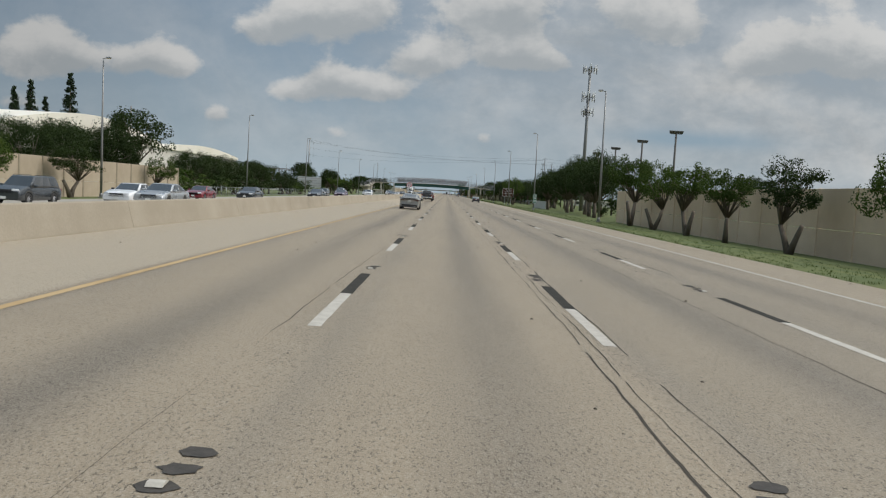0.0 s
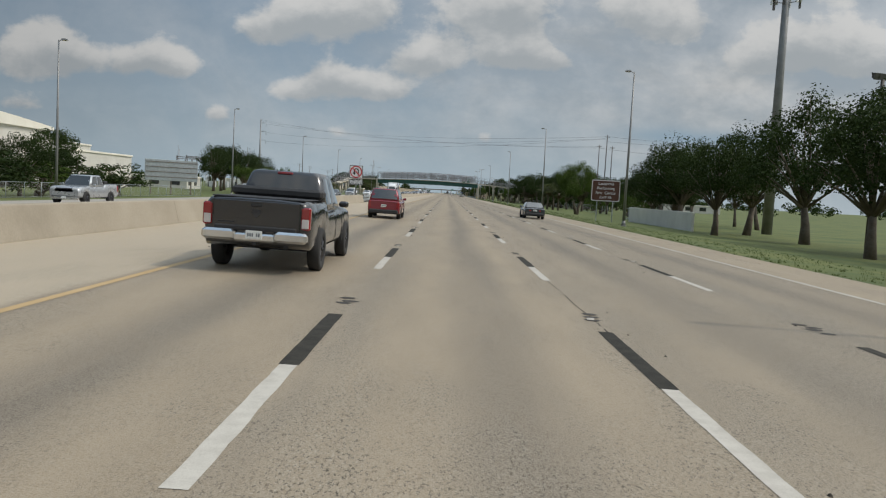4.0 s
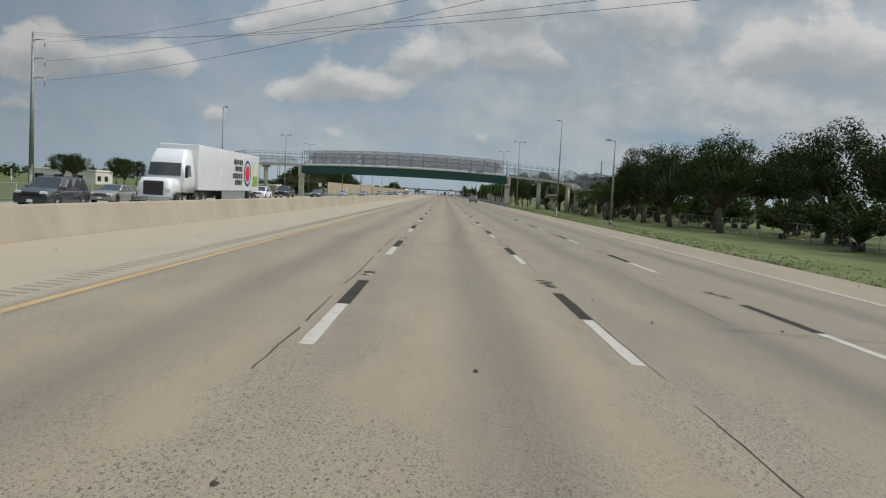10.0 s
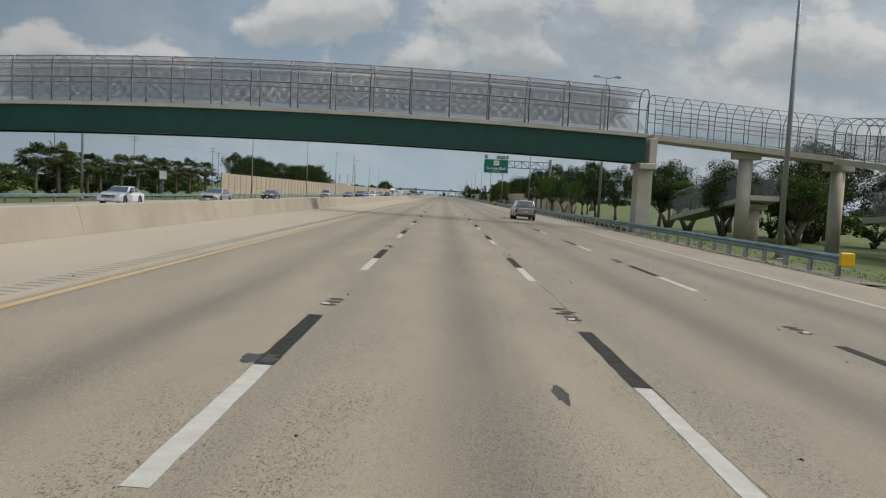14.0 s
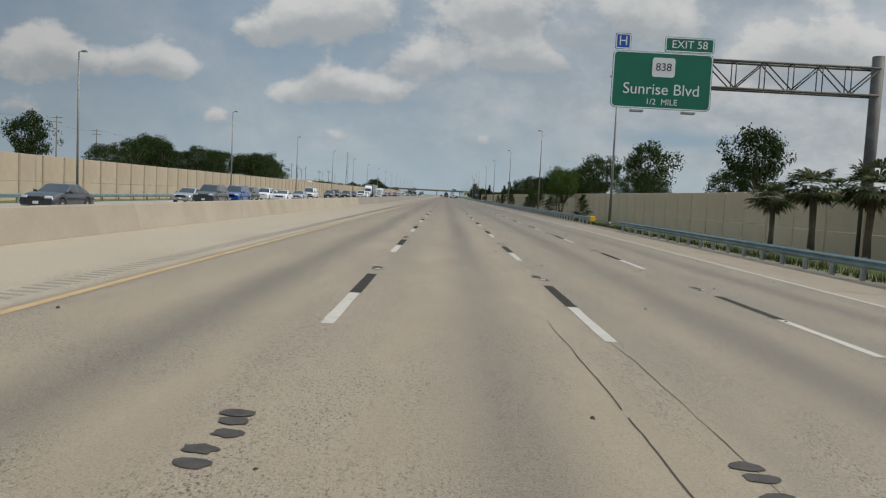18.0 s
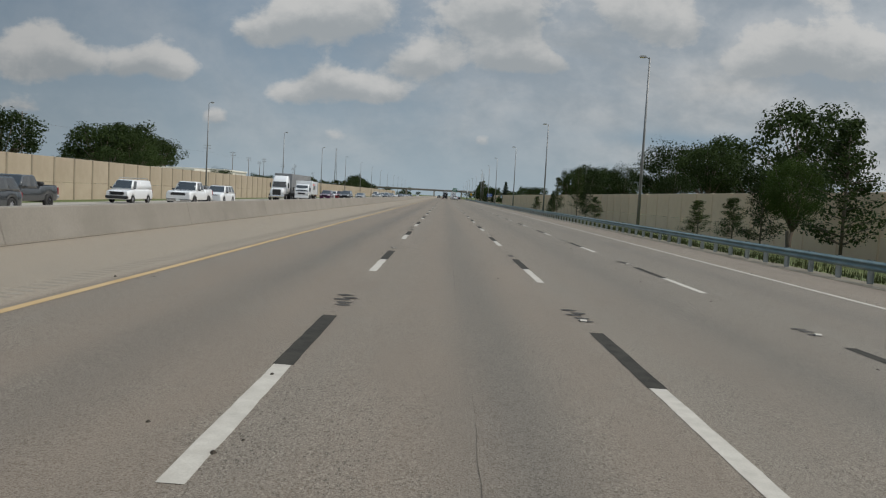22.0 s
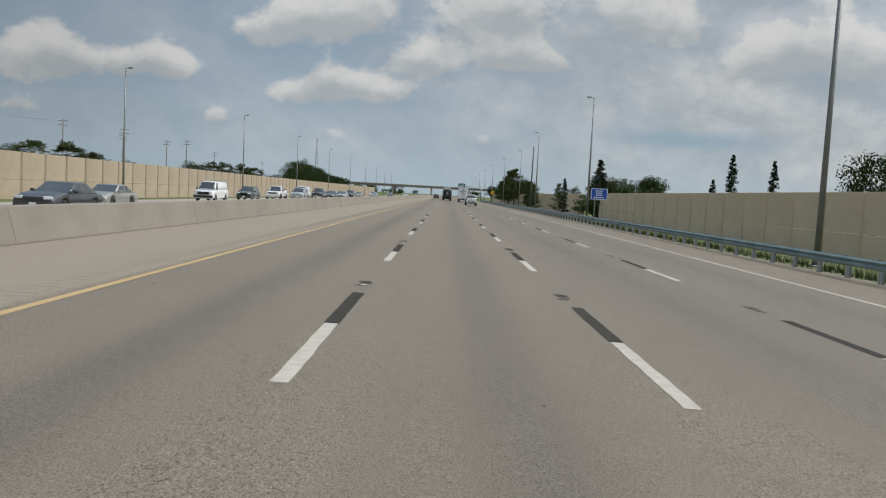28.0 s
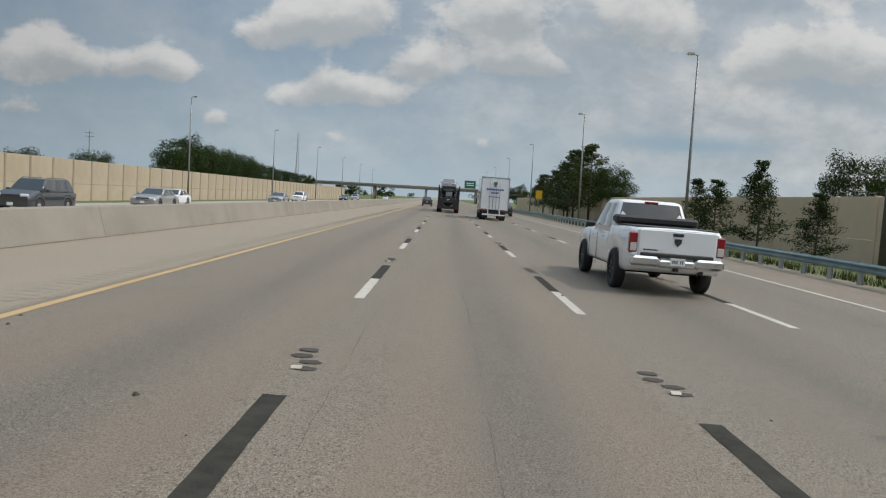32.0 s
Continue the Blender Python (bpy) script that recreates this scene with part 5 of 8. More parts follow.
# substation
M_PORCELAIN = surf("pale_grey_enamel", (0.40, 0.41, 0.41), (0.55, 0.56, 0.56), 1.0, 0.5, 0, 0.05, 20.0, 0.2)
ss = thing("substation", "steel substation with A-frame gantries, busbars and insulator posts", "substation", pose(-86, 450, -0.92))
def aframe(x, y):
    q = MB()
    for s in (-1, 1):
        q.tube([(x + s * 0.9, y, 0), (x + s * 0.15, y, 12.0)], [0.20, 0.14], 6)
    q.tube([(x - 0.5, y, 6), (x + 0.5, y, 6)], 0.1, 6)
    part("gantry_leg", q, M_DARKPOLE, ss)
for x, y in ((-2, -8), (3.5, -1.0), (-10, -14), (-18, -20), (-14, 4), (-26, -8)):
    aframe(x, y)
q = MB()
for a, b in (((3.5, -1.0), (-2, -8)), ((-2, -8), (-10, -14)), ((-10, -14), (-18, -20)), ((3.5, -1), (-14, 4)), ((-14, 4), (-26, -8))):
    q.tube([(a[0], a[1], 11.6), (b[0], b[1], 11.6)], 0.16, 6)
    q.tube([(a[0], a[1], 10.9), (b[0], b[1], 10.9)], 0.10, 6)
    for u in (0.2, 0.4, 0.6, 0.8):
        px, py = a[0] + (b[0] - a[0]) * u, a[1] + (b[1] - a[1]) * u
        q.tube([(px, py, 10.8), (px, py, 9.4)], 0.12, 6)
part("gantry_beam", q, M_DARKPOLE, ss)
rng = random.Random(8)
for i in range(46):
    x, y, h = rng.uniform(-30, 8), rng.uniform(-42, 26), rng.choice((3.2, 4.2, 5.2, 6.0))
    q = MB()
    q.tube([(x, y, 0), (x, y, h * 0.55)], 0.14, 6)
    for j in range(5):
        q.tube([(x, y, h * (0.55 + 0.09 * j)), (x, y, h * (0.60 + 0.09 * j))], [0.22, 0.16], 8)
    part("insulator_post", q, M_PORCELAIN, ss)
for i in range(7):
    x, y = rng.uniform(-28, 4), rng.uniform(-38, 20)
    q = MB()
    q.box(x - 1.2, x + 1.2, y - 0.9, y + 0.9, 0, rng.uniform(2.0, 3.2), 0.08)
    part("transformer", q, M_PORCELAIN, ss)
for i in range(6):
    x, y = rng.uniform(-28, 6), rng.uniform(-40, 22)
    q = MB()
    q.tube([(x, y, 0), (x, y, rng.uniform(11, 17))], [0.16, 0.08], 8)
    part("lightning_rod", q, M_POLE, ss)


def mesh_fence(name, pts, h, label, every=3.0, slats=False):
    f = thing(name, label, "fence", pose(0, 0, 0))
    for (xa, ya), (xb, yb) in zip(pts, pts[1:]):
        ln = math.hypot(xb - xa, yb - ya)
        n = max(1, round(ln / every))
        for i in range(n + 1):
            x, y = xa + (xb - xa) * i / n, ya + (yb - ya) * i / n
            q = MB()
            q.tube([(x, y, zroad(x) - 0.1), (x, y, zroad(x) + h)], 0.035, 6)
            part("fence_post", q, M_STEEL, f)
        q = MB()
        for hh in (0.1, h):
            q.tube([(xa, ya, zroad(xa) + hh), (xb, yb, zroad(xb) + hh)], 0.028, 5)
        part("fence_rail", q, M_STEEL, f)
        q = MB()
        k = int(ln / 0.22)
        for i in range(k):
            for sg in (1, -1):
                u0, u1 = i / k, min(1, max(0, (i + sg * h / 0.22) / k))
                a = (xa + (xb - xa) * u0, ya + (yb - ya) * u0)
                b = (xa + (xb - xa) * u1, ya + (yb - ya) * u1)
                za, zb = zroad(a[0]) + 0.08, zroad(b[0]) + h
                q.loft([[(a[0], a[1] - 0.006, za), (a[0], a[1] + 0.006, za)], [(b[0], b[1] - 0.006, zb), (b[0], b[1] + 0.006, zb)]], cap=False, closed=False, smooth=False)
        part("wire_mesh", q, M_MESH, f)
    return f


mesh_fence("chain_link_fence", ((31, 236), (31, 262), (33, 262)), 1.9, "grey chain-link fence under the trees")
mesh_fence("chain_link_fence", ((36, 300), (36, 460)), 1.8, "grey chain-link fence before the dark trees")
mesh_fence("chain_link_fence", ((-39, 330), (-39, 462)), 1.5, "low chain-link fence along the far verge")
mesh_fence("chain_link_fence", ((-40, 120), (-40, 250)), 1.5, "low chain-link fence along the far verge")
q = MB()
q.box(27.5, 27.8, 214, 244, -1.25, 1.0, 0.03)
tagged(part("low_wall", q, M_BLDG), "weathered grey low wall under the trees", "wall", kind="structure")

# overpass far ahead
ov = thing("overpass", "grey concrete road overpass across the motorway far ahead", "overpass", pose(0, 1400, 0))
q = MB()
q.box(-70, 60, 0, 14, 5.4, 6.5, 0.05)
part("deck", q, M_CONCGREY, ov)
q = MB()
q.box(-70, 60, -0.3, 0, 6.2, 7.0, 0.05)
part("parapet", q, M_CONCGREY, ov)
for x in (-36, -10.2, 15):
    for y in (2, 7, 12):
        q = MB()
        q.tube([(x, y, zroad(x) - 0.1), (x, y, 5.5)], 0.5, 12)
        part("column", q, M_CONC2, ov)
for s, x0 in ((-1, -70), (1, 60)):
    q = MB()
    q.loft([[(x0 + s * 90 * u, y, zz) for y, zz in ((-12 + 12 * u, -1.5), (0, 6.4 * (1 - u) - 1.4 * u), (14, 6.4 * (1 - u) - 1.4 * u), (26 - 12 * u, -1.5))] for u in (0, 0.33, 0.66, 1.0)], smooth=False)
    part("embankment", q, M_GRASS, ov)
# ---- trees ----
def leaf_cloud(mb, rng, c, r, n, size, flat=0.8):
    """n small folded leaves about a centre, denser towards the shell."""
    for _ in range(n):
        while True:
            p = Vector((rng.uniform(-1, 1), rng.uniform(-1, 1), rng.uniform(-1, 1)))
            if 0.02 < p.length < 1:
                break
        p = p.normalized() * (p.length ** 0.5)
        pos = Vector(c) + Vector((p.x * r, p.y * r, p.z * r * flat))
        out = (p + Vector((rng.uniform(-.6, .6), rng.uniform(-.6, .6), rng.uniform(-0.2, .9)))).normalized()
        a = out.cross(Vector((rng.uniform(-1, 1), rng.uniform(-1, 1), rng.uniform(-1, 1)))).normalized()
        b = out.cross(a)
        s = size * rng.uniform(0.6, 1.25)
        k = len(mb.v)
        mb.v += [tuple(pos - a * s * 0.5), tuple(pos + b * s * 0.34 + out * s * 0.1), tuple(pos + a * s * 0.5), tuple(pos - b * s * 0.34 + out * s * 0.1)]
        mb.f.append((k, k + 1, k + 2, k + 3))
        mb.s.append(False)


def broadleaf(name, label, seed, h, crown_r, crown_h, trunk_h, leaf_mat, clumps=46, leaves=74, leaf=0.34, trunks=1, openness=0.0, conical=0.0):
    """A broad tree: tapered trunk, limbs, crown of leaf clumps with an uneven outline."""
    rng = random.Random(seed)
    tree = thing(name, label, "tree")
    wood, crown = MB(), MB()
    r0 = 0.03 * h + 0.04
    forks = []
    for t in range(trunks):
        lean = Vector((rng.uniform(-.25, .25), rng.uniform(-.25, .25), 1)) * trunk_h
        if trunks > 1:
            a = 2 * math.pi * t / trunks
            lean = Vector((0.45 * math.cos(a), 0.45 * math.sin(a), 1)) * trunk_h
        mid = lean * 0.5 + Vector((rng.uniform(-.1, .1), rng.uniform(-.1, .1), 0))
        wood.tube([(0, 0, -0.1), mid, lean], [r0 * 1.2, r0 * 0.85, r0 * 0.65], 8)
        forks.append(lean)
    cz = h - crown_h / 2
    for i in range(clumps):
        while True:
            p = Vector((rng.uniform(-1, 1), rng.uniform(-1, 1), rng.uniform(-1, 1)))
            if p.length < 1:
                break
        p = p.normalized() * (0.45 + 0.55 * p.length ** 0.6)
        if p.z < -0.55 and not conical:
            p.z *= 0.6
        bump_ = 0.80 + 0.55 * noise.noise(Vector((p.x * 1.4 + seed, p.y * 1.4, p.z * 1.4)))
        c = Vector((p.x * crown_r * bump_, p.y * crown_r * bump_, cz + p.z * crown_h / 2 * bump_))
        taper = 1.0 - conical * (0.5 + 0.5 * p.z)
        c.x, c.y = c.x * taper, c.y * taper
        rr = crown_r * rng.uniform(0.13, 0.27) * (1 - 0.25 * openness)
        leaf_cloud(crown, rng, c, rr, leaves, leaf)
        if i % max(3, clumps // 22) == 0:
            f = forks[i % len(forks)]
            m = f.lerp(c, 0.5) + Vector((rng.uniform(-.3, .3), rng.uniform(-.3, .3), 0.25))
            wood.tube([f * 0.96, m, c], [r0 * 0.36, r0 * 0.2, r0 * 0.06], 5)
    # bring the crown to its stated height and spread
    zs = sorted(v[2] for v in crown.v)
    rs = sorted(math.hypot(v[0], v[1]) for v in crown.v)
    fz, fr = h / zs[int(len(zs) * 0.997)], crown_r / rs[int(len(rs) * 0.985)]
    for mb in (wood, crown):
        mb.v = [(v[0] * fr, v[1] * fr, v[2] * fz) for v in mb.v]
    part("trunk", wood, M_BARK, tree)
    part("crown", crown, leaf_mat, tree)
    return tree


def pine(name, label, seed, h, r, mat, droop=0.2, gaps=0.25, leaf=0.26, tuft=13, stem=0.05):
    """A slender upright tree: whorls of short boughs on one stem, thinning to a point."""
    rng = random.Random(seed)
    tree = thing(name, label, "tree")
    wood, crown = MB(), MB()
    wood.tube([(0, 0, -0.1), (0.05, 0, h * 0.5), (0, 0, h * 0.98)], [0.4 * stem * h, 0.24 * stem * h + 0.02, 0.02], 8)
    n = int(h * 2.6)
    for i in range(n):
        u = (i + 0.5) / n
        z = h * (0.12 + 0.88 * u)
        rad = r * (1 - u) ** 0.75 * rng.uniform(0.65, 1.1) + 0.12
        for k in range(5):
            if rng.random() < gaps:
                continue
            a = rng.uniform(0, 2 * math.pi)
            tip = Vector((rad * math.cos(a), rad * math.sin(a), z - droop * rad + rng.uniform(-.1, .25)))
            base = Vector((0, 0, z))
            wood.tube([base, tip], [0.03, 0.012], 4)
            for q in (0.45, 0.75, 1.0):
                leaf_cloud(crown, rng, base.lerp(tip, q), 0.20 + rad * 0.17, tuft, leaf, 0.7)
    part("trunk", wood, M_BARK, tree)
    part("crown", crown, mat, tree)
    return tree


def palm(name, label, seed, h, fronds=64):
    """A cabbage palm: rough trunk, round head of folded fans on stalks, a drooping dry skirt."""
    rng = random.Random(seed)
    tree = thing(name, label, "palm tree")
    wood, crown, skirt = MB(), MB(), MB()
    wood.tube([(0, 0, -0.1), (0.05, 0, h * 0.4), (0.02, 0.04, h * 0.8), (0.0, 0.05, h)], [0.20, 0.15, 0.17, 0.20], 9)

    def fan(mb, a, el, stalk, size, droop):
        out = Vector((math.cos(a) * math.cos(el), math.sin(a) * math.cos(el), math.sin(el)))
        side = Vector((-math.sin(a), math.cos(a), 0))
        hub = Vector((0, 0.05, h)) + out * stalk - Vector((0, 0, droop * stalk))
        up = side.cross(out)
        for k in range(11):
            b = radians(-78 + 156 * k / 10 + rng.uniform(-5, 5))
            way = out * math.cos(b) + side * math.sin(b)
            ln = size * rng.uniform(0.8, 1.1) * (1 - 0.25 * abs(math.sin(b)))
            wide = way.cross(up).normalized() * ln * 0.07
            mid = hub + way * ln * 0.6 - Vector((0, 0, 0.10 * ln)) + up * 0.03
            tip = hub + way * ln - Vector((0, 0, 0.42 * ln))
            mb.face([hub, mid + wide, tip, mid - wide])

    for i in range(fronds):
        fan(crown, rng.uniform(0, 6.283), math.asin(rng.uniform(-0.45, 0.98)), rng.uniform(0.5, 1.15), rng.uniform(0.75, 1.05), 0.15)
    for i in range(14):
        fan(skirt, rng.uniform(0, 6.283), rng.uniform(-1.3, -0.6), rng.uniform(0.4, 0.7), 0.6, 0.2)
    part("trunk", wood, M_BARK, tree)
    part("crown", crown, L_PALM, tree)
    part("dry_skirt", skirt, L_DRY, tree, "dry brown drooping fronds")
    return tree


L_DRY = leaf_material("dry_frond", (0.07, 0.055, 0.030), (0.16, 0.125, 0.07))
BIG = [broadleaf("oak_tree", "large dark green spreading oak tree", s, 10.0, 4.6, 7.7, 2.5, L_OAK, 160, 66, 0.22) for s in (11, 12, 13)]
FAR = [broadleaf("oak_tree", "large dark green spreading oak tree far from the road", s, 10.0, 4.6, 6.8, 3.2, L_OAK, 130, 40, 0.32) for s in (14, 15, 16)]
MID = [broadleaf("street_tree", "mid-size green leafy tree on the verge", s, 6.0, 2.5, 3.9, 1.9, L_LIGHT if s % 2 else L_OAK, 90, 64, 0.15, 2, 0.4) for s in (21, 22, 23)]
ROUND = [broadleaf("round_tree", "bright green rounded leafy tree on the verge", s, 9.0, 4.2, 7.0, 2.2, L_LIGHT, 190, 110, 0.16, 2, 0.0) for s in (71, 72)]
BUSH = [broadleaf("shrub", "dense dark green leafy shrub", s, 2.6, 1.5, 2.5, 0.4, L_OAK if s % 2 else L_LIGHT, 50, 40, 0.15, 3) for s in (31, 32)]
CONE = [pine("conifer", "slender dark conifer above the wall", s, 12.0, 1.7, L_PINE) for s in (41, 42)]
COLUMN = [pine("narrow_tree", "narrow young green tree with airy boughs", s, 6.0, 1.5, L_OAK if s % 2 else L_YOUNG, -0.35, 0.22, 0.135, 24, 0.025) for s in (51, 52)]
PALM = [palm("palm", "cabbage palm with drooping fronds", s, 3.9) for s in (61, 62, 63)]
KINDS = {"big": (BIG, 10.0), "far": (FAR, 10.0), "mid": (MID, 6.0), "bush": (BUSH, 2.6), "round": (ROUND, 9.0), "cone": (CONE, 12.0), "col": (COLUMN, 6.0), "palm": (PALM, 5.0)}
rng_t = random.Random(77)
used = set()


def plant(kind, x, y, ztop, wide=1.0):
    kind = "far" if kind == "big" and abs(x + 10) > 52 else kind
    models, h0 = KINDS[kind]
    i = rng_t.randrange(len(models))
    zg = zroad(x) - 0.05
    s = max(0.3, (ztop - zg) / h0)
    m = pose(x, y, zg, 0, 0, rng_t.uniform(0, 360)) @ Matrix.Diagonal((s * wide, s * wide, s, 1))
    if (kind, i) in used:
        sc = models[i].scale
        return copy_thing(models[i], m @ Matrix.Diagonal((1 / sc[0], 1 / sc[1], 1 / sc[2], 1)))
    used.add((kind, i))
    models[i].matrix_basis = m
    return models[i]


# verge trees before the first wall, and the park behind
for x, y, z in ((20.5, 46, 5.0), (20.3, 56, 4.5), (20.6, 66, 5.4), (20.4, 76, 6.1), (20.5, 86, 7.0), (20.5, 34, 5.2), (20.4, 24, 5.0)):
    plant("mid", x, y, z, 0.95)
for x, y, z in ((24, 125, 8.5), (30, 150, 11.6), (30, 166, 11.4), (32, 196, 12.0), (36, 257, 11.5), (30, 227, 10.6), (34, 183, 12.6), (28, 178, 10.0), (27, 205, 9.0), (33, 212, 11.0), (46, 164, 7.4), (50, 130, 7.0), (60, 150, 8.0), (26, 140, 9.0)):
    plant("big", x, y, z)
plant("round", 22.7, 263, 8.4, 1.0)
for x, y, z in ((40, 260, 11.2), (40, 290, 7.3), (34, 322, 7.4), (33, 340, 7.4), (36, 301, 6.6), (35, 258, 6.2), (41, 302, 7.0), (34, 240, 6.4), (45, 270, 7.5), (52, 290, 8), (30, 229, 6.0), (44, 236, 9.5), (46, 250, 8.0)):
    plant("big", x, y, z, 0.85)
for x, y, z in ((24, 312.5, 5.4), (25.6, 314.5, 5.0), (23.4, 316.5, 4.4), (26.4, 311, 4.2)):
    plant("palm", x, y, z, 1.1)
for i in range(26):
    plant("bush", rng_t.uniform(33, 50), 345 + 5.0 * i, rng_t.uniform(2.0, 3.6), 1.5)
for x, y, z in ((38, 274, 3.4), (37, 284, 3.0), (39, 294, 3.6), (36, 308, 3.2), (38, 318, 3.4), (27, 116, 4.3), (29, 111, 3.8), (25.5, 128, 2.0), (31, 134, 1.6), (40, 348, 5.0), (41, 342, 4.4), (37, 352, 3.6)):
    plant("bush", x, y, z)
for x, y in ((36, 370), (42, 385), (37, 392), (40, 408), (36, 420), (41, 432), (35, 444), (40, 456), (36, 466), (46, 376), (48, 398), (47, 420), (50, 440), (48, 462), (33, 410), (31, 424), (31, 438), (33, 452), (56, 360), (58, 390), (55, 345), (60, 420)):
    plant("big", x, y, rng_t.uniform(9.0, 11.2), 1.0)
for x, y, z in ((27.5, 446, 6.0), (26.0, 442, 5.2), (25.0, 455, 4.0), (34, 470, 8.0), (40, 480, 8.5), (42, 495, 8.0), (44, 510, 8.0)):
    plant("mid", x, y, z, 1.2)
# behind the footbridge, right
for x, y, z in ((26, 597, 8.7), (26, 560, 7.4), (27, 540, 7.0), (26, 575, 7.8), (36, 540, 7.8), (28, 612, 7.0), (34, 625, 7.0), (40, 600, 9.5), (25.5, 585, 7.0), (29, 524, 6.6), (26, 515, 5.4), (33, 556, 8.5)):
    plant("big", x, y, z, 0.85)
plant("round", 19.6, 583, 6.3, 0.95)
for x, y, z in ((20.2, 573, 5.4), (20.5, 565, 5.0)):
    plant("mid", x, y, z, 0.95)
for x, y, z in ((19.5, 614, 4.4), (19.8, 609, 4.3), (20.2, 604, 3.8), (19.4, 619, 3.6)):
    plant("palm", x, y, z, 1.1)
for x, y, z in ((19.5, 807, 5.3), (19.5, 814.4, 6.8), (19.5, 835, 5.9), (19.4, 839.5, 3.6)):
    plant("col", x, y, z, 0.75)
# behind the right noise wall
for x, y, z, wide in ((42.3, 736, 15.2, 0.92), (47.5, 692, 14.8, 0.72), (44, 795, 15.6, 0.98), (37, 830, 13.0, 0.95), (45, 826, 13.8, 1.1), (40, 818, 12.6, 0.95), (37, 904, 11.8, 1.0), (43, 917, 12.0, 1.0), (38, 867, 10.6, 0.9), (28.5, 874, 9.4, 0.8), (33, 882, 10.8, 1.0), (39, 890, 10.6, 1.0),
                      (34, 752, 7.6, 0.9), (30, 765, 6.6, 0.9), (50, 760, 9.5, 1.0), (33, 812, 7.2, 0.9), (46, 818, 9.0, 1.0), (30, 700, 6.2, 0.8), (36, 708, 7.0, 0.9), (54, 720, 9.5, 1.0), (48, 905, 9.0, 1.0), (60, 920, 9.0, 1.0), (45, 974, 8.6, 0.9)):
    plant("big", x, y, z, wide)
# small trees before that wall
for x, y, z in ((31, 512, 5.0), (30, 520, 5.4), (31, 529, 5.6), (30, 538, 5.4), (30.5, 548, 5.6), (33, 516, 5.6), (34, 530, 6.0)):
    plant("mid", x, y, z, 1.35)
for x, y, z in ((36, 520, 9.0), (42, 528, 9.5), (50, 505, 10.0), (56, 520, 10.0), (36, 503, 7.0), (60, 488, 9.0), (47, 488, 9.0), (66, 510, 10.0)):
    plant("big", x, y, z, 1.0)
for i in range(12):
    plant("bush", rng_t.uniform(36, 52), 474 + 5.0 * i, rng_t.uniform(2.2, 3.6), 1.6)
for x, y, z in ((19.5, 683, 2.8), (19.3, 717, 2.4), (19.5, 752.5, 2.6), (19.6, 760, 2.4), (19.5, 842, 2.3), (19.8, 866, 2.6), (19.4, 800, 2.6), (19.5, 1062, 3.1), (19.6, 1078, 4.2)):
    plant("col", x, y, z, 1.5)
plant("round", 19.6, 744, 5.1, 0.75)
plant("round", 19.6, 705, 7.6, 0.75)
for x, y, z in ((19.5, 709.5, 6.5), (19.5, 738, 6.5), (19.6, 748, 4.2), (19.5, 1027.9, 4.7), (19.5, 1069.7, 5.2), (19.8, 1083, 4.4)):
    plant("col", x, y, z, 1.15)
for x, y, z, wide in ((25, 1020.3, 8.8, 1.45), (24.6, 1015, 5.6, 1.5), (20, 1025.2, 5.6, 1.0), (106.6, 1181, 22.3, 0.9), (130.9, 1201, 22.0, 0.9), (75, 1110, 10, 1.1)):
    plant("cone", x, y, z, wide)
for x, y, z in ((24.5, 1012, 3.6), (25.0, 1022, 3.8), (28.5, 1016, 4.6), (29.5, 1025, 5.0)):
    plant("bush", x, y, z, 1.5)
for x, y, z in ((25.5, 1013, 4.4), (26.5, 1017, 5.0), (27, 1024, 3.8)):
    plant("col", x, y, z, 1.4)
for x, y, z in ((40, 1046, 7.6), (45, 1061, 8.0), (45, 1092, 8.4), (40, 1088, 8.4), (40, 1098, 8.6), (24, 1133, 8.1), (28, 1160, 8), (30, 1185, 9), (34, 1210, 9), (28, 1240, 9), (32, 1280, 9), (30, 1330, 9), (28, 1370, 9), (40, 957, 5.6), (36, 1110, 6)):
    plant("big", x, y, z, 0.9)
for x, y, z in ((21.5, 1138, 11.0), (20.5, 1146, 10.6), (21.0, 1155, 10.2), (22, 1165, 9), (21.5, 1176, 8.5), (21, 1188, 8)):
    plant("col", x, y, z, 1.5)
# left side: by the first wall and the arena
for x, y, z in ((-110, 201, 25), (-110, 222, 30), (-115, 218, 22.5), (-108, 190, 22)):
    plant("cone", x, y, z, 0.75)
for x, y, z in ((-50, 97.2, 8.4), (-66.6, 161, 15.6), (-48, 107.1, 8.9), (-55, 160, 7.6), (-55, 175, 8.0), (-66.5, 255, 8.9), (-69, 362, 12.6), (-60, 322, 10.6), (-62, 335, 10.0), (-48, 70, 7.5), (-47, 86, 7.6), (-52, 103, 8.7), (-54, 93, 8.2), (-55, 112, 9.2), (-48, 110, 7.2), (-52, 60, 8)):
    plant("big", x, y, z)
for x, y, z in ((-46, 137, 6.5), (-48, 159, 7.0), (-48, 192, 6.7), (-46, 148, 6.4), (-46, 164, 6.6), (-46, 197, 6.4), (-44, 176, 6.8), (-44, 205, 5.4), (-46, 184, 6.2), (-45, 214, 4.6), (-47, 170, 6.0)):
    plant("big", x, y, z, 1.1)
for x, y, z in ((-38.6, 78, 4.9), (-38.6, 103, 4.6), (-38.8, 64, 4.8), (-43.7, 350, 5.3), (-46, 322, 6.0), (-45, 334, 6.2), (-42, 283, 5.2), (-42, 313, 4.4), (-48, 363, 5.7)):
    plant("mid", x, y, z, 1.15)
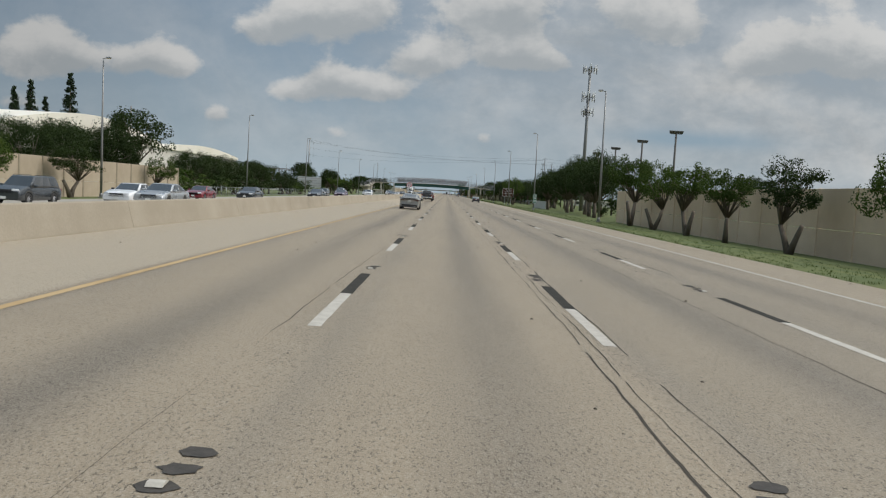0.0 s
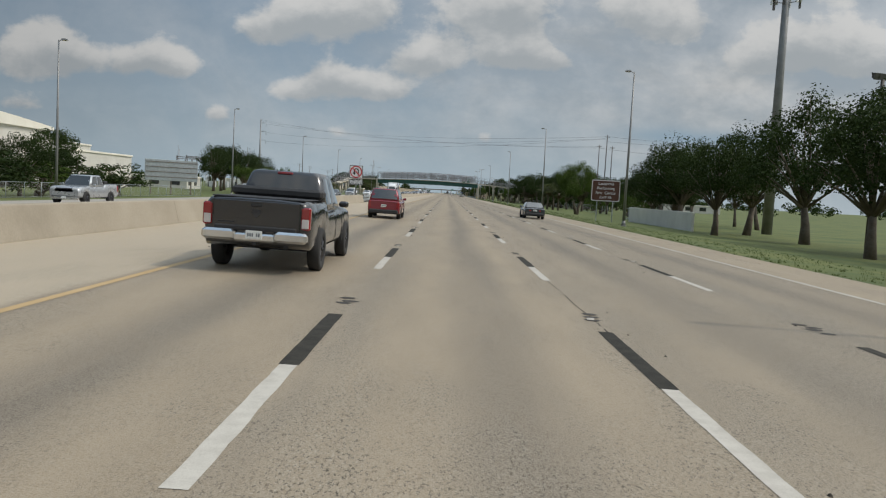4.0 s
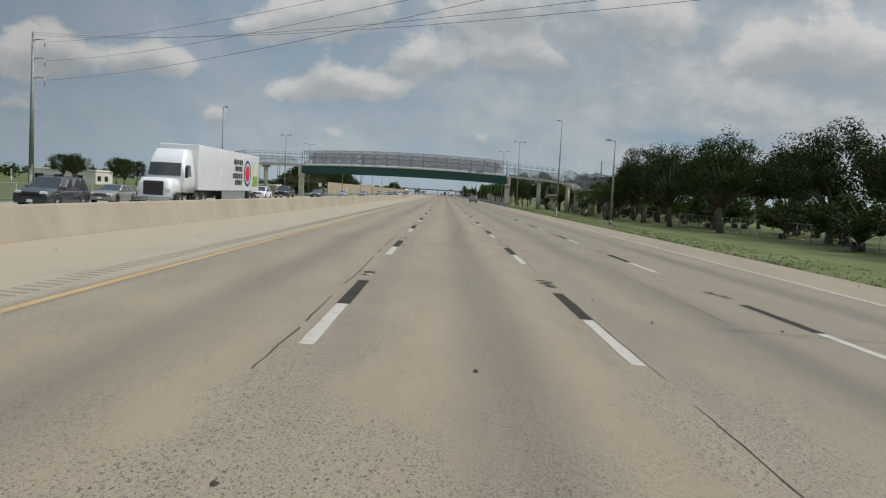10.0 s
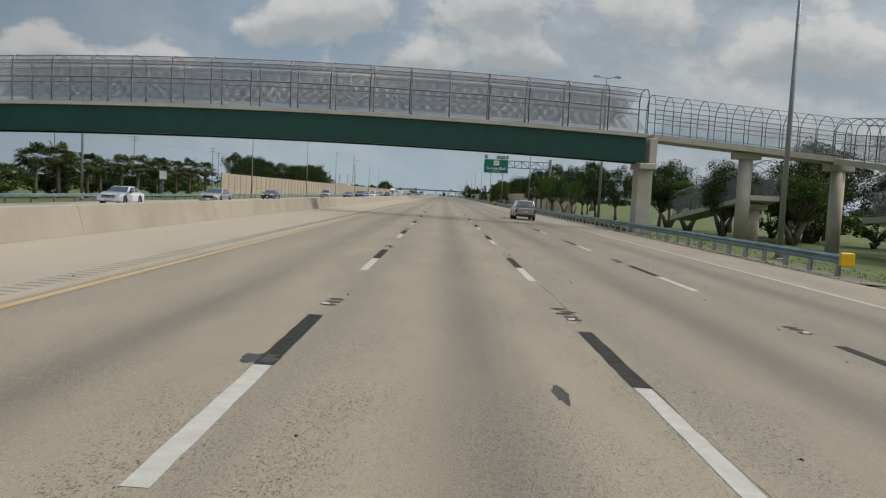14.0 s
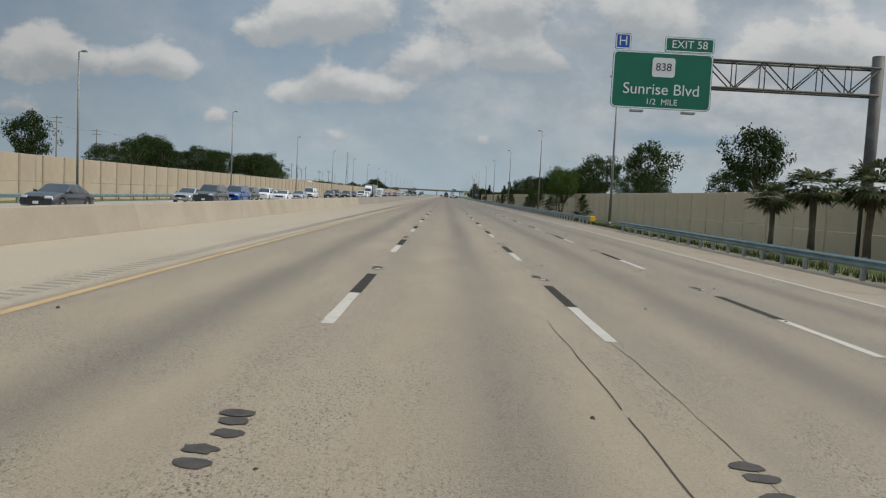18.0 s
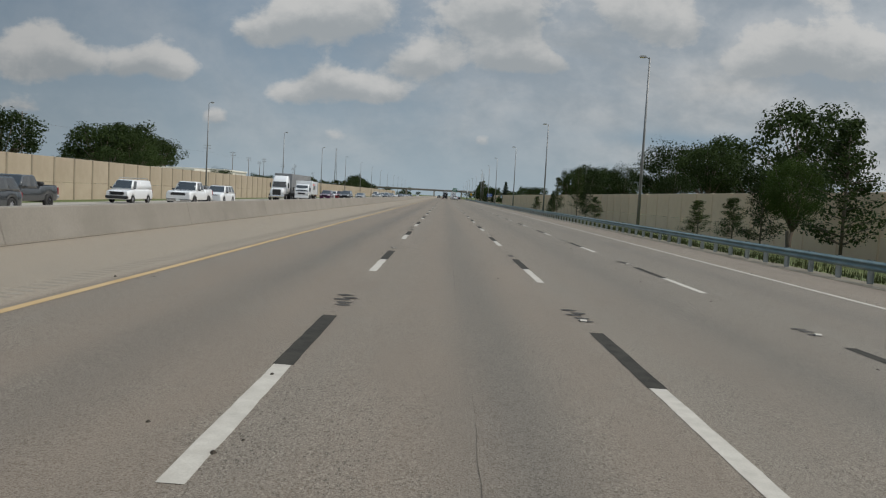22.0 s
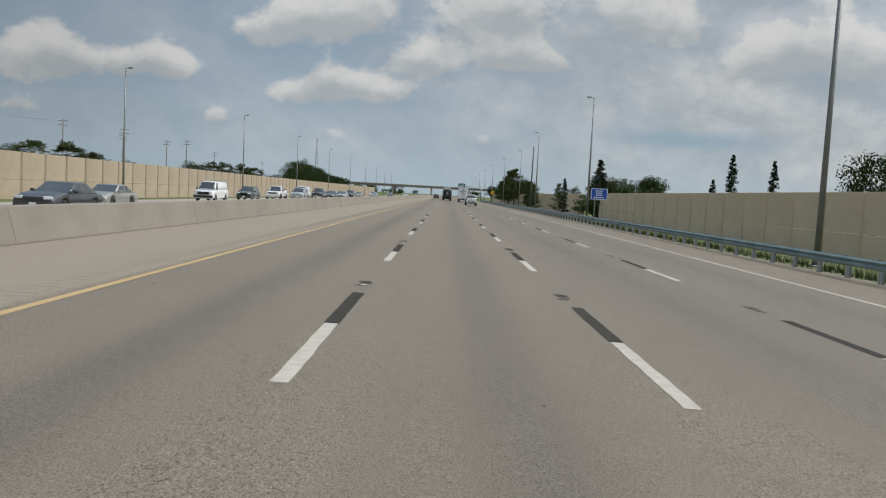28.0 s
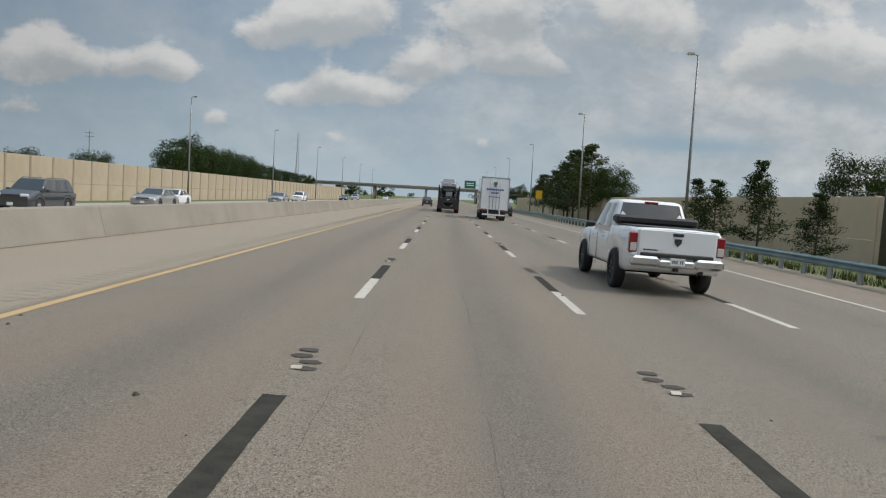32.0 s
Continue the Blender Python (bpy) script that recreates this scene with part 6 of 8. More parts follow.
for x, y, z in ((-46, 298, 8.8), (-48, 306, 8.4), (-50, 328, 9.2), (-60, 408, 6.6), (-60, 381, 6.8), (-95, 514, 7.0), (-110, 574, 7.8), (-110, 544, 6.8), (-100, 517, 6.8), (-110, 590, 7.5), (-70, 520, 6.0), (-64, 545, 6.5), (-57, 480, 6.6), (-62, 486, 6.0), (-66, 474, 5.5)):
    plant("big", x, y, z)
for x, y, z in ((-45, 312, 3.2), (-44, 328, 3.0), (-46, 342, 3.4)):
    plant("bush", x, y, z, 1.6)
for i in range(12):
    plant("bush", rng_t.uniform(-46, -43), 122 + 9.5 * i, rng_t.uniform(2.6, 3.8), 1.9)
# palms by the footbridge, left
for x, y, z in ((-44, 526, 4.9), (-44.5, 532, 5.3), (-44, 538, 4.8), (-44, 548, 5.0), (-44.6, 555, 5.3), (-44, 562, 5.4), (-44, 569, 5.2), (-44.4, 577, 5.6), (-43.6, 583, 5.6), (-46, 546, 4.4), (-46, 537, 4.6), (-46, 566, 4.9), (-52, 988, 5.9), (-52, 997, 6.0), (-52, 1005, 5.1), (-50, 1078, 6.2), (-50, 1090, 6.2), (-52, 1071, 6.4), (-53, 1064, 6.0), (-51, 1084, 5.6)):
    plant("palm", x, y, z, 1.15)
for i in range(14):
    plant("bush", rng_t.uniform(-52, -46.5), 524 + 5.0 * i, rng_t.uniform(2.2, 3.6), 1.7)
# tops above the left noise wall
for x, y, z, wide in ((-71, 702, 12.2, 0.75), (-84, 790, 13.6, 0.9), (-80, 766, 11.6, 1.0), (-78, 812, 13.0, 1.05), (-76, 832, 12.4, 1.1), (-78, 905, 12.6, 1.0), (-90, 804, 15.4, 0.95), (-96, 816, 15.0, 0.9), (-79, 783, 12.6, 0.9), (-87, 797, 14.2, 0.9), (-100, 824, 13.6, 0.9), (-92, 834, 12.0, 1.0), (-64, 715, 8.0, 1.0), (-68, 795, 11.4, 0.8), (-70, 872, 12.0, 0.85), (-75, 880, 14.8, 1.15), (-80, 888, 14.6, 1.2), (-78, 872, 13.6, 1.2), (-76, 898, 13.0, 1.2),
                      (-55, 650, 6.6, 0.9), (-60, 668, 6.6, 0.9), (-66, 850, 7.6, 1.1), (-64, 862, 8.2, 1.0), (-100, 905, 9.5, 1.1)):
    plant("big", x, y, z, wide)
for x, y, z in ((-50, 869, 5.2), (-60, 943, 5.6), (-60, 955, 5.4), (-60, 966, 5.5), (-60, 980, 5.3), (-60, 996, 5.4), (-58, 1068, 6.2), (-50, 1110, 4.8), (-50, 1128, 5.6), (-62, 1020, 5.2), (-62, 1040, 5.0)):
    plant("big", x, y, z, 1.3)
for x, y, z in ((-58, 1189, 12.2), (-59, 1200, 11.6), (-60, 1212, 11.2), (-60, 1226, 11.4), (-61, 1240, 11.6), (-62, 1254, 11.0), (-62, 1268, 10.2), (-64, 1290, 9.5), (-64, 1315, 9), (-66, 1345, 9), (-66, 1380, 9), (-57, 1180, 9.0)):
    plant("big", x, y, z, 1.15)

# any model not yet planted stands in the far park
for kind, (models, h0) in KINDS.items():
    for i, ob in enumerate(models):
        if (kind, i) not in used:
            used.add((kind, i))
            ob.matrix_basis = pose(-128 - 9 * i, 395 + 14 * len(used), zroad(-128) - 0.05)

# far belts of trees that close the view
belt = MB()
rng_b = random.Random(5)
for side in (-1, 1):
    for i in range(210):
        y = rng_b.uniform(-40, 1800)
        x = side * rng_b.uniform(125 if side > 0 else 160, 320)
        h = rng_b.uniform(5, 9)
        for k in range(7):
            leaf_cloud(belt, rng_b, (x + rng_b.uniform(-4, 4), y + rng_b.uniform(-4, 4), -1 + h * rng_b.uniform(0.3, 0.85)), rng_b.uniform(1.6, 2.8), 26, 1.3)
for i in range(160):
    x, y = rng_b.uniform(-420, 420), rng_b.uniform(1500, 2300)
    if abs(x + 10) < 32:
        continue
    h = rng_b.uniform(6, 11)
    for k in range(7):
        leaf_cloud(belt, rng_b, (x + rng_b.uniform(-5, 5), y, -1 + h * rng_b.uniform(0.25, 0.85)), rng_b.uniform(2.0, 3.2), 26, 1.7)
tagged(part("far_trees", belt, L_OAK), "far belt of dark green trees along the horizon", "trees", kind="stuff")
# ---- vehicles: each stands with its nose to +y, its origin on the ground under its middle ----
M_TYRE = surf("tyre_rubber", (0.018, 0.018, 0.018), (0.032, 0.031, 0.030), 4.0, 0.85, 0, 0.2, 40.0)
M_RIM = surf("alloy_rim", (0.30, 0.30, 0.31), (0.42, 0.42, 0.43), 5.0, 0.3, 0.9, 0.0, 30.0)
M_RIMD = surf("dark_alloy_rim", (0.05, 0.05, 0.055), (0.09, 0.09, 0.095), 5.0, 0.35, 0.8, 0.0, 30.0)
M_CHROME = surf("chrome_trim", (0.62, 0.63, 0.64), (0.72, 0.73, 0.74), 3.0, 0.18, 1.0, 0.0, 30.0)
M_TRIM = surf("black_plastic_trim", (0.016, 0.016, 0.017), (0.03, 0.03, 0.031), 4.0, 0.6, 0, 0.05, 50.0)
M_TAIL = paint("red_lamp_lens", (0.24, 0.010, 0.014), 0.12)
M_TAILW = paint("clear_lamp_lens", (0.55, 0.50, 0.48), 0.1)
M_HEAD = paint("headlamp_lens", (0.62, 0.64, 0.66), 0.08)
M_GLASS = glass_material("tinted_car_glass", (0.014, 0.017, 0.019))
M_PLATE = surf("number_plate", (0.66, 0.67, 0.64), (0.76, 0.77, 0.74), 6.0, 0.4, 0, 0.0, 30.0)
M_GLYPH = surf("plate_bars", (0.08, 0.10, 0.12), (0.14, 0.16, 0.18), 6.0, 0.5, 0, 0.0, 30.0)
COATS = {
    "white": paint("white_car_paint", (0.74, 0.75, 0.76), 0.25), "black": paint("black_car_paint", (0.014, 0.014, 0.016), 0.2),
    "grey": paint("grey_car_paint", (0.31, 0.31, 0.295), 0.30, 0.45), "silver": paint("silver_car_paint", (0.44, 0.45, 0.46), 0.28, 0.6),
    "red": paint("dark_red_car_paint", (0.20, 0.018, 0.03), 0.22, 0.2), "blue": paint("blue_car_paint", (0.02, 0.075, 0.30), 0.22, 0.3),
    "dark": paint("dark_grey_car_paint", (0.045, 0.05, 0.055), 0.22, 0.4), "green": paint("dark_green_car_paint", (0.03, 0.055, 0.045), 0.25, 0.3),
    "beige": paint("beige_car_paint", (0.40, 0.36, 0.29), 0.28, 0.4), "purple": paint("plum_car_paint", (0.095, 0.03, 0.075), 0.24, 0.3)}


FULL = True    # door seams, handles and plate bars; off for the cars seen far off


def lerp_table(table, y):
    for (a, za), (b, zb) in zip(table, table[1:]):
        if y <= b:
            return za + (zb - za) * max(0.0, (y - a)) / (b - a) if b > a else zb
    return table[-1][1]


def body_shell(ln, wd, top, bottom, axles, arch, end_taper=0.10, n=64):
    """The lower body, lofted along its length, with wheel arches cut into its sill."""
    mb, loops = MB(), []
    ys = sorted(set([-ln / 2 + ln * i / n for i in range(n + 1)] + [a + s * (arch + e) for a in axles for s in (-1, 1) for e in (-0.004, 0.004)]))
    for y in ys:
        d = min(1.0, (ln / 2 - abs(y)) / 0.45)
        w = wd / 2 * (1 - end_taper * (1 - math.sqrt(max(0.0, 1 - (1 - d) ** 2))))
        zt = lerp_table(top, y) - 0.05 * (1 - min(1.0, d * 2.2)) ** 2
        zb = bottom + 0.10 * (1 - min(1.0, d * 1.6))
        for a in axles:
            if abs(y - a) < arch:
                zb = max(zb, 0.36 + math.sqrt(arch * arch - (y - a) ** 2) * 0.98)
        zb = min(zb, zt - 0.10)
        h = zt - zb
        half = [(0.955, zb), (0.985, zb + 0.10 * h), (1.0, zb + 0.45 * h), (0.985, zb + 0.72 * h), (0.955, zb + 0.90 * h), (0.90, zt - 0.012), (0.80, zt), (0.4, zt + 0.018)]
        loops.append([(w * u, y, z) for u, z in half] + [(-w * u, y, z) for u, z in reversed(half)])
    mb.loft([list(reversed(lp)) for lp in loops], smooth=True)
    return mb


def rounded(wx, y0, y1, z, r=0.16, k=4):
    pts = []
    for cx, cy, a0 in ((wx - r, y1 - r, 0), (-wx + r, y1 - r, 90), (-wx + r, y0 + r, 180), (wx - r, y0 + r, 270)):
        for i in range(k + 1):
            a = radians(a0 + 90 * i / k)
            pts.append((cx + r * math.cos(a), cy + r * math.sin(a), z))
    return pts


def quad_patch(mb, a, b, c, d, push, n=4):
    """A gently bulged pane between four corners, pushed out along its normal."""
    a, b, c, d = (Vector(p) for p in (a, b, c, d))
    nrm = (b - a).cross(d - a).normalized()
    grid = []
    for i in range(n + 1):
        row = []
        for j in range(n + 1):
            u, v = i / n, j / n
            p = a * (1 - u) * (1 - v) + b * u * (1 - v) + c * u * v + d * (1 - u) * v
            row.append(p + nrm * (push + 0.015 * (1 - (2 * u - 1) ** 2)))
        grid.append(row)
    mb.loft(grid, cap=False, closed=False)
    mb.f[-n * n:] = [tuple(reversed(q)) for q in mb.f[-n * n:]]


def wheel_meshes(r, wd, rim_mat, spokes=10):
    t = MB()
    prof = [(0.60, -0.5), (0.93, -0.5), (1.0, -0.38), (1.0, 0.38), (0.93, 0.5), (0.60, 0.5), (0.58, 0.1), (0.58, -0.1)]
    k = 28
    t.loft([[(wd * px, r * pr * math.cos(2 * math.pi * j / k), r * pr * math.sin(2 * math.pi * j / k)) for pr, px in prof] for j in range(k + 1)], cap=False, smooth=True)
    rm = MB()
    rm.tube([(-wd * 0.30, 0, 0), (wd * 0.34, 0, 0)], r * 0.2, 14)
    rm.tube([(-wd * 0.1, 0, 0), (-wd * 0.06, 0, 0)], r * 0.59, 28, False)
    for j in range(spokes):
        a = 2 * math.pi * j / spokes
        rm.tube([(wd * 0.32, r * 0.12 * math.cos(a), r * 0.12 * math.sin(a)), (wd * 0.36, r * 0.58 * math.cos(a), r * 0.58 * math.sin(a))], [r * 0.07, r * 0.05], 5, False)
    return t.mesh("tyre", M_TYRE), rm.mesh("rim", rim_mat)


def add_wheels(car, axles, track, r, wd, rim_mat, dual=False):
    tm, rm = wheel_meshes(r, wd, rim_mat)
    for y in axles:
        for s in (1, -1):
            for k in range(2 if dual else 1):
                wh = new("wheel", tm)
                wh.parent = car
                wh.matrix_basis = pose(s * (track / 2 - k * wd * 1.1), y, r, 0, 0, 0 if s > 0 else 180)
                if k == 0:
                    piece("rim", rm, wh, Matrix.Identity(4))


def car_kit(name, label, category, coat, ln, wd, ht, belt, hood, axles, wheel, gh, arch=0.40, bottom=0.24, top=None, rim=None, kind="sedan", track=None, group=""):
    """A car: shell, cabin, glass, lamps, wheels. gh = (rear base y, front base y, rear roof y, front roof y)."""
    car = thing(name, label, category, group=group)
    body_mat = COATS[coat]
    rb, fb, rr, fr = gh
    top = top or [(-ln / 2, belt - 0.02), (rb, belt), (fb, belt), (fb + 0.3, hood + 0.05), (ln / 2 - 0.5, hood - 0.06), (ln / 2, hood - 0.22)]
    part("body", body_shell(ln, wd, top, bottom, axles, arch), body_mat, car)
    wb, wr = wd * 0.46, wd * 0.36
    z0, z1 = belt - 0.03, ht
    cab = MB()
    loops = []
    for s, ins in ((0.0, 0), (0.5, -0.012), (0.88, 0.0), (0.97, 0.03), (1.0, 0.11)):
        y0, y1 = rb + (rr - rb) * s, fb + (fr - fb) * s
        loops.append(rounded(wb + (wr - wb) * s - ins, y0 + ins, y1 - ins, z0 + (z1 - z0) * s, 0.14))
    cab.loft(loops)
    part("cabin", cab, body_mat, car)

    def on(u, s, side):
        """A point of the cabin: u along its side from rear to front, s up it."""
        y0, y1 = rb + (rr - rb) * s, fb + (fr - fb) * s
        return Vector((side * (wb + (wr - wb) * s), y0 + (y1 - y0) * u, z0 + (z1 - z0) * s))

    g = MB()
    a, b, c, d = on(1, 0.10, 1), on(1, 0.10, -1), on(1, 0.90, -1), on(1, 0.90, 1)
    quad_patch(g, a * 1, b, c, d, 0.006)
    for i in range(len(g.v)):
        g.v[i] = (g.v[i][0] * 0.90, g.v[i][1], g.v[i][2])
    part("windscreen", g, M_GLASS, car)
    if kind != "van":
        g = MB()
        quad_patch(g, on(0, 0.16, -1), on(0, 0.16, 1), on(0, 0.90, 1), on(0, 0.90, -1), 0.006)
        for i in range(len(g.v)):
            g.v[i] = (g.v[i][0] * 0.88, g.v[i][1], g.v[i][2])
        part("rear_window", g, M_GLASS, car)
    panes = {"sedan": ((0.10, 0.46), (0.49, 0.92)), "suv": ((0.04, 0.27), (0.30, 0.58), (0.61, 0.93)), "pickup": ((0.10, 0.46), (0.50, 0.92)), "van": ((0.80, 0.95),)}[kind]
    for side in (1, -1):
        for u0, u1 in panes:
            g = MB()
            q = [on(u0, 0.16, side), on(u1, 0.16, side), on(u1, 0.86, side), on(u0, 0.86, side)]
            if side < 0:
                q = [q[1], q[0], q[3], q[2]]
            quad_patch(g, *q, 0.010)
            part("side_window", g, M_GLASS, car)
        m = MB()
        m.box(-0.02, 0.20, -0.07, 0.07, 0, 0.14, 0.04)
        mir = part("wing_mirror", m, body_mat if coat != "white" else M_TRIM, car)
        mir.matrix_basis = pose(side * (wd / 2 - 0.04), fb - 0.35, belt + 0.02, 0, 0, 0 if side > 0 else 180)
        h = MB()
        h.box(-0.012, 0.02, -0.10, 0.10, -0.015, 0.015, 0.01)
        for yy in ((rb * 0.5 + fb * 0.5 - 0.55), (rb * 0.5 + fb * 0.5 + 0.45)):
            if kind != "van" and FULL:
                part("door_handle", h, body_mat, car).matrix_basis = pose(side * (wd / 2 - 0.012), yy, belt - 0.14, 0, 0, 0 if side > 0 else 180)
        for yy in ((rb + fb) / 2 + 0.02, fb - 0.10) if FULL else ():
            sm = MB()
            sm.box(-0.004, 0.004, -0.006, 0.006, 0.36, belt - 0.08)
            part("door_gap", sm, M_BLK, car).matrix_basis = pose(side * (wd / 2 - 0.001), yy, 0)
    # lamps, bumpers, grille, plates
    e = ln / 2
    ht_r = lerp_table(top, -e + 0.1)
    for side in (1, -1):
        q = MB()
        q.box(-0.19, 0.19, -0.06, 0.04, -0.075, 0.075, 0.03)
        part("headlight", q, M_HEAD, car, "clear glass headlight").matrix_basis = pose(side * (wd / 2 - 0.30), e - 0.06, hood - 0.20, 0, 0, -side * 14)
        q = MB()
        if kind == "pickup":
            q.box(-0.09, 0.09, -0.05, 0.08, -0.21, 0.21, 0.025)
            part("tail_light", q, M_TAIL, car, "red tail light").matrix_basis = pose(side * (wd / 2 - 0.115), -e + 0.035, ht_r - 0.32)
            q = MB()
            q.box(-0.065, 0.065, -0.012, 0.01, -0.085, 0.085, 0.01)
            part("reversing_lamp", q, M_TAILW, car, "clear lamp lens").matrix_basis = pose(side * (wd / 2 - 0.115), -e - 0.018, ht_r - 0.41)
        elif kind in ("suv", "van"):
            q.box(-0.09, 0.09, -0.04, 0.10, -0.20, 0.20, 0.03)
            part("tail_light", q, M_TAIL, car, "red tail light").matrix_basis = pose(side * (wd / 2 - 0.16), -e + 0.03, ht_r - 0.24)
        else:
            q.box(-0.27, 0.20, -0.03, 0.12, -0.065, 0.075, 0.03)
            part("tail_light", q, M_TAIL, car, "red tail light").matrix_basis = pose(side * (wd / 2 - 0.32), -e + 0.05, ht_r - 0.20, 0, 0, side * 12) @ Matrix.Diagonal((side, 1, 1, 1))
    q = MB()
    q.box(-wd * 0.30, wd * 0.30, -0.05, 0.03, -0.13, 0.13, 0.03)
    part("grille", q, M_TRIM, car).matrix_basis = pose(0, e - 0.03, hood - 0.30)
    q = MB()
    q.box(-wd * 0.46, wd * 0.46, -0.12, 0.05, -0.10, 0.10, 0.05)
    part("front_bumper", q, body_mat if kind != "pickup" else M_CHROME, car).matrix_basis = pose(0, e - 0.06, 0.42)
    if kind == "pickup":
        q = MB()
        q.box(-wd * 0.475, -wd * 0.17, -0.10, 0.10, -0.10, 0.10, 0.045)
        q.box(wd * 0.17, wd * 0.475, -0.10, 0.10, -0.10, 0.10, 0.045)
        q.box(-wd * 0.19, wd * 0.19, -0.08, 0.10, -0.11, 0.04, 0.03)
        part("rear_bumper", q, M_CHROME, car, "chrome rear bumper").matrix_basis = pose(0, -e - 0.06, 0.70)
        q = MB()
        q.box(-wd * 0.37, wd * 0.37, -0.05, 0.08, -0.045, 0.045, 0.02)
        part("bumper_step", q, M_TRIM, car).matrix_basis = pose(0, -e - 0.04, 0.83)
    else:
        q = MB()
        q.box(-wd * 0.44, wd * 0.44, -0.05, 0.14, -0.13, 0.11, 0.05)
        part("rear_bumper", q, M_TRIM if kind != "van" else M_TRIM, car).matrix_basis = pose(0, -e + 0.0, 0.42)
    for side, zz in ((-1, 0.74 if kind != "pickup" else 0.72), (1, 0.45)):
        q = MB()
        q.box(-0.15, 0.15, -0.008, 0.008, -0.075, 0.075, 0.004)
        pl = part("number_plate", q, M_PLATE, car)
        pl.matrix_basis = pose(0, side * (e + (0.02 if side > 0 else (0.155 if kind == "pickup" else 0.012))), zz, 0, 0, 0 if side < 0 else 180)
        if not FULL:
            continue
        q = MB()
        for i in range(6):
            if i != 3:
                q.box(-0.115 + 0.04 * i, -0.09 + 0.04 * i, -0.012, -0.009, -0.035, 0.03)
        part("plate_bars", q, M_GLYPH, pl)
    add_wheels(car, axles, track or wd - 0.24, wheel, 0.24, rim or M_RIM)
    return car


def sedan(coat, label, name="sedan"):
    return car_kit(name, label, "car", coat, 4.72, 1.84, 1.43, 0.93, 0.93, (-1.38, 1.40), 0.335, (-1.95, 0.95, -0.95, 0.05), rim=M_RIMD if coat == "grey" else None)


def fastback(label):
    """The low grey sedan: bowed rear, sloping rear window, lamps that wrap the corner."""
    ln, wd, axles, arch = 4.97, 1.86, (-1.39, 1.47), 0.385
    e = ln / 2
    car = thing("sedan", label, "car")
    coat = COATS["grey"]
    top = [(-e, 0.985), (-e + 0.10, 1.04), (-2.0, 1.055), (-1.3, 1.02), (0.0, 0.985), (1.30, 0.985), (1.6, 0.94), (2.1, 0.84), (e, 0.66)]
    mb, loops = MB(), []
    n = 76
    ys = sorted(set([-e + ln * i / n for i in range(n + 1)] + [a + s * (arch + d) for a in axles for s in (-1, 1) for d in (-0.004, 0.004)]))

    def plan(y):
        d = min(1.0, (e - abs(y)) / 0.75)
        return wd / 2 * (1 - 0.115 * (1 - math.sqrt(max(0.0, 1 - (1 - d) ** 2.2))))

    def bow(y, x):
        d = max(0.0, 1 - (e - abs(y)) / 0.9)
        return y - math.copysign(0.22 * d * (x / (wd / 2)) ** 2, y)

    for y in ys:
        d = min(1.0, (e - abs(y)) / 0.45)
        w, zt = plan(y), lerp_table(top, y)
        zb = 0.20 + (0.14 * (1 - d) if y < 0 else 0.06 * (1 - d))
        for a in axles:
            if abs(y - a) < arch:
                zb = max(zb, 0.34 + math.sqrt(arch * arch - (y - a) ** 2))
        h = zt - zb
        rear = max(0.0, 1 - abs(y + e) / 0.25)
        half = [(0.93 - 0.05 * rear, zb), (0.965, zb + 0.07 * h), (0.975, zb + 0.22 * h), (0.99, zb + 0.42 * h), (1.0, zb + 0.58 * h), (0.992, zb + 0.70 * h), (0.965, zb + 0.84 * h), (0.925, zb + 0.95 * h), (0.86, zt), (0.60, zt + 0.012), (0.25, zt + 0.02)]
        loop = [(w * u, bow(y, w * u), z) for u, z in half] + [(-w * u, bow(y, w * u), z) for u, z in reversed(half)]
        loops.append(list(reversed(loop)))
    mb.loft(loops, cap=False, smooth=True)
    for lp, flip in ((loops[0], False), (loops[-1], True)):
        k = len(lp)
        for i in range(k // 2 - 1):
            q = [lp[i], lp[i + 1], lp[k - 2 - i], lp[k - 1 - i]]
            mb.face(q if flip else list(reversed(q)), False)
    part("body", mb, coat, car)
    # cabin: ridge height, half width at the belt and at the roof along the length
    ridge = [(-1.98, 1.05), (-1.80, 1.115), (-1.40, 1.235), (-1.00, 1.345), (-0.70, 1.405), (-0.35, 1.437), (0.0, 1.445), (0.35, 1.42), (0.62, 1.36), (1.0, 1.20), (1.42, 0.985)]
    base_w = [(-1.98, 0.60), (-1.6, 0.74), (-1.1, 0.825), (-0.4, 0.85), (0.6, 0.85), (1.1, 0.80), (1.42, 0.70)]
    roof_w = [(-1.98, 0.52), (-1.5, 0.565), (-0.8, 0.575), (0.0, 0.60), (0.5, 0.60), (1.42, 0.66)]
    sect = ((0.0, 0.0), (0.25, 0.10), (0.55, 0.34), (0.80, 0.66), (0.92, 0.90), (0.985, 1.15))

    def skin(y, s, side, out=0.0):
        """A point of the cabin's side at a share s of its height."""
        zr, wb, wr = lerp_table(ridge, y), lerp_table(base_w, y), lerp_table(roof_w, y)
        zb = lerp_table(top, y) - 0.03
        for (s0, u0), (s1, u1) in zip(sect, sect[1:]):
            if s <= s1:
                u = u0 + (u1 - u0) * (s - s0) / (s1 - s0)
                break
        return Vector((side * (wb + (wr - wb) * u + out), y, zb + (zr - zb) * s + out * 0.45))

    def over(y, x, out=0.0):
        zr, wr = lerp_table(ridge, y), lerp_table(roof_w, y)
        return Vector((x, y, zr + 0.012 * (1 - (x / wr) ** 2) + out - 0.015 * (abs(x) / wr) ** 4))

    cab, rings = MB(), []
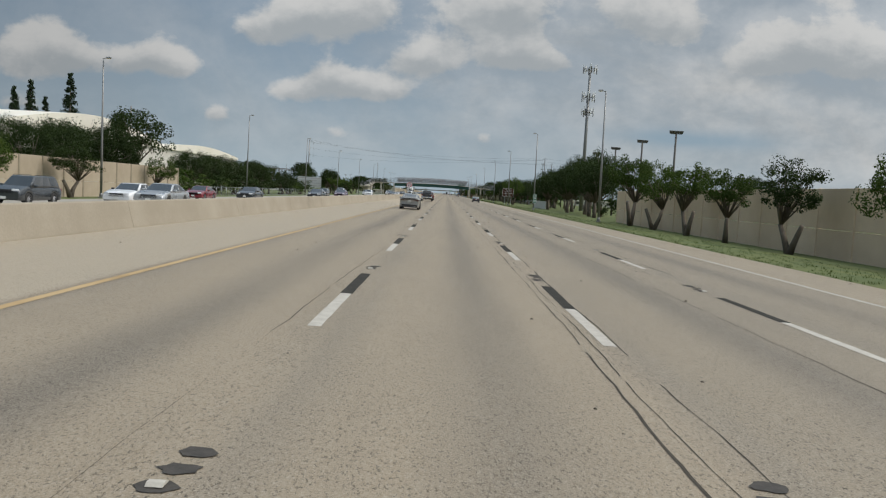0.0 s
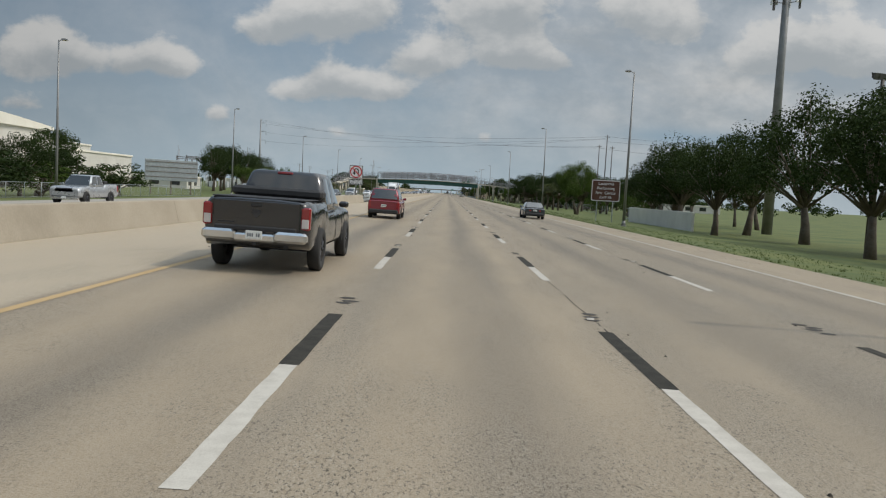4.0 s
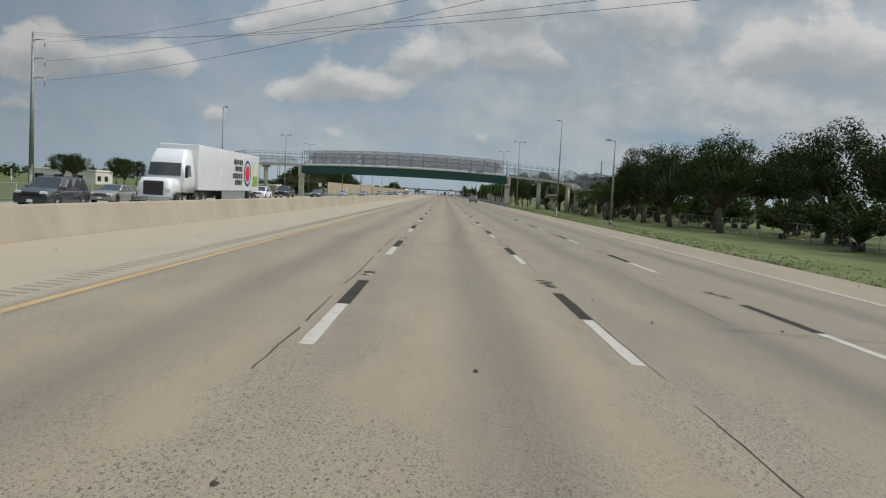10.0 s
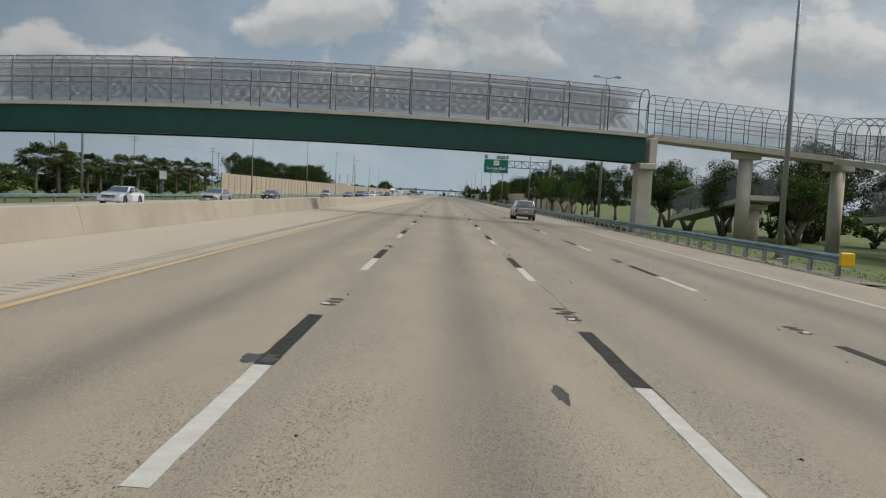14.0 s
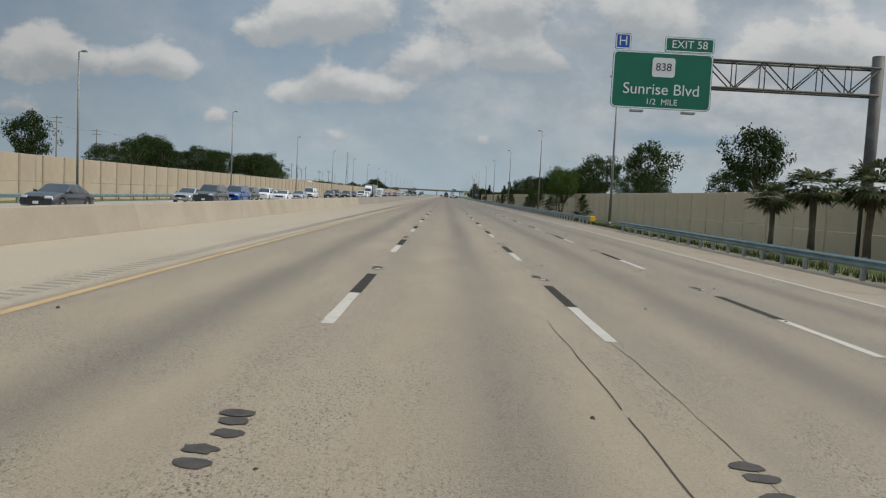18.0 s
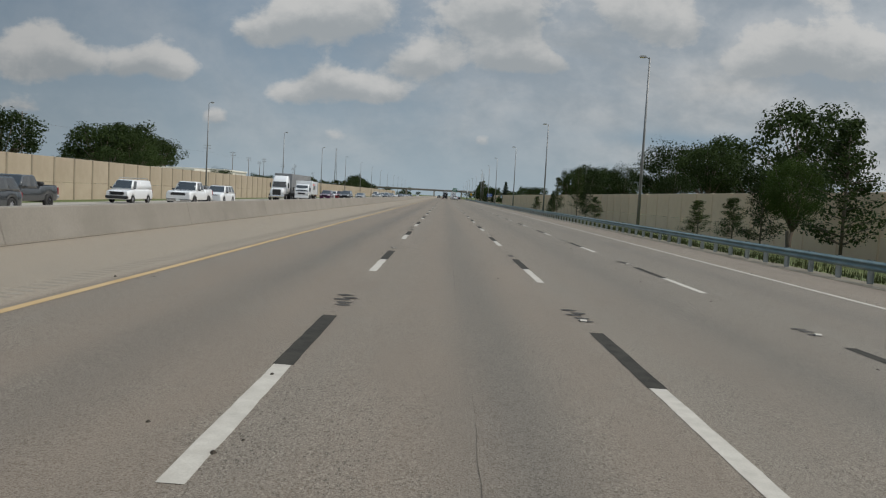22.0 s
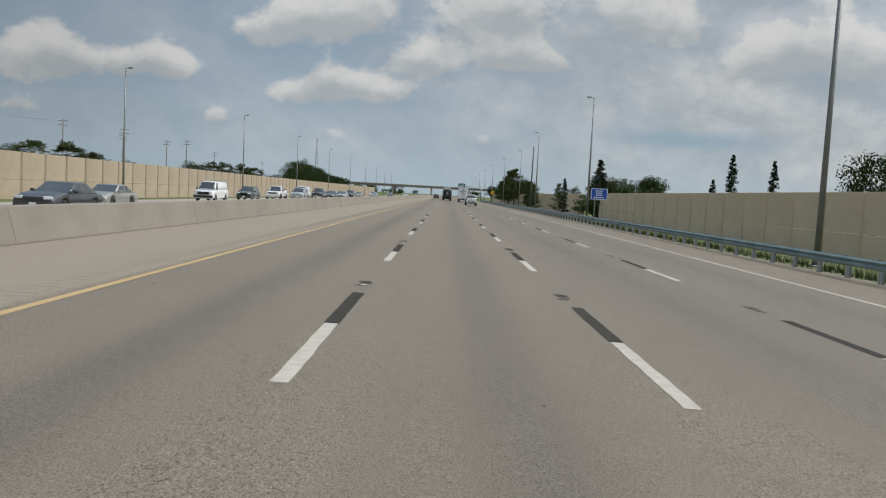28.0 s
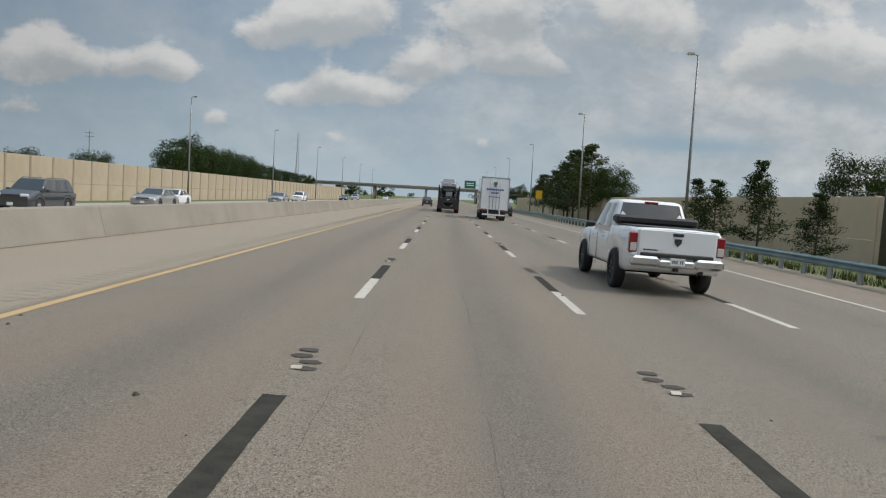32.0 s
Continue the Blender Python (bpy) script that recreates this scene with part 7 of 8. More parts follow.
    for i in range(49):
        y = -1.98 + 3.40 * i / 48
        wr = lerp_table(roof_w, y)
        right = [skin(y, s, 1) for s in (0, 0.2, 0.4, 0.6, 0.8, 0.9, 0.97)]
        roof = [over(y, wr * u) for u in (0.86, 0.5, 0.0, -0.5, -0.86)]
        left = [skin(y, s, -1) for s in (0.97, 0.9, 0.8, 0.6, 0.4, 0.2, 0)]
        rings.append(right + roof + left)
    cab.loft([list(reversed(r)) for r in rings], smooth=True)
    part("cabin", cab, coat, car)

    def sheet(rows, flip):
        g = MB()
        g.loft(rows, cap=False, closed=False)
        if flip:
            g.f = [tuple(reversed(q)) for q in g.f]
        return g

    def end_glass(y0, y1, w0, w1, rnd):
        rows = []
        for i in range(9):
            u = i / 8
            y, wx = y0 + (y1 - y0) * u, w0 + (w1 - w0) * u
            rows.append([over(y - rnd * (1 - abs(v)) * (1 - u), wx * v, 0.010) for v in (-1, -0.75, -0.4, 0, 0.4, 0.75, 1)])
        return rows

    part("rear_window", sheet(end_glass(-1.80, -0.80, 0.53, 0.50, 0.08), True), M_GLASS, car)
    part("windscreen", sheet(end_glass(1.34, 0.52, 0.60, 0.55, -0.05), False), M_GLASS, car)
    for side in (1, -1):
        outline = []
        for y0, y1 in ((-1.34, -0.36), (-0.32, 0.94)):
            rows = []
            for i in range(9):
                u = i / 8
                y = y0 + (y1 - y0) * u
                lo = 0.16 + (0.30 * max(0.0, (-1.02 - y) / 0.32) if y < -1.02 else 0.0)
                hi = 0.82 - (0.20 * ((-0.9 - y) / 0.44) ** 2 if y < -0.9 else 0.0) - (0.62 * ((y - 0.32) / 0.62) ** 1.6 if y > 0.32 else 0.0)
                hi = max(hi, lo + 0.03)
                rows.append([skin(y, lo + (hi - lo) * v / 4, side, 0.012) for v in range(5)])
            outline.append(rows)
            part("side_window", sheet(rows, side > 0), M_GLASS, car)
        rim = [r[-1] for r in outline[0] + outline[1]]
        low = [r[0] for r in outline[0] + outline[1]]
        q = MB()
        q.tube(low[:1] + rim + low[-1:], 0.009, 5)
        q.tube(low, 0.009, 5)
        part("window_trim", q, M_CHROME, car, "thin chrome window surround")
        m = MB()
        m.loft([[(u, v * k, z * k + 0.05) for v, z in ((-0.07, -0.07), (0.07, -0.07), (0.08, 0.05), (0.04, 0.08), (-0.06, 0.07))] for u, k in ((-0.06, 0.4), (0.02, 0.55), (0.08, 1.0), (0.22, 0.95), (0.25, 0.7))], smooth=True)
        part("wing_mirror", m, coat, car).matrix_basis = pose(side * 0.88, 0.72, 0.99, 0, 0, 0 if side > 0 else 180)
        for yy in (-0.72, 0.30):
            hb = MB()
            hb.box(-0.012, 0.022, -0.11, 0.11, -0.014, 0.014, 0.01)
            part("door_handle", hb, coat, car).matrix_basis = pose(side * 0.917, yy, 0.86, 0, 0, 0 if side > 0 else 180)
        for yy, z0 in ((-0.34, 0.24), (0.85, 0.24), (-1.0, 0.62)):
            sm = MB()
            sm.tube([(side * 0.905, yy, z0), (side * 0.924, yy, 0.55), (side * 0.93, yy, 0.68), (side * 0.90, yy, 0.90)], 0.005, 4)
            part("door_gap", sm, M_BLK, car)
        # lamp that tapers inward along the bowed rear and wraps the flank
        ring = []
        for x, dy, z0, z1 in ((0.20, 0.0, 0.902, 0.917), (0.42, 0.0, 0.885, 0.92), (0.62, 0.0, 0.835, 0.922), (0.74, 0.0, 0.80, 0.925), (0.80, 0.02, 0.79, 0.928), (0.855, 0.10, 0.83, 0.935), (0.895, 0.26, 0.90, 0.94), (0.91, 0.38, 0.925, 0.94)):
            y = bow(-e, x) + dy
            ring.append([Vector((side * x, y - 0.03, z0)), Vector((side * (x + 0.01), y - 0.03, z1)), Vector((side * (x - 0.03), y + 0.06, z1)), Vector((side * (x - 0.03), y + 0.06, z0))])
        q = MB()
        q.loft(ring, smooth=False)
        if side > 0:
            q.f = [tuple(reversed(f)) for f in q.f]
        part("tail_light", q, M_TAILD, car, "slim dark red tail light")
        ex = MB()
        for ra, rb_ in ((0.078, 0.042), (0.062, 0.030)):
            pass
        k = 18
        ex.loft([[(side * 0.50 + a * 0.082 * math.cos(2 * math.pi * j / k), yy, 0.30 + a * 0.046 * math.sin(2 * math.pi * j / k)) for j in range(k)] for a, yy in ((1.0, -2.30), (1.0, -2.47), (0.78, -2.47), (0.74, -2.36))], cap=False)
        part("exhaust_tip", ex, M_CHROME, car, "oval chrome exhaust tip")
        hd = MB()
        hd.box(-0.2, 0.2, -0.10, 0.06, -0.05, 0.05, 0.03)
        part("headlight", hd, M_HEAD, car, "clear glass headlight").matrix_basis = pose(side * 0.60, e - 0.20, 0.66, 0, 0, -side * 22)
    xs = [-0.84 + 1.68 * i / 14 for i in range(15)]

    def rear_strip(z0, z1, out, lift, mat, name, x0=-0.84, x1=0.84, depth=0.05, label=""):
        q = MB()
        pts = [x0 + (x1 - x0) * i / 14 for i in range(15)]
        q.loft([[(x, bow(-e, x) - out + (lift * (abs(x) / 0.84) ** 3), z) for z, _ in ((z0, 0), (z1, 0))] + [(x, bow(-e, x) + depth, z1), (x, bow(-e, x) + depth, z0)] for x in pts], smooth=False)
        q.f = [tuple(reversed(f)) for f in q.f]
        return part(name, q, mat, car, label)

    rear_strip(0.20, 0.47, 0.012, 0.05, M_TRIM, "diffuser", -0.72, 0.72, 0.16, "black lower bumper panel")
    rear_strip(0.902, 0.914, 0.012, 0.0, M_TAILD, "light_bar", -0.24, 0.24, 0.02, "thin dark red light bar")
    rear_strip(0.655, 0.662, 0.004, 0.0, M_BLK, "boot_seam", -0.62, 0.62, 0.01)
    rear_strip(1.035, 1.062, 0.0, 0.0, coat, "spoiler_lip", -0.74, 0.74, 0.14)
    q = MB()
    q.loft([[(0.055 * math.cos(a) * k, bow(-e, 0) - d, 0.985 + 0.036 * math.sin(a) * k) for a in (2 * math.pi * j / 16 for j in range(16))] for k, d in ((1.0, 0.0), (1.0, 0.018), (0.8, 0.022))])
    part("emblem", q, M_TRIM, car, "plain dark oval emblem")
    q = MB()
    q.box(-0.155, 0.155, -0.008, 0.012, -0.078, 0.078, 0.004)
    pl = part("number_plate", q, M_PLATE, car)
    pl.matrix_basis = pose(0, -e - 0.008, 0.75)
    q = MB()
    for i in range(6):
        if i != 3:
            q.box(-0.115 + 0.04 * i, -0.09 + 0.04 * i, -0.012, -0.009, -0.035, 0.03)
    part("plate_bars", q, M_GLYPH, pl)
    q = MB()
    q.loft([[(0.022 * k, yy, z) for k, yy, z in ((-1, -0.70, zz), (-1, -0.52 - 0.0 * zz, zz), (1, -0.52, zz), (1, -0.70, zz))] for zz in (1.40, 1.44)] + [[(-0.006, -0.70, 1.475), (-0.006, -0.64, 1.475), (0.006, -0.64, 1.475), (0.006, -0.70, 1.475)]], smooth=False)
    part("antenna_fin", q, coat, car)
    add_wheels(car, axles, wd - 0.25, 0.345, 0.235, M_RIMD)
    return car


M_TAILD = paint("dark_red_lamp_lens", (0.040, 0.007, 0.010), 0.10)


def suv(coat, label, name="suv"):
    c = car_kit(name, label, "suv", coat, 4.75, 1.90, 1.72, 1.05, 1.08, (-1.40, 1.42), 0.365, (-2.28, 1.15, -1.98, 0.40), arch=0.43, bottom=0.30, kind="suv")
    for s in (1, -1):
        r = MB()
        r.tube([(s * 0.62, -1.7, 1.68), (s * 0.62, -1.6, 1.76), (s * 0.62, 0.2, 1.76), (s * 0.62, 0.32, 1.70)], 0.018, 6)
        part("roof_rail", r, M_TRIM, c)
    return c


def pickup(coat, label, name="pickup_truck", lift=0.0):
    ln, wd = 5.82, 2.03
    top = [(-ln / 2, 1.38), (-0.86, 1.36), (-0.84, 1.20), (1.05, 1.20), (1.30, 1.24), (ln / 2 - 0.4, 1.16), (ln / 2, 1.02)]
    c = car_kit(name, label, "pickup truck", coat, ln, wd, 1.95, 1.20, 1.22, (-1.72, 1.90), 0.43, (-0.86, 1.30, -0.62, 0.62), arch=0.50, bottom=0.46, top=top, kind="pickup", rim=M_RIMD, track=wd - 0.16)
    q = MB()
    q.box(-0.80, 0.80, -0.035, 0.02, -0.30, 0.25, 0.02)
    tg = part("tailgate", q, COATS[coat], c)
    tg.matrix_basis = pose(0, -ln / 2 - 0.005, 1.09)
    q = MB()
    q.box(-0.11, 0.11, -0.02, 0.0, -0.03, 0.03, 0.01)
    part("tailgate_handle", q, M_TRIM, tg).matrix_basis = pose(0, -0.035, 0.17)
    q = MB()
    q.loft([[(-0.075, -0.012, 0.07), (0.075, -0.012, 0.07), (0.07, -0.012, -0.01), (0.0, -0.012, -0.09), (-0.07, -0.012, -0.01)], [(-0.075, 0, 0.07), (0.075, 0, 0.07), (0.07, 0, -0.01), (0.0, 0, -0.09), (-0.07, 0, -0.01)]], smooth=False)
    part("badge", q, M_RIMD, tg, "dark shield-shaped badge").matrix_basis = pose(0, -0.036, 0.02)
    q = MB()
    q.box(-0.15, 0.15, -0.006, 0, -0.012, 0.012)
    part("model_script", q, M_TRIM, tg).matrix_basis = pose(-0.55, -0.036, -0.16)
    q = MB()
    q.box(-0.86, 0.86, -2.82, -0.90, 1.375, 1.40, 0.01)
    part("bed_cover", q, M_TRIM, c, "black folded bed cover")
    q = MB()
    q.box(-0.93, 0.93, -1.36, -0.90, 1.40, 1.59, 0.05)
    part("bed_cover_roll", q, M_TRIM, c)
    q = MB()
    q.box(-0.16, 0.16, -0.03, 0.02, -0.025, 0.025, 0.01)
    part("brake_lamp", q, M_TAIL, c, "red high brake lamp").matrix_basis = pose(0, -0.66, 1.90)
    q = MB()
    q.tube([(-0.5, -2.6, 0.50), (0.5, -2.6, 0.50)], 0.05, 8)
    q.box(-0.40, 0.40, -2.2, 2.0, 0.42, 0.56, 0.03)
    q.tube([(-0.85, -1.72, 0.43), (0.85, -1.72, 0.43)], 0.07, 8)
    q.tube([(0.55, -2.9, 0.52), (0.55, -2.3, 0.52)], 0.045, 10)
    q.box(-0.05, 0.05, -3.0, -2.6, 0.52, 0.60, 0.01)
    part("underbody", q, M_TRIM, c)
    return c


def van(coat, label, rack=True):
    ln, wd = 5.7, 2.0
    top = [(-ln / 2, 1.28), (1.6, 1.28), (1.75, 1.22), (ln / 2 - 0.3, 1.10), (ln / 2, 0.98)]
    c = car_kit("cargo_van", label, "van", coat, ln, wd, 2.08, 1.25, 1.18, (-1.75, 1.75), 0.36, (-2.80, 1.95, -2.76, 1.15), arch=0.43, bottom=0.36, top=top, kind="van")
    q = MB()
    q.box(-0.98, 0.98, ln / 2 - 0.16, ln / 2 + 0.10, 0.40, 0.66, 0.05)
    part("front_bumper", q, M_TRIM, c, "dark grey bumper")
    q = MB()
    for z in (0.76, 0.86, 0.96):
        q.box(-0.62, 0.62, ln / 2 - 0.05, ln / 2 + 0.05, z - 0.035, z + 0.035, 0.012)
    part("grille", q, M_TRIM, c)
    if rack:
        q = MB()
        for y in (-2.0, -0.7, 0.6):
            q.tube([(-0.75, y, 2.05), (-0.75, y, 2.22), (0.75, y, 2.22), (0.75, y, 2.05)], 0.022, 6)
        for x in (-0.5, 0.5):
            q.tube([(x, -2.3, 2.24), (x, 0.9, 2.24)], 0.03, 6)
        part("ladder_rack", q, M_STEEL, c)
    return c


def cargo_box(c, y0, y1, wd, z0, z1, mat, label=""):
    q = MB()
    q.box(-wd / 2, wd / 2, y0, y1, z0, z1, 0.04)
    b = part("cargo_box", q, mat, c, label)
    rim = MB()
    for s in (-1, 1):
        rim.box(s * wd / 2 - 0.05, s * wd / 2 + 0.05, y0 - 0.012, y0 + 0.10, z0, z1, 0.01)
    rim.box(-wd / 2, wd / 2, y0 - 0.012, y0 + 0.1, z1 - 0.12, z1 + 0.012, 0.01)
    part("door_frame", rim, M_STEEL, b)
    bars = MB()
    for x in (-0.45, -0.15, 0.15, 0.45):
        bars.tube([(x, y0 - 0.03, z0 + 0.1), (x, y0 - 0.03, z1 - 0.15)], 0.018, 6)
    part("locking_bar", bars, M_STEEL, b)
    return b


def truck_rear(c, y0, wd, zfloor):
    for s in (-1, 1):
        q = MB()
        q.box(-0.16, 0.16, -0.04, 0.02, -0.06, 0.06, 0.02)
        part("tail_light", q, M_TAIL, c, "red tail light").matrix_basis = pose(s * (wd / 2 - 0.30), y0 - 0.01, zfloor - 0.12)
        q = MB()
        q.box(-0.30, 0.30, -0.01, 0.01, -0.32, 0.32)
        part("mud_flap", q, M_TRIM, c).matrix_basis = pose(s * (wd / 2 - 0.36), y0 + 0.45, 0.52)
    q = MB()
    q.box(-wd / 2 + 0.12, wd / 2 - 0.12, -0.06, 0.06, -0.07, 0.07, 0.02)
    for s in (-1, 1):
        q.box(s * 0.55 - 0.05, s * 0.55 + 0.05, -0.05, 0.05, 0.05, zfloor - 0.5, 0.01)
    part("underride_guard", q, M_SIGNW, c, "white steel underride guard").matrix_basis = pose(0, y0 + 0.08, 0.52)


def tractor(c, y0, coat, r=0.5):
    """A lorry cab whose back is at y0."""
    q = MB()
    loops = [rounded(1.20, y0, y0 + 2.2, 1.0, 0.2), rounded(1.20, y0, y0 + 2.2, 2.0, 0.2), rounded(1.12, y0, y0 + 1.95, 2.9, 0.25), rounded(1.0, y0 + 0.1, y0 + 1.3, 3.7, 0.3)]
    q.loft(loops)
    part("cab", q, COATS[coat], c)
    q = MB()
    q.loft([rounded(1.02, y0 + 2.0, y0 + 4.0, 0.6, 0.25), rounded(1.02, y0 + 2.0, y0 + 3.95, 1.5, 0.3), rounded(0.9, y0 + 2.0, y0 + 3.7, 1.85, 0.3)])
    part("bonnet", q, COATS[coat], c)
    q = MB()
    quad_patch(q, (1.0, y0 + 2.24, 2.0), (-1.0, y0 + 2.24, 2.0), (-0.95, y0 + 2.0, 2.8), (0.95, y0 + 2.0, 2.8), 0.02)
    part("windscreen", q, M_GLASS, c)
    q = MB()
    q.box(-0.6, 0.6, y0 + 3.93, y0 + 4.03, 0.8, 1.65, 0.03)
    part("grille", q, M_TRIM, c)
    q = MB()
    q.box(-1.15, 1.15, y0 + 3.9, y0 + 4.15, 0.45, 0.75, 0.05)
    part("front_bumper", q, M_CHROME, c)
    for s in (-1, 1):
        q = MB()
        q.box(s * 0.85 - 0.15, s * 0.85 + 0.15, y0 + 3.86, y0 + 4.0, 1.0, 1.25, 0.04)
        part("headlight", q, M_HEAD, c)
        q = MB()
        q.box(s * 1.35 - 0.09, s * 1.35 + 0.09, y0 + 2.1, y0 + 2.25, 1.9, 2.6, 0.03)
        part("wing_mirror", q, M_TRIM, c)
        q = MB()
        qq = [(s * 1.205, y0 + 0.9, 2.0), (s * 1.205, y0 + 1.9, 2.0), (s * 1.15, y0 + 1.75, 2.7), (s * 1.15, y0 + 0.9, 2.7)]
        quad_patch(q, *(qq if s > 0 else [qq[1], qq[0], qq[3], qq[2]]), 0.015)
        part("side_window", q, M_GLASS, c)


def semi(label, trailer_mat, coat="white", ln=16.0, ht=4.1):
    c = thing("articulated_lorry", label, "truck")
    y0 = -ln / 2 - 2
    b = cargo_box(c, y0, y0 + ln, 2.6, 1.15, ht, trailer_mat)
    sk = MB()
    for s in (-1, 1):
        sk.box(s * 1.22 - 0.02, s * 1.22 + 0.02, y0 + 4.2, y0 + 10.5, 0.45, 1.12)
    part("side_skirt", sk, M_STEEL, c)
    ch = MB()
    ch.box(-0.5, 0.5, y0 + 0.3, y0 + ln + 2.0, 0.75, 1.12, 0.02)
    part("chassis", ch, M_TRIM, c)
    truck_rear(c, y0, 2.6, 1.15)
    tractor(c, y0 + ln + 0.3, coat)
    add_wheels(c, (y0 + 1.6, y0 + 2.9, y0 + ln - 1.0, y0 + ln + 0.3), 2.45, 0.5, 0.28, M_RIM, True)
    add_wheels(c, (y0 + ln + 3.3,), 2.3, 0.5, 0.30, M_RIM)
    return c


def box_truck(label, y0=-4.6, y1=3.2, ht=4.0, emblem=True):
    """A white cab-over truck with a square cargo box from y0 to y1."""
    c = thing("box_truck", label, "truck")
    cargo_box(c, y0, y1, 2.4 if ht < 3.5 else 2.55, 1.0, ht, COATS["white"])
    ch = MB()
    ch.box(-0.45, 0.45, y0 + 0.2, y1 + 1.6, 0.55, 0.98, 0.02)
    part("chassis", ch, M_TRIM, c)
    truck_rear(c, y0, 2.4, 1.0)
    a, b = y1 + 0.12, y1 + 1.95
    q = MB()
    q.loft([rounded(1.02, a, b, 0.55, 0.12), rounded(1.03, a, b + 0.02, 1.30, 0.12), rounded(0.99, a, b - 0.12, 1.75, 0.12), rounded(0.92, a, b - 0.48, 2.36, 0.14), rounded(0.84, a, b - 0.62, 2.46, 0.16)])
    part("cab", q, COATS["white"], c)
    q = MB()
    quad_patch(q, (0.90, b - 0.03, 1.42), (-0.90, b - 0.03, 1.42), (-0.82, b - 0.42, 2.28), (0.82, b - 0.42, 2.28), 0.03)
    part("windscreen", q, M_GLASS, c)
    q = MB()
    q.box(-0.55, 0.55, b - 0.02, b + 0.05, 0.98, 1.22, 0.02)
    part("grille", q, M_TRIM, c)
    q = MB()
    q.box(-1.03, 1.03, b - 0.10, b + 0.12, 0.42, 0.72, 0.05)
    part("front_bumper", q, COATS["white"], c)
    for s in (-1, 1):
        q = MB()
        q.box(s * 0.80 - 0.19, s * 0.80 + 0.19, b - 0.06, b + 0.05, 0.84, 1.08, 0.04)
        part("headlight", q, M_HEAD, c)
        q = MB()
        q.box(s * 1.22 - 0.08, s * 1.22 + 0.08, b - 0.12, b - 0.02, 1.45, 1.98, 0.03)
        q.tube([(s * 0.96, b - 0.15, 1.95), (s * 1.22, b - 0.07, 1.90)], 0.02, 6)
        part("wing_mirror", q, M_TRIM, c)
        q = MB()
        qq = [(s * 1.02, a + 0.55, 1.42), (s * 1.02, b - 0.22, 1.42), (s * 0.945, b - 0.52, 2.22), (s * 0.945, a + 0.55, 2.22)]
        quad_patch(q, *(qq if s > 0 else [qq[1], qq[0], qq[3], qq[2]]), 0.02)
        part("side_window", q, M_GLASS, c)
    add_wheels(c, (y0 + (1.5 if ht < 3.5 else 2.0),), 2.15, 0.44, 0.26, M_RIM, True)
    add_wheels(c, (b - 0.95,), 2.0, 0.44, 0.26, M_RIM)
    if not emblem:
        return c
    # emblem and lettering too small to read, as plain dark shapes on the rear doors
    sg = MB()
    sg.loft([[(0.16 * math.cos(a) * (1 + 0.4 * math.sin(3 * a)), -4.66, 3.35 + 0.26 * math.sin(a)) for a in (2 * math.pi * j / 16 for j in range(16))], [(0.16 * math.cos(a) * (1 + 0.4 * math.sin(3 * a)), -4.645, 3.35 + 0.26 * math.sin(a)) for a in (2 * math.pi * j / 16 for j in range(16))]], smooth=False)
    part("emblem", sg, M_GLYPH, c)
    tx = MB()
    for z, a, h in ((2.86, 0.80, 0.17), (2.55, 0.36, 0.14), (2.18, 0.55, 0.07)):
        n = max(3, round(a * 2 / 0.2))
        for i in range(n):
            x = -a + 2 * a * (i + 0.1) / n
            tx.box(x, x + 2 * a / n * 0.72, -4.66, -4.645, z - h / 2, z + h / 2)
    part("lettering", tx, COATS["blue"], c)
    return c


def car_carrier(label):
    c = thing("car_carrier", label, "truck")
    y0, y1, wd = -9.0, 9.0, 2.5
    fr = MB()
    for s in (-1, 1):
        fr.box(s * 1.2 - 0.06, s * 1.2 + 0.06, y0, y1, 0.75, 0.95, 0.02)
        fr.box(s * 1.2 - 0.06, s * 1.2 + 0.06, y0 + 0.3, y1, 2.55, 2.75, 0.02)
        for y in (-8.6, -5.0, -1.0, 3.0, 7.0):
            fr.box(s * 1.2 - 0.08, s * 1.2 + 0.08, y - 0.08, y + 0.08, 0.8, 2.9 + (0.35 if y < -8 else 0), 0.02)
        for a, b in ((-8.6, -5.0), (-5.0, -1.0), (-1.0, 3.0)):
            fr.tube([(s * 1.2, a, 0.9), (s * 1.2, b, 2.6)], 0.05, 6)
    part("frame", fr, M_BLK, c)
    dk = MB()
    for z in (0.80, 2.62):
        for s in (-1, 1):
            dk.box(s * 0.72 - 0.32, s * 0.72 + 0.32, y0, y1, z - 0.03, z + 0.03)
    part("deck", dk, M_TRIM, c)
    rp = MB()
    rp.box(-1.22, 1.22, y0 - 0.10, y0, 0.45, 0.78, 0.03)
    for s in (-1, 1):
        rp.box(s * 0.8 - 0.25, s * 0.8 + 0.25, y0 - 0.14, y0 - 0.05, 0.75, 1.7, 0.02)
    part("loading_ramp", rp, M_BLK, c)
    for s in (-1, 1):
        q = MB()
        q.box(s * 1.0 - 0.12, s * 1.0 + 0.12, y0 - 0.13, y0 - 0.10, 0.55, 0.68, 0.01)
        part("tail_light", q, M_TAIL, c)
    add_wheels(c, (-6.2, -4.9), 2.4, 0.48, 0.28, M_RIM, True)
    tractor(c, 9.3, "dark")
    add_wheels(c, (10.2, 12.4), 2.3, 0.5, 0.28, M_RIM)
    return c
# ---- traffic, as it stands ----
def put(ob, x, y, turn=0.0):
    ob.matrix_basis = pose(x, y, zroad(x), 0, math.degrees(SLOPE) if -10 < x < 12 else 0.0, turn)
    return ob


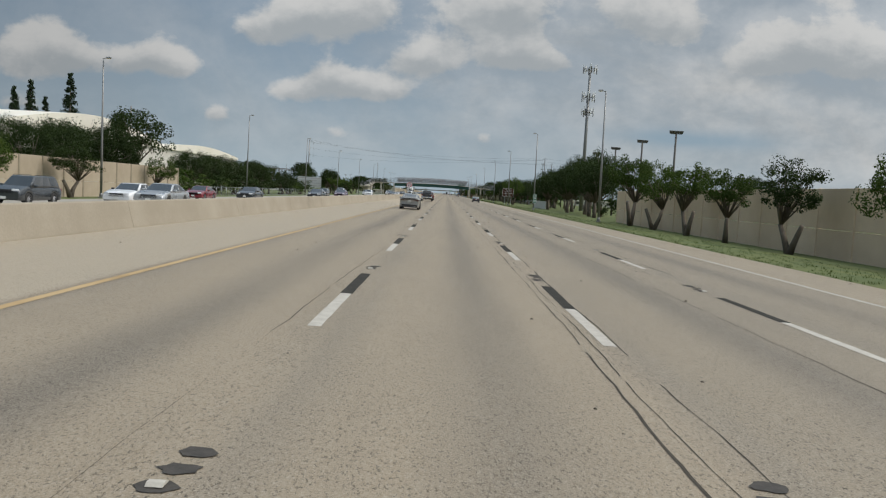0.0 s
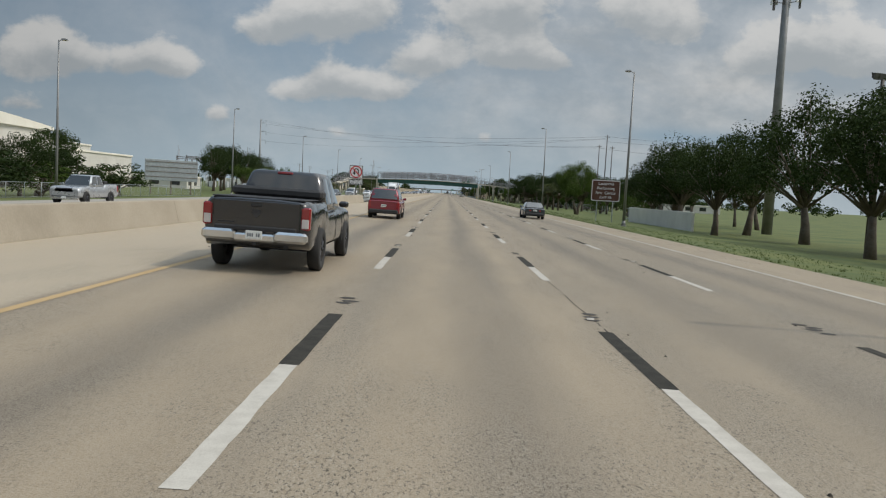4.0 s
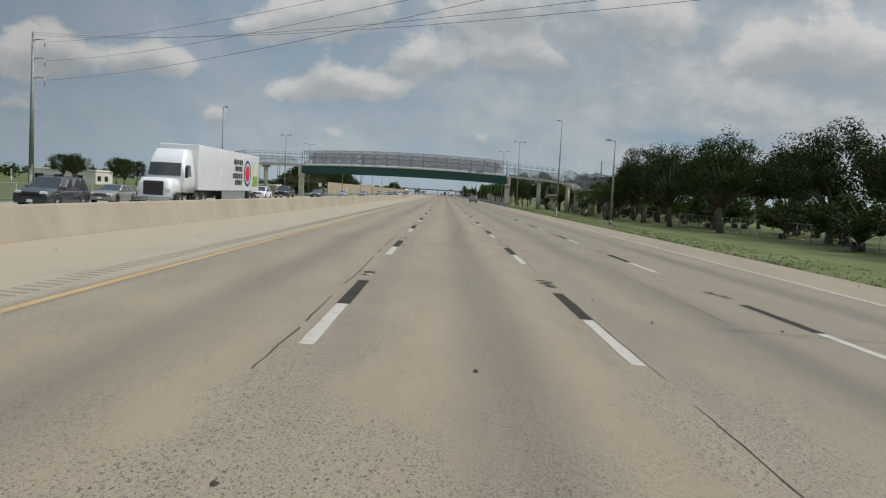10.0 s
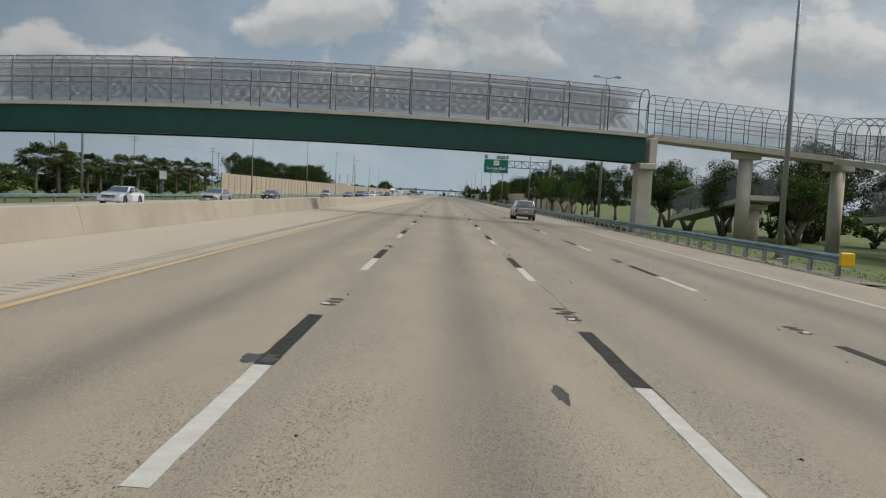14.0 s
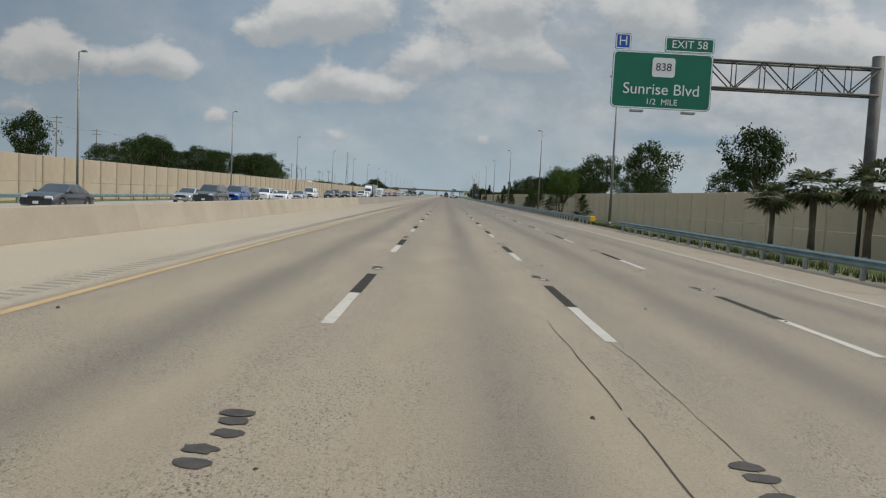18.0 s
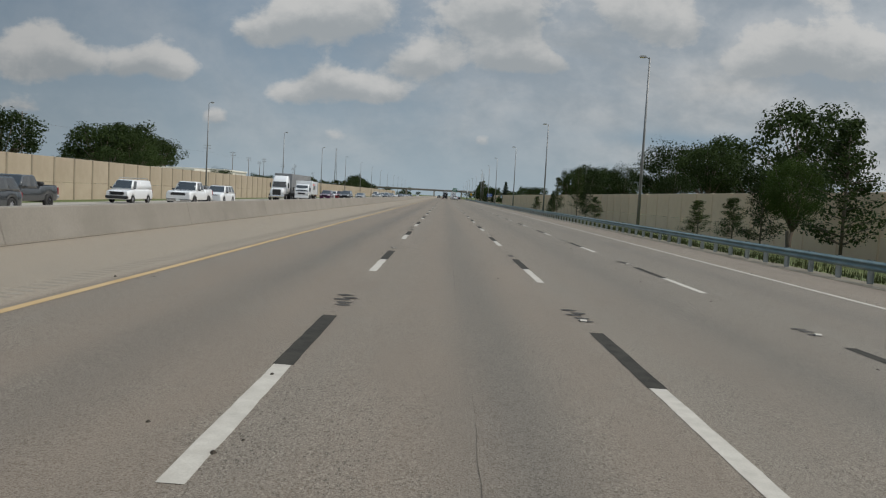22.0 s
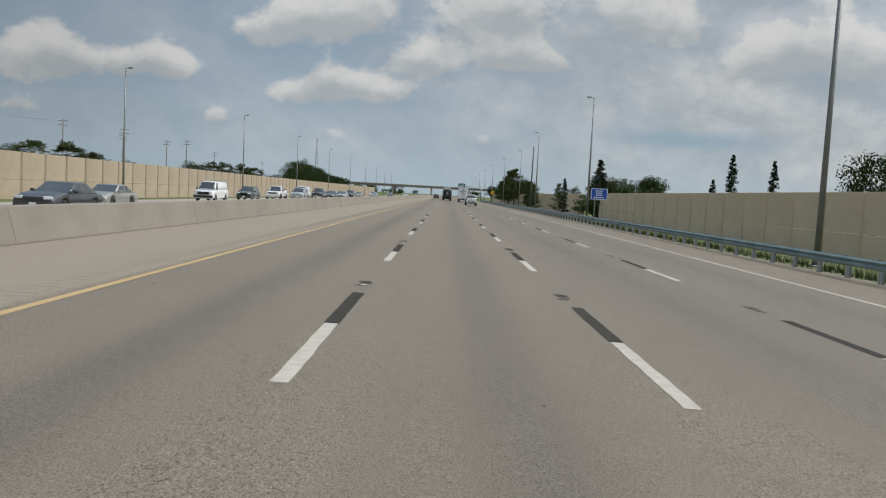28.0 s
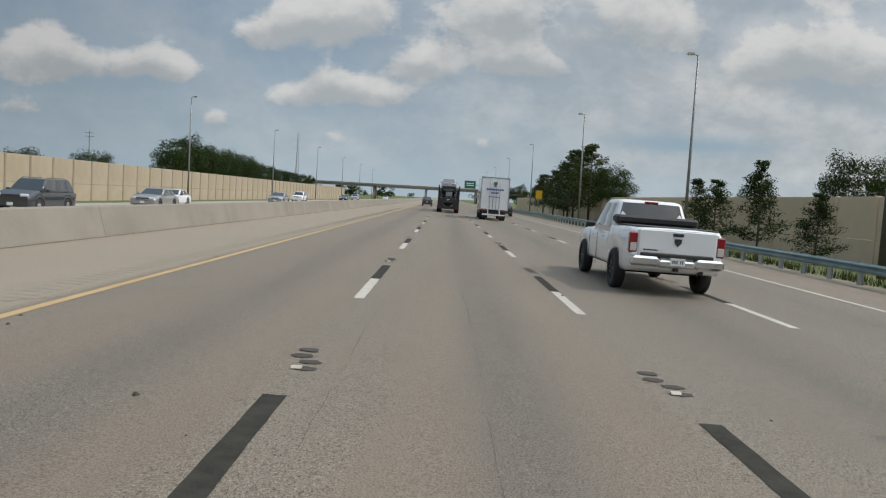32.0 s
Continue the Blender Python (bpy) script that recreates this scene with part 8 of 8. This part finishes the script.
put(fastback("grey metallic sedan with slim red tail lights and tinted glass"), -3.66, 72.75)
put(pickup("black", "black pickup truck with chrome rear bumper"), -3.9, 144.0)
put(suv("red", "dark red sport utility car"), -4.0, 173.0)
put(sedan("dark", "dark grey sedan in the outer lane"), 7.3, 196.0)
put(suv("grey", "grey sport utility car in the outer lane"), 7.0, 513.0)
put(pickup("white", "white pickup truck with chrome bumper and black bed cover"), 4.45, 1040.3).scale = (1.035, 1.035, 1.05)
put(box_truck("white box truck with blue writing bars on its doors"), 4.05, 1096.6)
put(car_carrier("black two-deck car carrier loaded with cars"), -0.1, 1121.0)
put(suv("dark", "dark sport utility car in the outer lane"), 7.4, 1122.0)
put(suv("dark", "dark sport utility car in the inner lane"), -3.8, 1165.0)
load = sedan("silver", "silver sedan on the upper deck of the carrier")
load.matrix_basis = pose(-0.1, 1114.9, 2.66)
load = suv("black", "black sport utility car on the lower deck of the carrier")
load.matrix_basis = pose(-0.1, 1114.8, 0.84)

FULL = False
MAKERS = {"sedan": sedan, "suv": suv, "pickup": pickup, "van": van}
LOOKS = {"sedan": "sedan", "suv": "sport utility car", "pickup": "pickup truck", "van": "cargo van with roof rack"}
first_of = {}


def oncoming(kind, coat, x, y):
    m = pose(x, y, zroad(x), 0, 0, 180)
    if (kind, coat) in first_of:
        return copy_thing(first_of[kind, coat], m)
    ob = MAKERS[kind](coat, coat.replace("dark", "dark grey") + " " + LOOKS[kind] + " on the opposite carriageway")
    ob["group"] = "oncoming traffic"
    ob.matrix_basis = m
    first_of[kind, coat] = ob
    return ob


A, B, C, D = -17.7, -21.3, -25.0, -28.7
for kind, coat, x, y in (("suv", "dark", C, 45), ("sedan", "white", B, 51), ("sedan", "silver", A, 47), ("sedan", "red", C, 77), ("sedan", "dark", B, 82), ("sedan", "dark", A, 103), ("pickup", "silver", C, 179),
                         ("sedan", "purple", A, 127), ("suv", "dark", C, 154), ("suv", "white", B, 208), ("suv", "white", C, 236), ("sedan", "dark", A, 243), ("pickup", "white", C, 325), ("suv", "silver", B, 293),
                         ("sedan", "white", B, 327), ("sedan", "grey", C, 375), ("suv", "dark", B, 359), ("sedan", "beige", C, 384), ("suv", "white", C, 421), ("sedan", "dark", B, 444),
                         ("pickup", "dark", C, 436), ("sedan", "white", C, 503), ("sedan", "grey", B, 515), ("sedan", "dark", C, 554), ("suv", "grey", C, 606), ("sedan", "silver", C, 646), ("sedan", "dark", B, 614)):
    oncoming(kind, coat, x, y)
for kind, coat, x, y in (("suv", "dark", C, 668), ("sedan", "silver", B, 682), ("suv", "dark", B, 641), ("suv", "blue", B, 649), ("suv", "white", C, 677), ("sedan", "white", B, 671), ("sedan", "white", D, 698),
                         ("suv", "dark", C, 735), ("suv", "dark", B, 734), ("van", "white", C, 712), ("pickup", "dark", C, 744), ("pickup", "white", B, 763), ("van", "white", D, 769), ("suv", "dark", C, 776), ("suv", "white", B, 771),
                         ("sedan", "grey", C, 784), ("suv", "white", C, 870), ("suv", "purple", B, 836), ("suv", "black", A, 835), ("suv", "red", B, 855), ("sedan", "grey", A, 858), ("sedan", "dark", A, 927), ("sedan", "grey", B, 940)):
    oncoming(kind, coat, x, y)
for kind, coat, x, y in (("pickup", "white", C, 1004), ("van", "white", C, 973), ("suv", "green", C, 988), ("sedan", "white", D, 1022), ("suv", "silver", B, 1002), ("van", "white", C, 1024), ("sedan", "dark", A, 1008), ("sedan", "silver", A, 1020),
                         ("pickup", "dark", C, 1041), ("suv", "dark", B, 1060), ("sedan", "grey", B, 1076), ("sedan", "white", C, 1090), ("sedan", "grey", B, 1117), ("suv", "white", C, 1150), ("sedan", "dark", B, 1180), ("suv", "silver", C, 1230), ("sedan", "white", B, 1290)):
    oncoming(kind, coat, x, y)
logo = semi("articulated lorry with coloured round emblem on its white trailer", COATS["white"])
logo.matrix_basis = pose(A, 373.8, zroad(A), 0, 0, 180)
q = MB()
q.disc((-1.312, -6.2, 2.55), (-1, 0, 0), 1.05, 32)
part("emblem", q, COATS["blue"], logo, "round blue emblem")
q = MB()
q.disc((-1.316, -6.2, 2.55), (-1, 0, 0), 0.80, 32)
part("emblem_ring", q, M_SIGNW, logo, "white ring in the emblem")
q = MB()
q.disc((-1.320, -6.2, 2.55), (-1, 0, 0), 0.68, 32)
part("emblem_disc", q, M_SIGNR, logo, "red disc in the emblem")
q = MB()
for z, y0, y1 in ((3.35, -2.2, -4.8), (2.85, -2.6, -4.7), (2.3, -2.0, -4.8), (1.8, -2.6, -4.6)):
    for i in range(5):
        a, b = y0 + (y1 - y0) * i / 5, y0 + (y1 - y0) * (i + 0.75) / 5
        q.face([(-1.314, a, z - 0.2), (-1.314, a, z + 0.2), (-1.314, b, z + 0.2), (-1.314, b, z - 0.2)])
part("lettering", q, M_BLK, logo)
q = MB()
q.box(-1.318, -1.304, -9.5, -7.9, 1.55, 2.35, 0.004)
part("green_label", q, surf("leaf_green_print", (0.16, 0.30, 0.03), (0.22, 0.36, 0.05), 1.0, 0.5, 0, 0.0, 10.0), logo, "leaf-green printed band")
q = MB()
q.box(-1.316, -1.304, -9.3, -8.1, 2.38, 3.45, 0.004)
part("cream_label", q, surf("cream_print", (0.55, 0.55, 0.36), (0.62, 0.60, 0.42), 1.0, 0.5, 0, 0.0, 10.0), logo, "cream printed panel")
flat = semi("articulated lorry with white long-nosed cab and a grey curtain-sided trailer", surf("grey_curtain", (0.15, 0.155, 0.16), (0.23, 0.235, 0.24), 1.0, 0.7, 0, 0.1, 10.0), "white")
flat.matrix_basis = pose(C, 822.5, zroad(C), 0, 0, 180)
small = box_truck("white cab-over delivery truck with red writing bars on its box", -3.4, 1.3, 2.95, False)
small.matrix_basis = pose(B, 815.3, zroad(B), 0, 0, 180)
for z, y0, y1, mat in ((2.45, 0.6, -1.0, M_SIGNR), (2.1, 0.3, -1.2, M_BLK), (1.85, 0.3, -1.3, M_BLK)):
    q = MB()
    for i in range(4):
        a, b = y0 + (y1 - y0) * i / 4, y0 + (y1 - y0) * (i + 0.75) / 4
        q.face([(-1.204, a, z - 0.12), (-1.204, a, z + 0.12), (-1.204, b, z + 0.12), (-1.204, b, z - 0.12)])
    part("lettering", q, mat, small)
